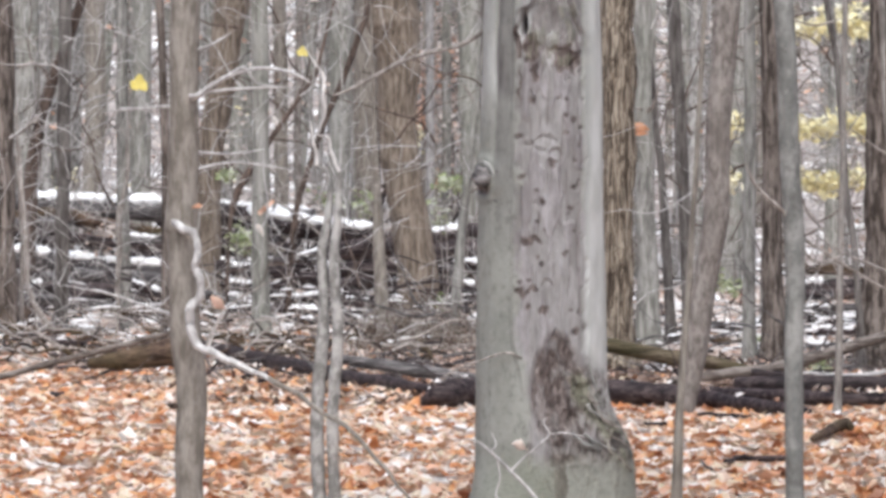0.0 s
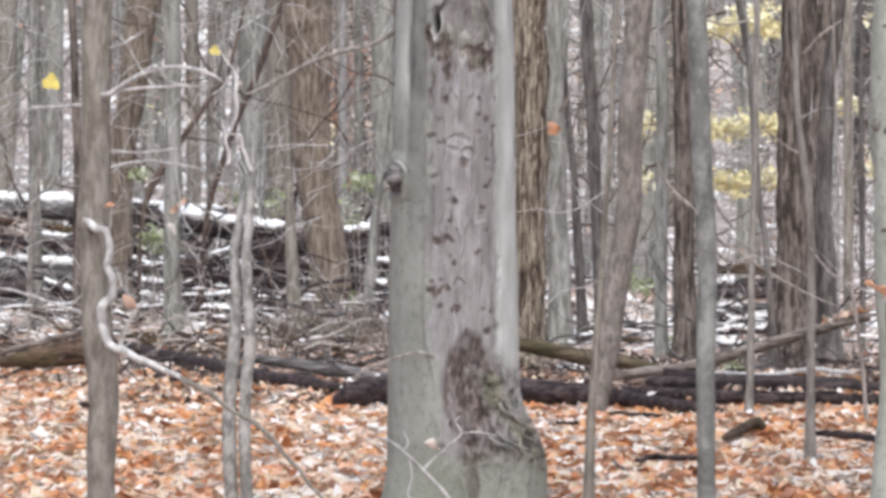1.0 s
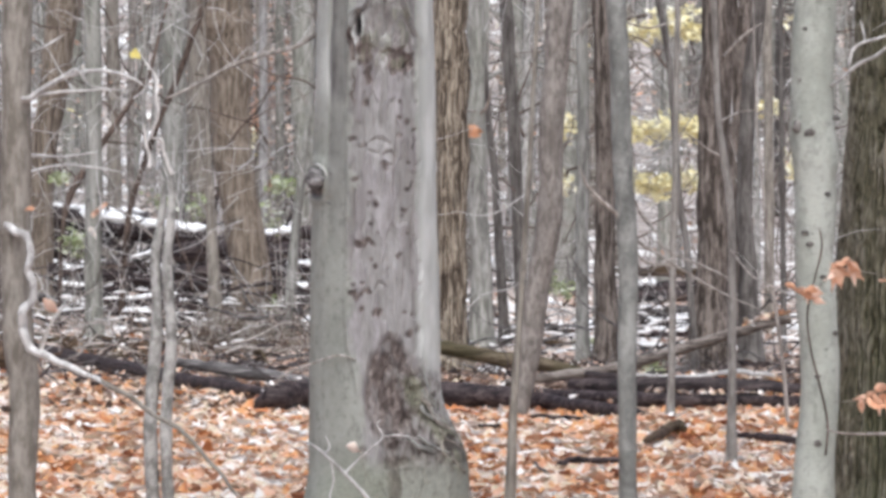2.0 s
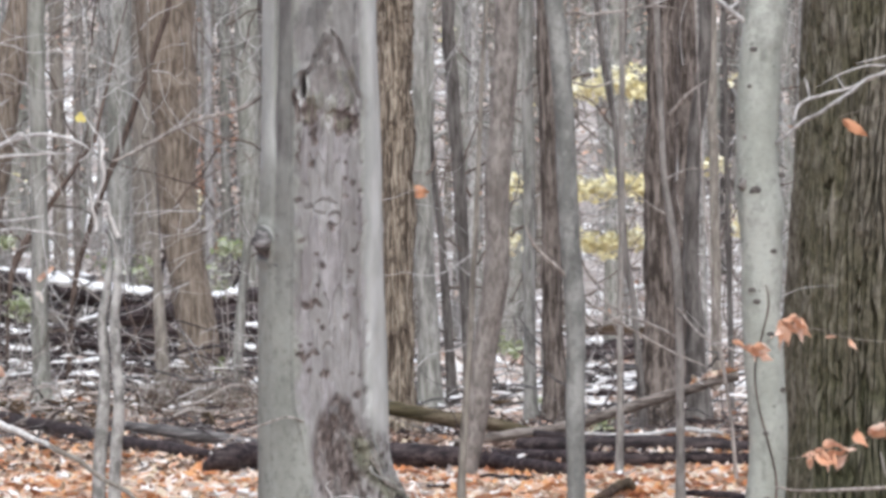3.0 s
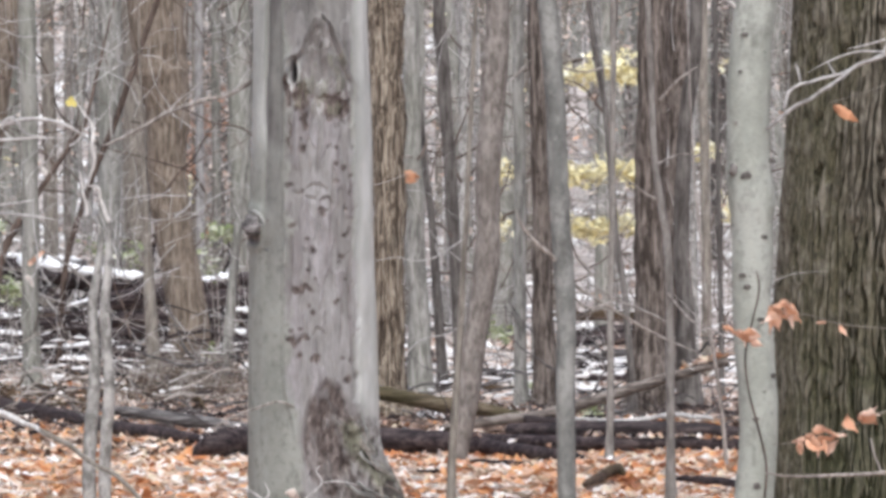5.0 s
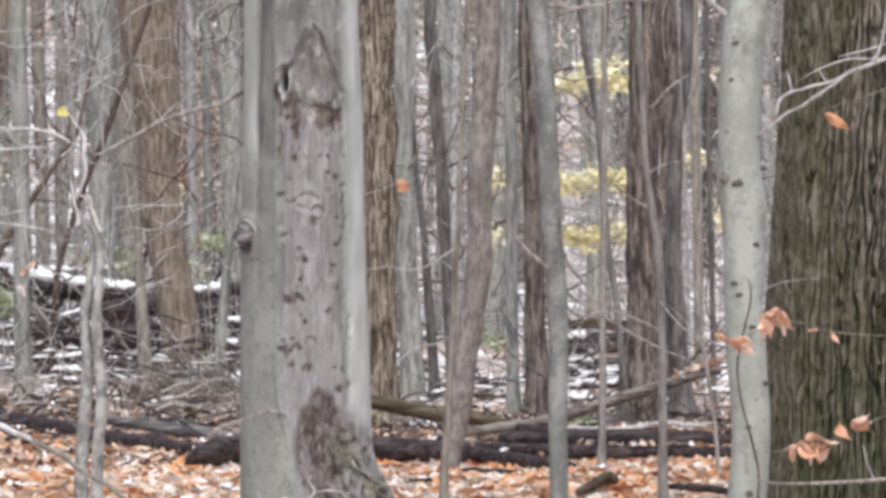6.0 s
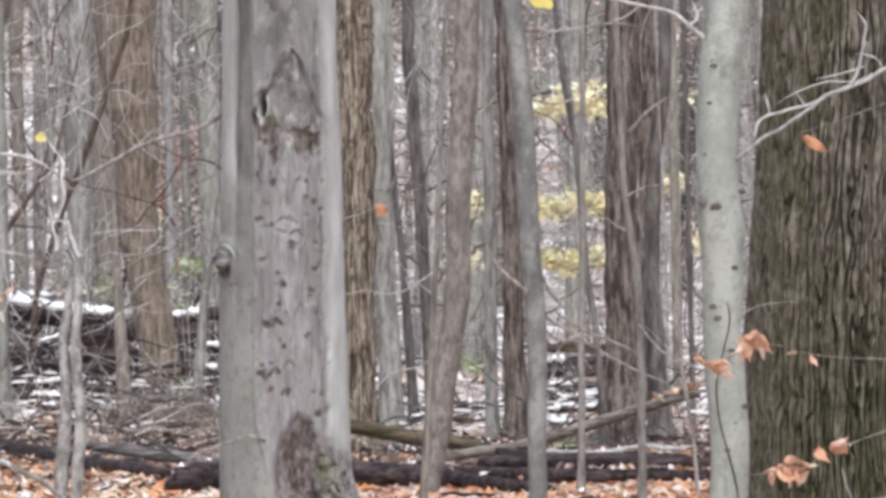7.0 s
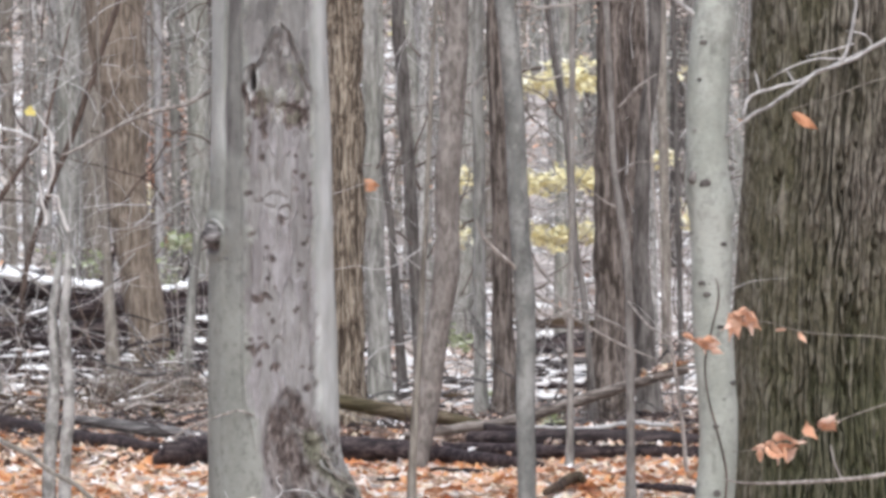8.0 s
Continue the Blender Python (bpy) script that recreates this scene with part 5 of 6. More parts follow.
tree("thin_sapling", "thin straight grey sapling", 2.54, 29.6, [(0.0, 0.0, 0.025), (0.013, 0.873, 0.022), (0.03, 1.6, 0.02), (0.047, 2.69, 0.02), (0.053, 3.306, 0.018)], M_SLIM, top=7.0, sides=12)
tree("dark_tree", "broad tree with dark red-brown bark", 3.428, 36.3, [(0.0, 0.005, 0.174), (0.02, 0.631, 0.138), (0.044, 1.525, 0.125), (0.048, 2.954, 0.12), (0.055, 3.489, 0.12)], M_RED, top=15.0, sides=40, seen=60, rough=0.13, freq=12.0, twig_material=M_TWIG,
     branches=[[(0.074, -0.3, 2.5, 0.0133), (0.241, -0.4, 2.675, 0.0110), (0.373, -0.4, 2.763, 0.0088)]])
tree("dark_tree", "grey-brown tree with a slight bend", 3.917, 38.0, [(0.0, 0.0, 0.096), (0.0, 0.212, 0.093), (-0.017, 0.822, 0.075), (-0.039, 1.384, 0.065), (-0.034, 1.853, 0.063), (-0.005, 2.321, 0.061), (0.052, 2.79, 0.058), (0.084, 3.164, 0.054), (0.091, 3.398, 0.054)], M_DARK, top=13.0, sides=28, seen=36, rough=0.12, freq=12.0)
tree("brown_tree", "brown tree with rough bark behind a darker one", 4.035, 41.0, [(0.0, 0.0, 0.104), (0.0, 0.257, 0.101), (0.029, 1.065, 0.091), (0.081, 2.076, 0.091), (0.11, 2.885, 0.096), (0.117, 3.491, 0.096)], M_RED, top=14.0, sides=28, seen=36, rough=0.12, freq=12.0)
tree("grey_tree", "pale grey tree in dense woods", 3.239, 62.0, [(0.0, 0.0, 0.102), (0.0, 0.368, 0.099), (0.014, 1.588, 0.095), (0.038, 3.113, 0.091), (0.062, 4.561, 0.091)], M_PALE, top=14.0)
tree("grey_tree", "slim pale grey tree in dense woods", 3.837, 60.0, [(0.0, 0.0, 0.068), (0.0, 0.4, 0.066), (0.013, 1.581, 0.066), (0.037, 3.057, 0.063), (0.053, 4.46, 0.063)], M_PALE, top=14.0)
tree("grey_tree", "slim pale grey tree in dense woods", -0.170, 58.0, [(0.0, 0.0, 0.059), (0.0, 1.197, 0.057), (0.006, 2.335, 0.057), (0.005, 3.473, 0.053), (0.008, 4.397, 0.053)], M_PALE, top=14.0)
tree("thin_sapling", "thin pale sapling leaning beside a dark one", 3.202, 37.0, [(0.0, 0.0, 0.019), (0.0, 0.485, 0.018), (0.003, 1.579, 0.016), (-0.008, 2.217, 0.016), (-0.041, 2.582, 0.018), (-0.091, 3.039, 0.018), (-0.123, 3.403, 0.018)], M_MOTTLED, top=6.0, sides=10, seen=30)
tree("thin_sapling", "thin grey sapling bent in the middle", 2.467, 24.9, [(0.0, 0.0, 0.027), (0.007, 0.629, 0.024), (0.005, 1.089, 0.023), (-0.009, 1.459, 0.0215), (-0.029, 1.585, 0.020), (-0.049, 1.723, 0.0195), (-0.069, 1.861, 0.018), (-0.080, 2.046, 0.017), (-0.089, 2.352, 0.017), (-0.097, 2.69, 0.017), (-0.105, 2.95, 0.016)], M_SLIM, top=6.0, sides=12, seen=30, twig_material=M_TWIG,
     branches=[[(0.006, 0.0, 0.997, 0.0107), (-0.124, 0.1, 1.071, 0.0077), (-0.3, 0.2, 1.146, 0.0062), (-0.479, 0.3, 1.268, 0.0046)],
               [(-0.074, 0.0, 1.855, 0.0092), (0.058, 0.1, 1.918, 0.0061), (0.151, 0.1, 1.924, 0.0046)],
               [(-0.01, 0.0, 1.181, 0.0076), (0.092, -0.2, 1.032, 0.0061), (0.223, -0.4, 0.962, 0.0060), (0.322, -0.6, 0.892, 0.0045)],
               [(-0.055, 0.0, 1.671, 0.0076), (-0.151, 0.0, 1.732, 0.0061), (-0.258, 0.0, 1.809, 0.0046)]])
tree("grey_sapling_tree", "thin grey tree in dense woods", 4.837, 45.0, [(0.0, 0.0, 0.051), (0.0, 0.067, 0.05), (-0.023, 3.169, 0.047), (-0.032, 3.943, 0.047)], M_TAUPE, top=11.0)
tree("dark_sapling", "very thin dark sapling", 4.424, 40.0, [(0.0, 0.0, 0.025), (-0.002, 0.336, 0.025), (-0.032, 2.995, 0.022), (-0.035, 3.683, 0.022)], M_DARK, top=7.0, sides=8)
tree("thin_sapling", "very thin grey sapling beside the logs", 3.189, 28.6, [(0.0, 0.008, 0.014), (-0.041, 0.485, 0.012), (-0.113, 1.013, 0.011), (-0.194, 1.894, 0.007)], M_TWIG, top=3.4, sides=8, limb_count=0)
tree("grey_sapling_tree", "thin pale grey tree in dense woods", 5.454, 52.0, [(0.0, 0.0, 0.038), (-0.026, 3.413, 0.035), (-0.029, 4.307, 0.035)], M_MOTTLED, top=9.0, sides=8)
tree("leaning_sapling", "leaning dark red-brown dead stem", -4.264, 47.0, [(0.0, 0.0, 0.077), (0.002, 0.099, 0.075), (0.074, 1.6, 0.069), (0.167, 2.177, 0.063), (0.272, 2.523, 0.058), (0.411, 2.869, 0.055), (0.538, 3.215, 0.049), (0.619, 3.445, 0.043)], M_DARK_TWIG, top=5.0, sides=10, limb_count=1, twig_material=M_TWIG,
     branches=[[(0.272, 0.0, 2.523, 0.0260), (0.105, -0.2, 2.691, 0.0201), (-0.116, -0.3, 2.632, 0.0143), (-0.345, -0.3, 2.804, 0.0115)],
               [(0.167, 0.0, 2.177, 0.0260), (-0.011, -0.2, 2.002, 0.0201), (-0.231, -0.3, 1.887, 0.0143)]])

# fallen logs and limbs
log("fallen_log", "dark wet rotten log with a broken end on fallen leaves", [(-0.129, 30.879, 0.037, 0.027), (-0.068, 30.732, 0.074, 0.064), (0.023, 30.732, 0.101, 0.091), (0.251, 30.953, 0.105, 0.095), (0.828, 31.177, 0.098, 0.088), (1.392, 30.953, 0.09, 0.08), (1.789, 30.587, 0.066, 0.056), (2.242, 29.606, 0.05, 0.04), (2.364, 29.538, 0.035, 0.025)], M_WETLOG, leafy=(0.0, 0.9, 26))
log("fallen_log", "dark wet log lying among fallen leaves", [(1.574, 32.347, 0.05, 0.04), (2.011, 31.712, 0.053, 0.043), (2.648, 30.953, 0.059, 0.049), (3.112, 31.027, 0.052, 0.042), (3.46, 30.732, 0.052, 0.042), (3.755, 30.371, 0.047, 0.037)], M_WETLOG, leafy=(0.3, 0.95, 40))
log("fallen_log", "mossy brown log behind a darker one", [(1.043, 34.5, 0.311, 0.047), (1.34, 34.5, 0.261, 0.057), (1.764, 34.5, 0.184, 0.059), (2.145, 34.5, 0.125, 0.047), (2.336, 34.5, 0.091, 0.03)], M_MOSSLOG)
log("fallen_log", "long grey-brown fallen limb rising at its broken tip", [(1.635, 33.6, 0.048, 0.025), (1.966, 33.6, 0.097, 0.038), (2.42, 33.6, 0.147, 0.043), (2.709, 33.6, 0.221, 0.043), (3.121, 33.6, 0.349, 0.041), (3.451, 33.6, 0.444, 0.038), (3.765, 33.6, 0.527, 0.035)], M_LIMB, leafy=(0.84, 1.0, 34))
log("fallen_log", "brown log with leaves on its top", [(2.234, 33.3, 0.127, 0.029), (2.521, 33.3, 0.094, 0.030), (2.848, 33.3, 0.045, 0.034), (3.176, 33.3, 0.078, 0.034), (3.462, 33.3, 0.07, 0.030), (3.688, 33.3, -0.029, 0.037)], M_WETLOG, leafy=(0.45, 0.98, 70))
log("fallen_log", "dark wet log crossing behind the others", [(2.05, 32.2, 0.10, 0.050), (2.45, 32.0, 0.10, 0.062), (2.95, 31.9, 0.11, 0.060), (3.45, 31.8, 0.09, 0.052), (3.80, 31.7, 0.07, 0.040)], M_WETLOG)
log("fallen_branch", "thin pale fallen branch on dark logs", [(2.551, 32.8, 0.126, 0.012), (2.956, 32.8, 0.102, 0.018), (3.279, 32.8, 0.143, 0.02), (3.563, 32.8, 0.11, 0.014)], M_PALE_TWIG)
log("fallen_log", "dark wet log under a pale branch", [(-2.698, 42.711, 0.047, 0.037), (-2.157, 40.441, 0.06, 0.05), (-1.656, 38.06, 0.066, 0.056), (-1.173, 36.145, 0.063, 0.053), (-0.684, 33.962, 0.064, 0.054), (-0.341, 33.008, 0.059, 0.049), (-0.076, 32.51, 0.042, 0.032)], M_WETLOG)
log("fallen_log", "weathered blue-grey log among sticks", [(-0.815, 34.2, 0.197, 0.029), (-0.353, 34.2, 0.129, 0.05), (0.067, 34.2, 0.062, 0.046), (0.286, 34.2, 0.037, 0.034)], M_GREYLOG)
log("fallen_log", "curved brown fallen limb on leaves", [(-3.523, 32.8, 0.028, 0.018), (-3.16, 32.8, 0.117, 0.023), (-2.757, 32.8, 0.23, 0.024), (-2.354, 32.8, 0.331, 0.023), (-1.991, 32.8, 0.423, 0.021), (-1.789, 32.8, 0.512, 0.024)], M_LIMB)
log("fallen_log", "thick short brown log on leaves", [(-2.66, 34.4, 0.150, 0.034), (-2.50, 34.4, 0.165, 0.058), (-2.30, 34.4, 0.19, 0.088), (-1.961, 34.4, 0.239, 0.114)], M_LOG)
log("bark_piece", "curved piece of bark on fallen leaves", [(2.122, 26.401, 0.029, 0.019), (2.196, 26.618, 0.043, 0.026), (2.323, 27.235, 0.05, 0.031), (2.421, 27.584, 0.051, 0.031), (2.436, 27.409, 0.037, 0.020)], M_LOG)
log("stick", "thin dark stick on fallen leaves", [(1.497, 24.452, 0.019, 0.009), (1.598, 24.71, 0.027, 0.017), (1.745, 24.639, 0.028, 0.018), (1.923, 24.592, 0.022, 0.012)], M_WETLOG)
log("stick", "dark stick on fallen leaves", [(2.677, 26.926, 0.025, 0.015), (2.833, 26.677, 0.033, 0.023), (2.982, 26.244, 0.033, 0.023), (3.145, 25.98, 0.026, 0.016)], M_WETLOG)
log("stick", "thin dark stick on fallen leaves", [(1.628, 29.371, 0.019, 0.009), (1.804, 29.008, 0.024, 0.014), (1.945, 28.976, 0.019, 0.009)], M_WETLOG)
log("stick", "small stick on fallen leaves", [(1.232, 28.155, 0.019, 0.009), (1.369, 28.124, 0.02, 0.01)], M_WETLOG)
log("stick", "small grey twig on fallen leaves", [(1.375, 24.522, 0.018, 0.008), (1.412, 23.625, 0.017, 0.007), (1.511, 22.933, 0.016, 0.006)], M_GREYLOG)
log("stick", "small grey twig on fallen leaves", [(1.342, 33.0, 0.059, 0.014), (1.484, 33.0, -0.002, 0.014), (1.606, 33.0, -0.083, 0.012)], M_GREYLOG)
log("stick", "small dark stick on fallen leaves", [(-2.742, 32.146, 0.02, 0.01), (-2.656, 31.596, 0.027, 0.017), (-2.642, 31.987, 0.02, 0.01)], M_WETLOG)

# log pile with wet snow
log("fallen_log", "snow-topped log in a pile of deadfall", [(-5.582, 52.0, 1.204, 0.115), (-4.688, 52.0, 1.204, 0.115), (-3.921, 52.0, 1.166, 0.128), (-3.027, 52.0, 1.127, 0.134)], M_GREYLOG, snow=[(0.3, 0.5), (0.53, 0.72), (0.74, 0.99)])
log("fallen_log", "brown log in a pile of deadfall", [(-4.739, 50.5, 1.073, 0.081), (-4.18, 50.5, 1.104, 0.074), (-3.684, 50.5, 0.992, 0.068), (-2.94, 50.5, 0.856, 0.062)], M_LOG)
log("fallen_log", "snow-topped log in a pile of deadfall", [(-5.08, 49.0, 0.715, 0.09), (-4.599, 49.0, 0.685, 0.096), (-4.117, 49.0, 0.625, 0.102), (-3.816, 49.0, 0.577, 0.102), (-2.853, 49.0, 0.493, 0.102)], M_GREYLOG, snow=[(0.14, 0.47), (0.49, 0.99)])
log("fallen_log", "snow-topped log in a pile of deadfall", [(-2.718, 51.0, 1.149, 0.113), (-2.092, 51.0, 1.036, 0.125), (-1.403, 51.0, 0.924, 0.125), (-0.702, 51.0, 0.848, 0.125)], M_WETLOG, snow=[(0.3, 0.99)])
log("fallen_log", "snow-topped log in a pile of deadfall", [(-2.644, 52.0, 1.191, 0.057), (-2.069, 52.0, 1.14, 0.057), (-1.431, 52.0, 1.102, 0.051)], M_GREYLOG, snow=[(0.05, 0.97)])
log("fallen_log", "snow-topped log in a pile of deadfall", [(-2.323, 48.0, 0.421, 0.047), (-1.911, 48.0, 0.35, 0.053), (-1.557, 48.0, 0.256, 0.041)], M_WETLOG, snow=[(0.05, 0.6)])
log("fallen_log", "snow-topped log in a pile of deadfall", [(-1.64, 47.0, 0.272, 0.046), (-1.062, 47.0, 0.307, 0.046), (-0.831, 47.0, 0.33, 0.035)], M_WETLOG, snow=[(0.08, 0.62)])
log("fallen_log", "snow-topped log in a pile of deadfall", [(-2.191, 49.0, 0.601, 0.036), (-1.589, 49.0, 0.649, 0.042), (-1.258, 49.0, 0.745, 0.036)], M_GREYLOG, snow=[(0.05, 0.3), (0.55, 0.95)])
log("fallen_log", "snow-topped log in a pile of deadfall", [(-1.46, 45.0, 0.118, 0.033), (-1.017, 45.0, 0.129, 0.044), (-0.575, 45.0, 0.096, 0.044)], M_GREYLOG, snow=[(0.05, 0.25), (0.6, 0.95)])
log("fallen_log", "snow-topped log in a pile of deadfall", [(-1.037, 43.5, 0.018, 0.027), (-0.77, 43.5, -0.003, 0.032), (-0.502, 43.5, -0.014, 0.027)], M_GREYLOG, snow=[(0.4, 0.9)])
log("fallen_log", "dark wet log in a pile of deadfall", [(-1.376, 50.0, 0.679, 0.092), (-0.884, 50.0, 0.74, 0.123), (-0.442, 50.0, 0.789, 0.123)], M_WETLOG)
log("fallen_log", "dark wet log in a pile of deadfall", [(-1.108, 49.0, 0.366, 0.078), (-0.566, 49.0, 0.444, 0.09)], M_WETLOG)
log("fallen_log", "snow-topped log in a pile of deadfall", [(-0.198, 50.5, 0.856, 0.074), (0.099, 50.5, 0.887, 0.081), (0.533, 50.5, 0.955, 0.074)], M_WETLOG, snow=[(0.1, 0.7)])
log("fallen_log", "dark wet log in a pile of deadfall", [(-0.24, 50.0, 0.667, 0.111), (0.098, 50.0, 0.691, 0.135), (0.528, 50.0, 0.74, 0.135)], M_WETLOG)
log("fallen_log", "snow-topped log in a pile of deadfall", [(-0.024, 48.5, 0.54, 0.054), (0.214, 48.5, 0.587, 0.06), (0.572, 48.5, 0.575, 0.054)], M_WETLOG, snow=[(0.3, 0.8)])
log("fallen_log", "snow-topped log in a pile of deadfall", [(-3.32, 47.5, 0.9, 0.041), (-2.882, 47.5, 0.865, 0.041)], M_GREYLOG, snow=[(0.2, 0.85)])
log("fallen_log", "snow-topped log in a pile of deadfall", [(-3.257, 47.0, 0.457, 0.04), (-3.026, 47.0, 0.376, 0.046), (-2.737, 47.0, 0.249, 0.046)], M_WETLOG, snow=[(0.1, 0.5), (0.6, 0.95)])
log("fallen_log", "weathered log in a pile of deadfall", [(-4.77, 46.0, 0.329, 0.045), (-4.092, 46.0, 0.3, 0.056), (-3.414, 46.0, 0.244, 0.051), (-2.679, 46.0, 0.097, 0.045)], M_GREYLOG)
log("fallen_log", "brown log in a pile of deadfall", [(-3.85, 46.5, 0.315, 0.069), (-3.508, 46.5, 0.332, 0.057), (-3.165, 46.5, 0.355, 0.046)], M_WETLOG)
log("fallen_log", "dark wet log in a pile of deadfall", [(-3.856, 48.0, 0.492, 0.088), (-3.385, 48.0, 0.468, 0.088), (-2.854, 48.0, 0.433, 0.083)], M_GREYLOG)
log("fallen_log", "snow-topped log in a pile of deadfall", [(-2.383, 48.0, 0.185, 0.041), (-2.088, 48.0, 0.232, 0.047)], M_GREYLOG, snow=[(0.2, 0.9)])
log("fallen_log", "dark wet log in a pile of deadfall", [(-5.582, 52.0, 0.866, 0.128), (-5.007, 52.0, 0.898, 0.141), (-4.305, 52.0, 0.929, 0.141)], M_WETLOG)
log("fallen_log", "snow-topped log in a pile of deadfall", [(3.453, 46.0, 0.416, 0.062), (3.877, 46.0, 0.425, 0.075), (4.385, 46.0, 0.44, 0.062)], M_WETLOG, snow=[(0.12, 0.42)])
log("fallen_log", "dark wet log on snowy ground", [(3.443, 45.5, 0.348, 0.056), (3.835, 45.5, 0.359, 0.061), (4.338, 45.5, 0.393, 0.05)], M_WETLOG)
log("fallen_log", "snow-topped log in a pile of deadfall", [(3.341, 44.5, 0.261, 0.033), (3.696, 44.5, 0.255, 0.038), (4.133, 44.5, 0.277, 0.033)], M_GREYLOG, snow=[(0.1, 0.6)])
log("fallen_log", "snow-topped log in a pile of deadfall", [(3.149, 43.0, 0.079, 0.026), (3.519, 43.0, 0.079, 0.037), (3.942, 43.0, 0.089, 0.032)], M_WETLOG, snow=[(0.15, 0.5), (0.62, 0.9)])
log("fallen_log", "dark log on snowy ground", [(3.632, 48.0, 0.545, 0.040), (4.045, 48.0, 0.556, 0.055), (4.517, 48.0, 0.535, 0.045)], M_LOG)
log("fallen_branch", "dark branch on snowy ground", [(3.546, 44.0, 0.276, 0.016), (3.736, 44.0, 0.168, 0.022)], M_WETLOG)
log("fallen_log", "snow-topped log in a pile of deadfall", [(2.546, 44.0, 0.113, 0.027), (2.79, 44.0, 0.097, 0.038), (3.06, 44.0, 0.13, 0.038)], M_GREYLOG, snow=[(0.3, 0.6), (0.7, 0.95)])
log("fallen_log", "weathered log in a pile of deadfall", [(-5.183, 50.0, 1.017, 0.068), (-4.661, 50.0, 1.007, 0.071), (-4.139, 50.0, 1.035, 0.061)], M_GREYLOG)
log("fallen_log", "snow-topped log in a pile of deadfall", [(-3.964, 48.6, 0.896, 0.048), (-3.427, 48.6, 0.824, 0.05), (-2.889, 48.6, 0.788, 0.043)], M_WETLOG, snow=[(0.55, 0.9)])
log("fallen_log", "snow-topped log in a pile of deadfall", [(-4.411, 47.0, 0.416, 0.058), (-3.863, 47.0, 0.385, 0.061), (-3.314, 47.0, 0.388, 0.052)], M_WETLOG, snow=[(0.1, 0.3)])
log("fallen_log", "snow-topped log in a pile of deadfall", [(-4.818, 47.6, 0.559, 0.053), (-4.321, 47.6, 0.501, 0.055), (-3.824, 47.6, 0.477, 0.047)], M_GREYLOG, snow=[(0.3, 0.55)])
log("fallen_log", "weathered log in a pile of deadfall", [(-2.676, 50.2, 0.786, 0.08), (-2.306, 50.2, 0.749, 0.084), (-1.936, 50.2, 0.749, 0.072)], M_WETLOG)
log("fallen_log", "snow-topped log in a pile of deadfall", [(-2.402, 48.4, 0.589, 0.059), (-1.867, 48.4, 0.506, 0.062), (-1.332, 48.4, 0.459, 0.053)], M_WETLOG, snow=[(0.1, 0.4)])
log("fallen_log", "snow-topped log in a pile of deadfall", [(-2.407, 46.2, 0.351, 0.051), (-2.066, 46.2, 0.255, 0.054), (-1.726, 46.2, 0.192, 0.046)], M_GREYLOG, snow=[(0.5, 0.9)])
log("fallen_log", "snow-topped log in a pile of deadfall", [(-1.767, 45.8, 0.222, 0.039), (-1.401, 45.8, 0.196, 0.041), (-1.035, 45.8, 0.205, 0.035)], M_WETLOG, snow=[(0.3, 0.7)])
log("fallen_log", "snow-topped log in a pile of deadfall", [(-1.337, 48.6, 0.537, 0.078), (-0.919, 48.6, 0.543, 0.081), (-0.501, 48.6, 0.585, 0.07)], M_WETLOG, snow=[(0.05, 0.25)])
log("fallen_log", "snow-topped log in a pile of deadfall", [(-1.111, 46.6, 0.283, 0.046), (-0.796, 46.6, 0.238, 0.048), (-0.481, 46.6, 0.226, 0.041)], M_WETLOG, snow=[(0.2, 0.6)])
log("fallen_log", "weathered log in a pile of deadfall", [(-1.818, 43.0, 0.057, 0.032), (-1.501, 43.0, 0.02, 0.033), (-1.184, 43.0, 0.015, 0.029)], M_GREYLOG)
log("fallen_log", "snow-topped log in a pile of deadfall", [(-3.896, 43.8, 0.12, 0.038), (-3.466, 43.8, 0.074, 0.04), (-3.035, 43.8, 0.061, 0.034)], M_GREYLOG, snow=[(0.5, 0.7)])
log("fallen_log", "weathered log in a pile of deadfall", [(-3.354, 45.2, 0.201, 0.039), (-2.966, 45.2, 0.204, 0.041), (-2.577, 45.2, 0.24, 0.035)], M_LOG)
log("fallen_log", "snow-topped log in a pile of deadfall", [(-0.142, 48.0, 0.421, 0.065), (0.212, 48.0, 0.368, 0.068), (0.566, 48.0, 0.35, 0.058)], M_WETLOG, snow=[(0.5, 0.9)])
log("fallen_log", "weathered log in a pile of deadfall", [(-2.533, 42.6, 0.135, 0.031), (-2.193, 42.6, 0.077, 0.033), (-1.853, 42.6, 0.051, 0.028)], M_LOG)
log("fallen_log", "snow-topped log in a pile of deadfall", [(3.291, 44.2, 0.177, 0.033), (3.698, 44.2, 0.15, 0.034), (4.106, 44.2, 0.156, 0.029)], M_WETLOG, snow=[(0.3, 0.8)])
log("fallen_log", "snow-topped log in a pile of deadfall", [(3.103, 41.0, 0.028, 0.025), (3.456, 41.0, 0.033, 0.026), (3.809, 41.0, 0.069, 0.023)], M_GREYLOG, snow=[(0.2, 0.5)])
log("fallen_log", "weathered log in a pile of deadfall", [(2.405, 42.0, 0.052, 0.026), (2.663, 42.0, 0.021, 0.027), (2.921, 42.0, 0.021, 0.023)], M_LOG)
log("fallen_log", "snow-topped log in a pile of deadfall", [(1.698, 42.4, 0.037, 0.026), (1.933, 42.4, 0.006, 0.027), (2.167, 42.4, 0.006, 0.023)], M_GREYLOG, snow=[(0.1, 0.4)])

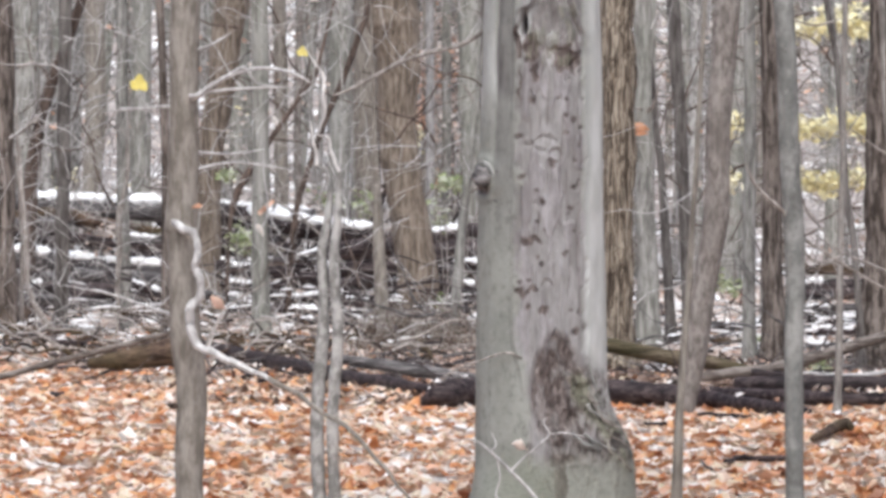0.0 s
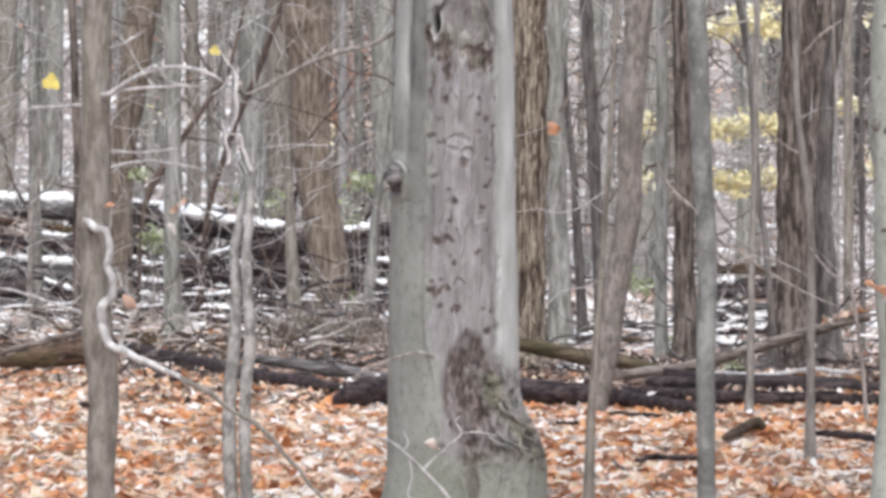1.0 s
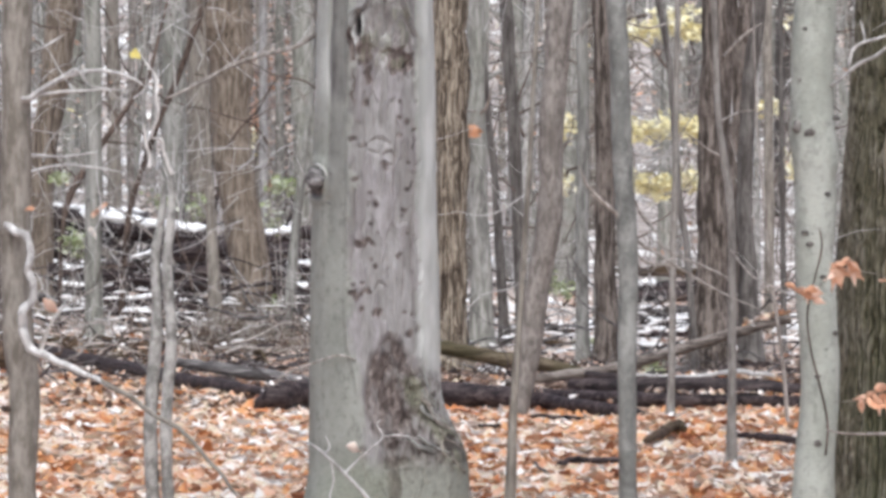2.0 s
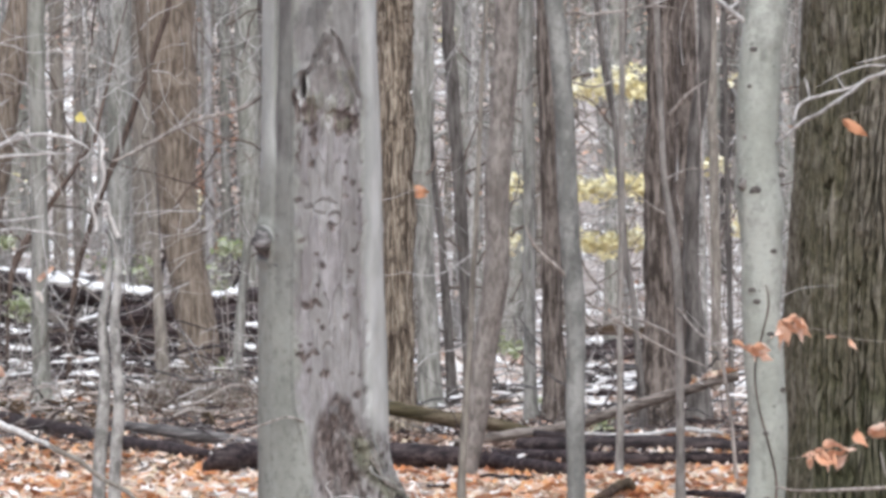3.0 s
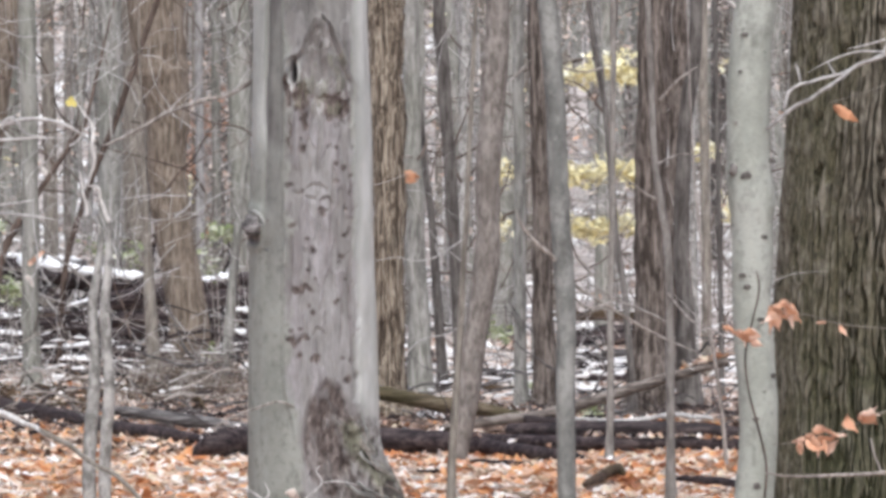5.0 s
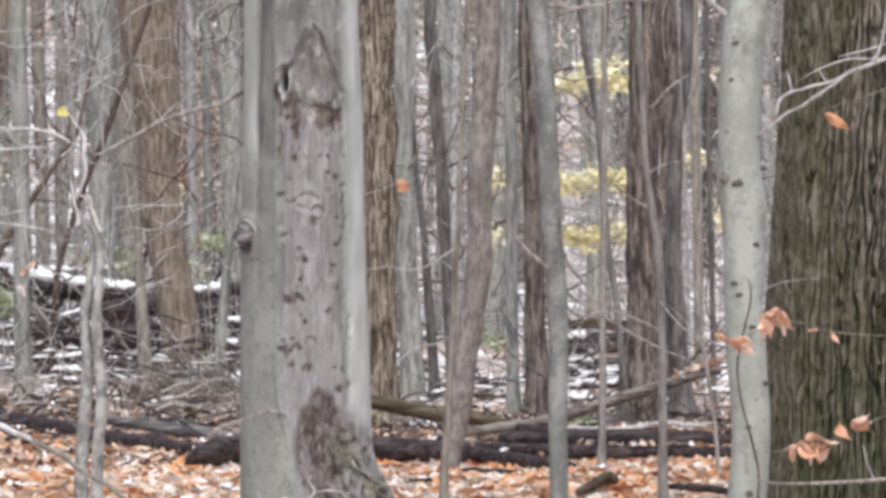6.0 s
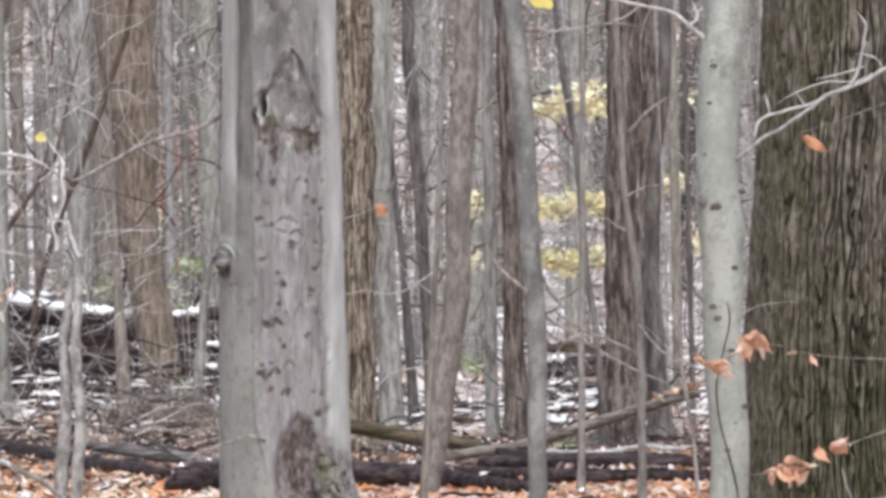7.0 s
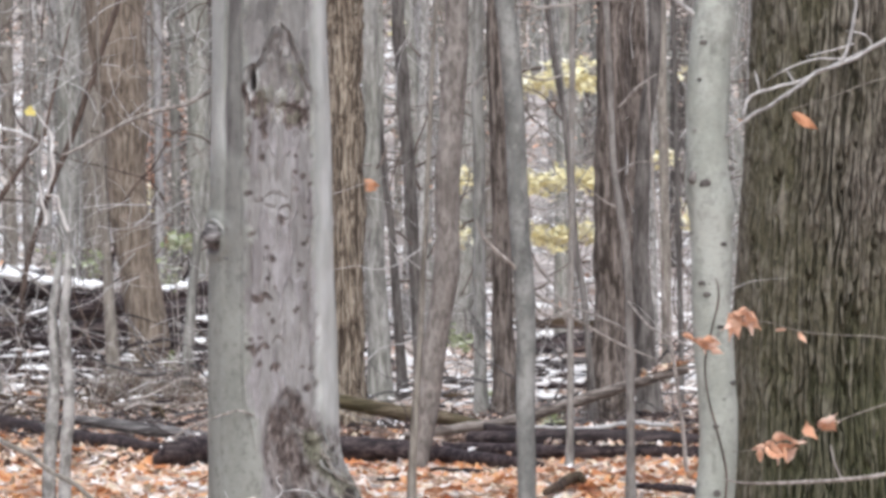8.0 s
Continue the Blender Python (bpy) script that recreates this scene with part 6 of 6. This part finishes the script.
# patches of wet snow
snow_patch(1.866, 44.922, 0.072, -0.02)
snow_patch(1.899, 46.0, 0.056, 0.306)
snow_patch(2.19, 45.234, 0.067, -0.02)
snow_patch(2.092, 43.425, 0.053, -0.02)
snow_patch(2.86, 46.0, 0.085, 0.04)
snow_patch(3.143, 46.0, 0.085, 0.063)
snow_patch(3.578, 43.716, 0.161, -0.02)
snow_patch(2.718, 46.0, 0.073, 0.3)
snow_patch(4.283, 44.922, 0.11, -0.02)
snow_patch(3.482, 46.0, 0.085, 0.136)
snow_patch(-0.701, 46.0, 0.113, 0.023)
snow_patch(-1.266, 46.0, 0.141, 0.08)
snow_patch(-2.114, 46.0, 0.085, 0.221)
snow_patch(-2.905, 46.0, 0.113, 0.08)
snow_patch(1.696, 36.697, 0.158, -0.019)
snow_patch(2.178, 35.02, 0.077, -0.018)
snow_patch(2.238, 46.0, 0.051, 0.108)
snow_patch(2.898, 35.401, 0.109, -0.018)
snow_patch(0.317, 46.0, 0.073, 0.108)

# shrubs with green leaves
shrub(-2.199, 47.0, 1.531, 0.081, M_GREEN)
shrub(-2.0, 46.0, 0.866, 0.136, M_GREEN)
shrub(0.034, 46.0, 1.442, 0.113, M_GREEN)
shrub(0.173, 45.5, 1.432, 0.073, M_GREEN)
shrub(2.585, 42.0, 0.568, 0.093, M_GREEN)
shrub(-0.084, 49.0, 1.119, 0.181, M_GREEN)
shrub(-0.937, 53.0, 1.177, 0.163, M_GREEN)
shrub(2.906, 35.5, 0.051, 0.087, M_GREEN)
shrub(-1.353, 54.0, 1.268, 0.133, M_GREEN)
shrub(-0.052, 47.0, 0.214, 0.087, M_GREEN)
shrub(2.818, 42.0, 0.0, 0.103, M_GREEN)
shrub(-3.591, 48.8, 0.857, 0.168, M_PINK)
shrub(-2.028, 46.0, 0.894, 0.113, M_GREEN)
shrub(3.71, 45.0, 0.246, 0.138, M_PINK)
shrub(-1.444, 52.5, 1.052, 0.161, M_PINK)

# yellow maple
maple = thing("yellow_maple", "understory maple with layered pale yellow leaves", "tree", 3.206, 46.0)
part("trunk", tube(curve([(0, 0, -0.1, 0.05), (0.05, 0, 2.0, 0.042), (0.0, 0.1, 5.0, 0.025), (0.2, 0.1, 7.5, 0.008)], 24), 10, 0.05), M_GREY, maple)
spray(maple, 3.478, 4.296, 46.0, 3.023, 0.124, 430, M_YELLOW)
spray(maple, 3.451, 4.298, 46.0, 2.04, 0.141, 520, M_YELLOW)
spray(maple, 3.536, 4.299, 46.0, 1.476, 0.13, 430, M_YELLOW)
spray(maple, 2.82, 2.99, 46.3, 2.026, 0.142, 80, M_YELLOW)
spray(maple, 2.82, 2.991, 46.3, 1.486, 0.131, 60, M_YELLOW)
spray(maple, 3.793, 4.419, 46.4, 3.206, 0.085, 90, M_YELLOW)
spray(maple, 5.184, 5.356, 46.6, 1.686, 0.172, 80, M_YELLOW)
spray(maple, 4.811, 5.126, 46.6, 2.258, 0.086, 60, M_YELLOW)
spray(maple, 5.182, 5.353, 46.6, 3.144, 0.086, 20, M_YELLOW)

# far maples with faded leaves
rusty = thing("rusty_maple", "understory tree with sparse orange and faded leaves", "tree", -0.265, 60.0)
part("trunk", tube(curve([(0, 0, -0.1, 0.06), (0.05, 0, 3.0, 0.05), (0.0, 0.1, 7.0, 0.02)], 20), 8, 0.05), M_TAUPE, rusty)
spray(rusty, -0.354, -0.162, 60.0, 2.999, 0.160, 70, M_PINK)
spray(rusty, -0.360, -0.150, 60.2, 2.86, 0.220, 50, M_ORANGE)
spray(rusty, -0.354, -0.177, 60.0, 2.741, 0.130, 60, M_PINK)
spray(rusty, -0.368, -0.14, 60.0, 2.3, 0.260, 120, M_ORANGE)
spray(rusty, -0.368, -0.14, 60.0, 2.042, 0.160, 60, M_YELLOW)
spray(rusty, -0.10, 0.23, 60.4, 3.15, 0.340, 130, M_PINK)
spray(rusty, -0.10, 0.23, 60.3, 2.95, 0.300, 45, M_ORANGE)
spray(rusty, -0.178, 0.23, 60.5, 2.528, 0.240, 110, M_PINK)
spray(rusty, -0.178, 0.23, 60.5, 2.157, 0.230, 80, M_PINK)
spray(rusty, -0.118, 0.044, 60.0, 1.416, 0.090, 30, M_ORANGE)
spray(rusty, -0.367, 0.232, 61.0, 3.546, 0.337, 150, M_PINK)
spray(rusty, -0.367, 0.232, 61.0, 1.675, 0.262, 40, M_PINK)

# young beech beside the oak, whose twigs keep a few orange leaves
young = thing("beech_sapling", "young beech with bare twigs and a few orange leaves", "tree", 3.05, 18.3)
part("trunk", tube(curve([(0, 0, -0.1, 0.03), (0.02, 0, 1.0, 0.026), (0.0, 0, 2.4, 0.018), (0.05, 0, 3.6, 0.006)], 24), 10, 0.05), M_SAPLING, young)
part("branch", tube(curve([(-0.004, 0.0, 1.056, 0.0063), (-0.208, 0.0, 1.127, 0.0039), (-0.39, 0.0, 1.141, 0.0024), (-0.55, 0.0, 1.159, 0.0020), (-0.685, 0.0, 1.197, 0.0020), (-0.822, 0.0, 1.192, 0.0020), (-0.948, 0.0, 1.088, 0.0020), (-1.038, 0.0, 1.152, 0.0015)], 48), 6), M_TAUPE, young)
part("branch", tube(curve([(-0.006, 0.0, 0.92, 0.0063), (-0.258, 0.0, 0.845, 0.0039), (-0.441, 0.0, 0.78, 0.0027), (-0.578, 0.0, 0.714, 0.0024), (-0.726, 0.0, 0.687, 0.0020), (-0.828, 0.0, 0.679, 0.0015)], 36), 6), M_TAUPE, young)
part("branch", tube(curve([(0.01, 0.0, 2.166, 0.0047), (-0.195, 0.0, 2.168, 0.0032), (-0.424, 0.0, 2.091, 0.0024), (-0.584, 0.0, 2.044, 0.0015)], 24), 6), M_TAUPE, young)
part("branch", tube(curve([(-0.009, 0.0, 0.626, 0.0135), (-0.215, 0.0, 0.579, 0.0101), (-0.398, 0.0, 0.56, 0.0090), (-0.58, 0.0, 0.553, 0.0079), (-0.762, 0.0, 0.552, 0.0056), (-0.853, 0.0, 0.567, 0.0034)], 36), 6), M_TWIG, young)
part("branch", tube(curve([(-0.386, 0.0, 0.559, 0.0056), (-0.415, 0.0, 0.632, 0.0045), (-0.43, 0.0, 0.7, 0.0034)], 18), 6), M_TWIG, young)
hung_leaf(young, -0.778, -0.02, 1.244, 0.1027, 135, -35)
hung_leaf(young, -0.806, -0.02, 1.244, 0.0692, 6, 20)
hung_leaf(young, -0.813, -0.02, 1.226, 0.0749, 37, -10)
hung_leaf(young, -0.824, -0.02, 1.215, 0.0600, 112, 40)
hung_leaf(young, -1.029, -0.02, 1.157, 0.0497, 22, 0)
hung_leaf(young, -1.002, -0.02, 1.139, 0.0758, 33, 30)
hung_leaf(young, -0.927, -0.02, 1.111, 0.0737, 31, -25)
hung_leaf(young, -0.916, -0.02, 1.115, 0.0498, 147, -35)
hung_leaf(young, -0.654, -0.02, 1.165, 0.0484, 9, 20)
hung_leaf(young, -0.559, -0.02, 1.16, 0.0488, 59, -10)
hung_leaf(young, -0.676, -0.02, 0.728, 0.0996, -4, 40)
hung_leaf(young, -0.683, -0.02, 0.705, 0.1095, 29, 0)
hung_leaf(young, -0.671, -0.02, 0.716, 0.0786, 64, 30)
hung_leaf(young, -0.558, -0.02, 0.703, 0.0806, 126, -25)
hung_leaf(young, -0.581, -0.02, 0.713, 0.0436, -15, -35)
hung_leaf(young, -0.758, -0.02, 0.688, 0.0632, -3, 20)
hung_leaf(young, -0.493, -0.02, 0.788, 0.0911, 9, -10)
hung_leaf(young, -0.466, -0.02, 0.801, 0.0616, 7, 40)
hung_leaf(young, -0.582, -0.02, 2.041, 0.118, 35, 0, M_RUST, 0.17)
for at_x, at_z, count, seed in ((-0.675, 0.712, 7, 3), (-0.805, 1.235, 5, 4), (-0.485, 0.790, 3, 5), (-0.975, 1.125, 3, 6)):
    lrng = random.Random(seed)
    for _ in range(count):
        hung_leaf(young, at_x + lrng.uniform(-0.05, 0.04), -0.02 - lrng.uniform(0, 0.05), at_z + lrng.uniform(-0.02, 0.02), lrng.uniform(0.055, 0.095), lrng.uniform(-10, 80), lrng.uniform(-45, 45), None, 0.25)

# seedling in front of the old beech
seedling = thing("beech_seedling", "small bare seedling with one faded leaf", "sapling", 0.484, 19.6)
part("branch", tube(curve([(0.012, 0.0, -0.01, 0.0120), (-0.041, 0.0, 0.118, 0.0108), (-0.109, 0.0, 0.215, 0.0096), (-0.193, 0.0, 0.304, 0.0096), (-0.282, 0.0, 0.388, 0.0084), (-0.335, 0.0, 0.429, 0.0060), (-0.386, 0.0, 0.444, 0.0036)], 49), 6, 0.12, 40), M_PALE_TWIG, seedling)
part("branch", tube(curve([(-0.193, 0.0, 0.309, 0.0060), (-0.133, 0.0, 0.367, 0.0048), (-0.072, 0.0, 0.42, 0.0048), (-0.032, 0.0, 0.463, 0.0048), (-0.056, 0.0, 0.511, 0.0036), (-0.041, 0.0, 0.535, 0.0024)], 42), 6, 0.12, 40), M_PALE_TWIG, seedling)
part("branch", tube(curve([(-0.032, 0.0, 0.463, 0.0036), (0.036, 0.0, 0.468, 0.0036), (0.12, 0.0, 0.453, 0.0024)], 21), 6, 0.12, 40), M_PALE_TWIG, seedling)
part("branch", tube(curve([(-0.253, 0.0, 0.359, 0.0036), (-0.241, 0.0, 0.275, 0.0036), (-0.258, 0.0, 0.203, 0.0030), (-0.224, 0.0, 0.166, 0.0024)], 28), 6, 0.12, 40), M_PALE_TWIG, seedling)
part("branch", tube(curve([(-0.282, 0.0, 0.388, 0.0048), (-0.258, 0.0, 0.42, 0.0036), (-0.277, 0.0, 0.468, 0.0024)], 21), 6, 0.12, 40), M_PALE_TWIG, seedling)
hung_leaf(seedling, -0.2, -0.02, 0.426, 0.085, 12, 20, M_PINK)


# ---- woods in the distance ----
def far_woods(name, label, seed, count, y0, y1, r0, r1, material):
    """Many far trunks with a few limbs, as one mass."""
    rng = random.Random(seed)
    geos = []
    for _ in range(count):
        y = y0 + (y1 - y0) * rng.random() ** 0.8
        x = y * rng.uniform(-0.19, 0.25)
        z = ground_z(x, y)
        r = rng.uniform(r0, r1) * (0.7 + 0.6 * rng.random() ** 2)
        lean, top = rng.gauss(0, 0.035), rng.uniform(9, 15)
        q = [(x, y, z - 0.3, r * 1.2), (x + lean * 1.5, y, z + 1.5, r), (x + lean * 4 + rng.gauss(0, 0.06), y, z + 4, r * 0.9), (x + lean * 7, y, z + 7.5, r * 0.75), (x + lean * 8, y, z + top, r * 0.3)]
        c = curve(q, 14)
        geos.append(tube(c, 7))
        for _ in range(3):
            k = rng.randrange(3, 11)
            a = rng.choice((-1, 1))
            geos.append(tube(twig_rows(rng, c[k, :3], (a, rng.uniform(-.4, .4), rng.uniform(0.2, 1.2)), rng.uniform(0.8, 2.4), r * 0.28, 0.3), 4, ends=False))
    ob = part(name, join(geos), material)
    tagged(ob, label, "woods", kind="stuff")


far_woods("far_woods_grey", "distant bare grey tree trunks", 11, 300, 58, 150, 0.06, 0.17, M_GREY)
far_woods("far_woods_brown", "distant bare brown tree trunks", 12, 200, 62, 150, 0.06, 0.20, M_TAUPE)
far_woods("far_woods_dark", "distant dark tree trunks", 13, 120, 62, 140, 0.04, 0.15, M_DARK)
far_woods("far_woods_pale", "distant pale saplings", 14, 420, 58, 130, 0.03, 0.09, M_MOTTLED)


def thicket(name, label, seed, count, area, length, r, material, rise=(0.1, 1.0), z1=2.5, sides=4):
    """Countless crooked twigs over a stretch of ground, as one mass."""
    rng = random.Random(seed)
    x0, x1, y0, y1 = area
    geos = []
    for _ in range(count):
        y = rng.uniform(y0, y1)
        x = rng.uniform(x0, x1) * y / y1
        z = ground_z(x, y) + z1 * rng.random() ** 1.7
        d = (rng.uniform(-1, 1), rng.uniform(-0.4, 0.4), rng.uniform(*rise))
        geos.append(tube(curve(twig_rows(rng, (x, y, z), d, length * rng.uniform(0.4, 1.3), r * rng.uniform(0.5, 1.3), 0.48, 6), 14), sides, ends=False))
    ob = part(name, join(geos), material)
    tagged(ob, label, "brush", kind="stuff")


thicket("brush_twigs", "tangle of thin bare grey twigs", 21, 500, (-7.0, 9.5, 44, 62), 1.5, 0.008, M_TWIG, (-0.2, 1.2), 4.2)
thicket("brush_twigs_pale", "thin pale bare twigs", 22, 290, (-6.5, 9.0, 36, 56), 1.2, 0.007, M_PALE_TWIG, (-0.3, 1.2), 3.6)
thicket("brush_twigs_dark", "thin dark bare twigs", 23, 260, (-7.0, 9.5, 42, 62), 1.2, 0.012, M_DARK_TWIG, (-0.2, 1.3), 3.6)
thicket("far_twigs", "countless bare grey twigs in the far woods", 41, 1100, (-10.0, 15.0, 56, 84), 2.2, 0.011, M_TWIG, (-0.3, 1.5), 8.0)
thicket("far_twigs_pale", "countless pale twigs in the far woods", 42, 900, (-10.0, 15.0, 54, 80), 1.9, 0.010, M_PALE_TWIG, (-0.4, 1.5), 8.0)
thicket("far_twigs_dark", "dark twigs in the far woods", 43, 380, (-10.0, 15.0, 54, 80), 1.8, 0.014, M_DARK_TWIG, (-0.4, 1.5), 8.0)
thicket("brush_pile", "low heap of dead sticks", 24, 95, (-5.0, -0.2, 36.8, 42), 0.9, 0.013, M_TWIG, (-0.15, 0.3), 0.28, 5)
thicket("brush_pile_dark", "low heap of dark dead sticks", 25, 170, (-5.6, -0.1, 43, 51), 0.75, 0.018, M_WETLOG, (-0.15, 0.25), 0.75, 5)
# dark sticks added behind the pile in place of shade in its gaps
thicket("deadfall_core", "dark sticks added to fill the shaded gaps behind the logs", 44, 420, (-6.2, 0.8, 50.6, 53.5), 1.0, 0.034, M_WETLOG, (-0.12, 0.12), 1.0, 6)
thicket("brush_pile_right", "dead sticks on the far side of the logs", 26, 260, (-0.2, 8.0, 36, 50), 0.9, 0.012, M_GREYLOG, (-0.12, 0.35), 0.45, 5)
thicket("brush_tuft", "tuft of thin dry stems at a tree foot", 27, 260, (-0.80, 0.35, 38, 45), 0.42, 0.006, M_TAUPE, (-0.1, 0.7), 0.17, 4)
thicket("brush_tuft_dark", "tuft of dark dry stems at a tree foot", 28, 260, (-0.80, 0.35, 38, 45), 0.42, 0.007, M_DARK_TWIG, (-0.1, 0.6), 0.17, 4)
thicket("brush_heap_brown", "low heap of broken red-brown wood", 35, 130, (-4.4, -0.1, 36.4, 42), 0.55, 0.022, M_LOG, (-0.12, 0.14), 0.20, 6)
thicket("brush_heap_dark", "low heap of broken dark wood", 36, 70, (-4.4, -0.1, 36.0, 42), 0.5, 0.024, M_WETLOG, (-0.12, 0.12), 0.16, 6)
thicket("fine_twigs", "net of very fine pale twigs in the brush", 37, 380, (-5.2, 0.6, 38, 50), 0.9, 0.0055, M_PALE_TWIG, (-0.5, 1.2), 4.2)
thicket("brush_twigs_corner", "crooked pale dead twigs among dark stems", 38, 90, (-4.9, -3.3, 42, 47), 1.0, 0.008, M_PALE_TWIG, (-0.6, 1.1), 2.9)
thicket("log_sticks", "dark sticks scattered behind the fallen logs", 29, 240, (-3.0, 6.2, 33.6, 38), 0.45, 0.013, M_WETLOG, (-0.1, 0.12), 0.10, 5)
thicket("log_sticks_grey", "grey sticks scattered behind the fallen logs", 30, 200, (-3.0, 6.2, 33.6, 38), 0.5, 0.009, M_GREYLOG, (-0.1, 0.2), 0.12, 5)


def leaf_cloud(name, label, seed, count, y0, y1, z0, z1, size, material):
    """Sparse leaves that still hang in the far woods."""
    rng = random.Random(seed)
    pl = []
    while len(pl) < count:
        y = rng.uniform(y0, y1)
        x = y * rng.uniform(-0.15, 0.20)
        z = ground_z(x, y) + rng.uniform(z0, z1)
        for _ in range(rng.randrange(3, 14)):
            pl.append((x + rng.gauss(0, 0.35), y + rng.gauss(0, 0.3), z + rng.gauss(0, 0.14)))
    ob = part(name, scatter_leaves(rng, pl, size, 0.6, 0.5), material)
    tagged(ob, label, "leaves", kind="stuff")


leaf_cloud("faded_leaves", "sparse faded pinkish leaves hanging in far woods", 31, 21000, 60, 125, 0.3, 8.5, 0.10, M_PINK)
leaf_cloud("amber_leaves", "sparse amber leaves hanging in far woods", 32, 160, 56, 80, 0.5, 6.0, 0.085, M_ORANGE)
leaf_cloud("yellow_leaves", "sparse yellow leaves hanging in far woods", 33, 140, 56, 80, 0.5, 6.0, 0.08, M_YELLOW)

# ---- scraps of snow ----
def snow_scraps(seed, count, a, b, y0, y1, z1, thick=1.0):
    """Countless small lumps of old snow on sticks and leaves, as one mass."""
    rng = random.Random(seed)
    geos = []
    for _ in range(count):
        y = rng.uniform(y0, y1)
        x = y * rng.uniform(a, b)
        z = ground_z(x, y) + z1 * rng.random() ** 2.2
        w, h = y / 45 * rng.uniform(0.04, 0.20), thick * y / 45 * rng.uniform(0.006, 0.018)
        tilt = rng.uniform(-0.2, 0.2)
        geos.append(tube([(x - w, y, z - tilt * w, h * 0.3), (x - w * 0.5, y, z - tilt * w * 0.5 + 0.01, h), (x + w * 0.4, y, z + tilt * w * 0.4 + 0.012, h * 0.9), (x + w, y, z + tilt * w, h * 0.3)], 7))
    ob = part("snow_scraps", join(geos), M_SNOW)
    tagged(ob, "scraps of old wet snow among dead sticks", "snow", kind="stuff")


snow_scraps(71, 130, -0.105, 0.005, 42, 51, 0.55)
snow_scraps(74, 40, -0.10, -0.005, 39, 43, 0.22)
snow_scraps(73, 900, -0.15, 0.20, 54, 105, 0.35)
snow_scraps(75, 620, -0.15, 0.01, 62, 170, 0.15, 3.2)
snow_scraps(77, 480, 0.01, 0.20, 62, 170, 0.15, 2.4)
snow_scraps(76, 300, -0.15, 0.01, 60, 110, 0.25, 4.5)
snow_scraps(78, 170, 0.01, 0.20, 60, 110, 0.25, 3.6)
snow_scraps(72, 400, 0.03, 0.16, 39, 50, 0.30)

# ---- fallen leaves ----
rng = random.Random(41)


def litter(count, y0, y1, a, b, power=1.0):
    pl = []
    for _ in range(count):
        y = y0 + (y1 - y0) * rng.random() ** power
        x = y * rng.uniform(a, b)
        if y0 < 31 < y and x > -0.2 and rng.random() < 0.85:
            continue
        pl.append((x, y, ground_z(x, y) + rng.uniform(0.0, 0.014)))
    return pl


ob = part("leaf_litter", scatter_leaves(rng, litter(36000, 20.6, 36, -0.135, 0.19), 0.090, 0.24, 0.5, 1.0), M_LITTER)
tagged(ob, "carpet of fallen orange, tan and pale leaves", "fallen leaves", kind="stuff")
ob = part("leaf_litter_brush", scatter_leaves(rng, litter(2600, 36.0, 45, -0.13, 0.0), 0.085, 0.35, 0.5), M_LITTER)
tagged(ob, "orange and tan leaves among the dead sticks", "fallen leaves", kind="stuff")
ob = part("leaf_litter_wet", scatter_leaves(rng, litter(5200, 31.0, 39, -0.06, 0.19), 0.085, 0.4, 0.5), M_WETLEAF)
tagged(ob, "dark wet fallen leaves between the logs", "fallen leaves", kind="stuff")
ob = part("leaf_litter_far", scatter_leaves(rng, litter(9000, 37, 60, -0.135, 0.19), 0.10, 0.45, 0.5), M_PINK)
tagged(ob, "faded fallen leaves beyond the logs", "fallen leaves", kind="stuff")
kinds = []
for k in range(6):
    g = scatter_leaves(random.Random(60 + k), [(0, 0, 0)], 0.082, 0.27, 0.5)
    me = bpy.data.meshes.new("leaf")
    me.from_pydata([tuple(p) for p in g[0]], [], g[1])
    me.polygons.foreach_set("use_smooth", [True] * len(me.polygons))
    me.materials.append((M_LITTER, M_ORANGE, M_PINK)[k % 3])
    kinds.append(me)
for i, (x, y, z) in enumerate(litter(290, 21.4, 24.0, -0.105, 0.17)):
    ob = new("leaf", kinds[i % 6])
    ob.parent = ground
    ob.matrix_basis = pose(x, y, z + 0.03, rng.gauss(0, 13), rng.gauss(0, 13), rng.uniform(0, 360))
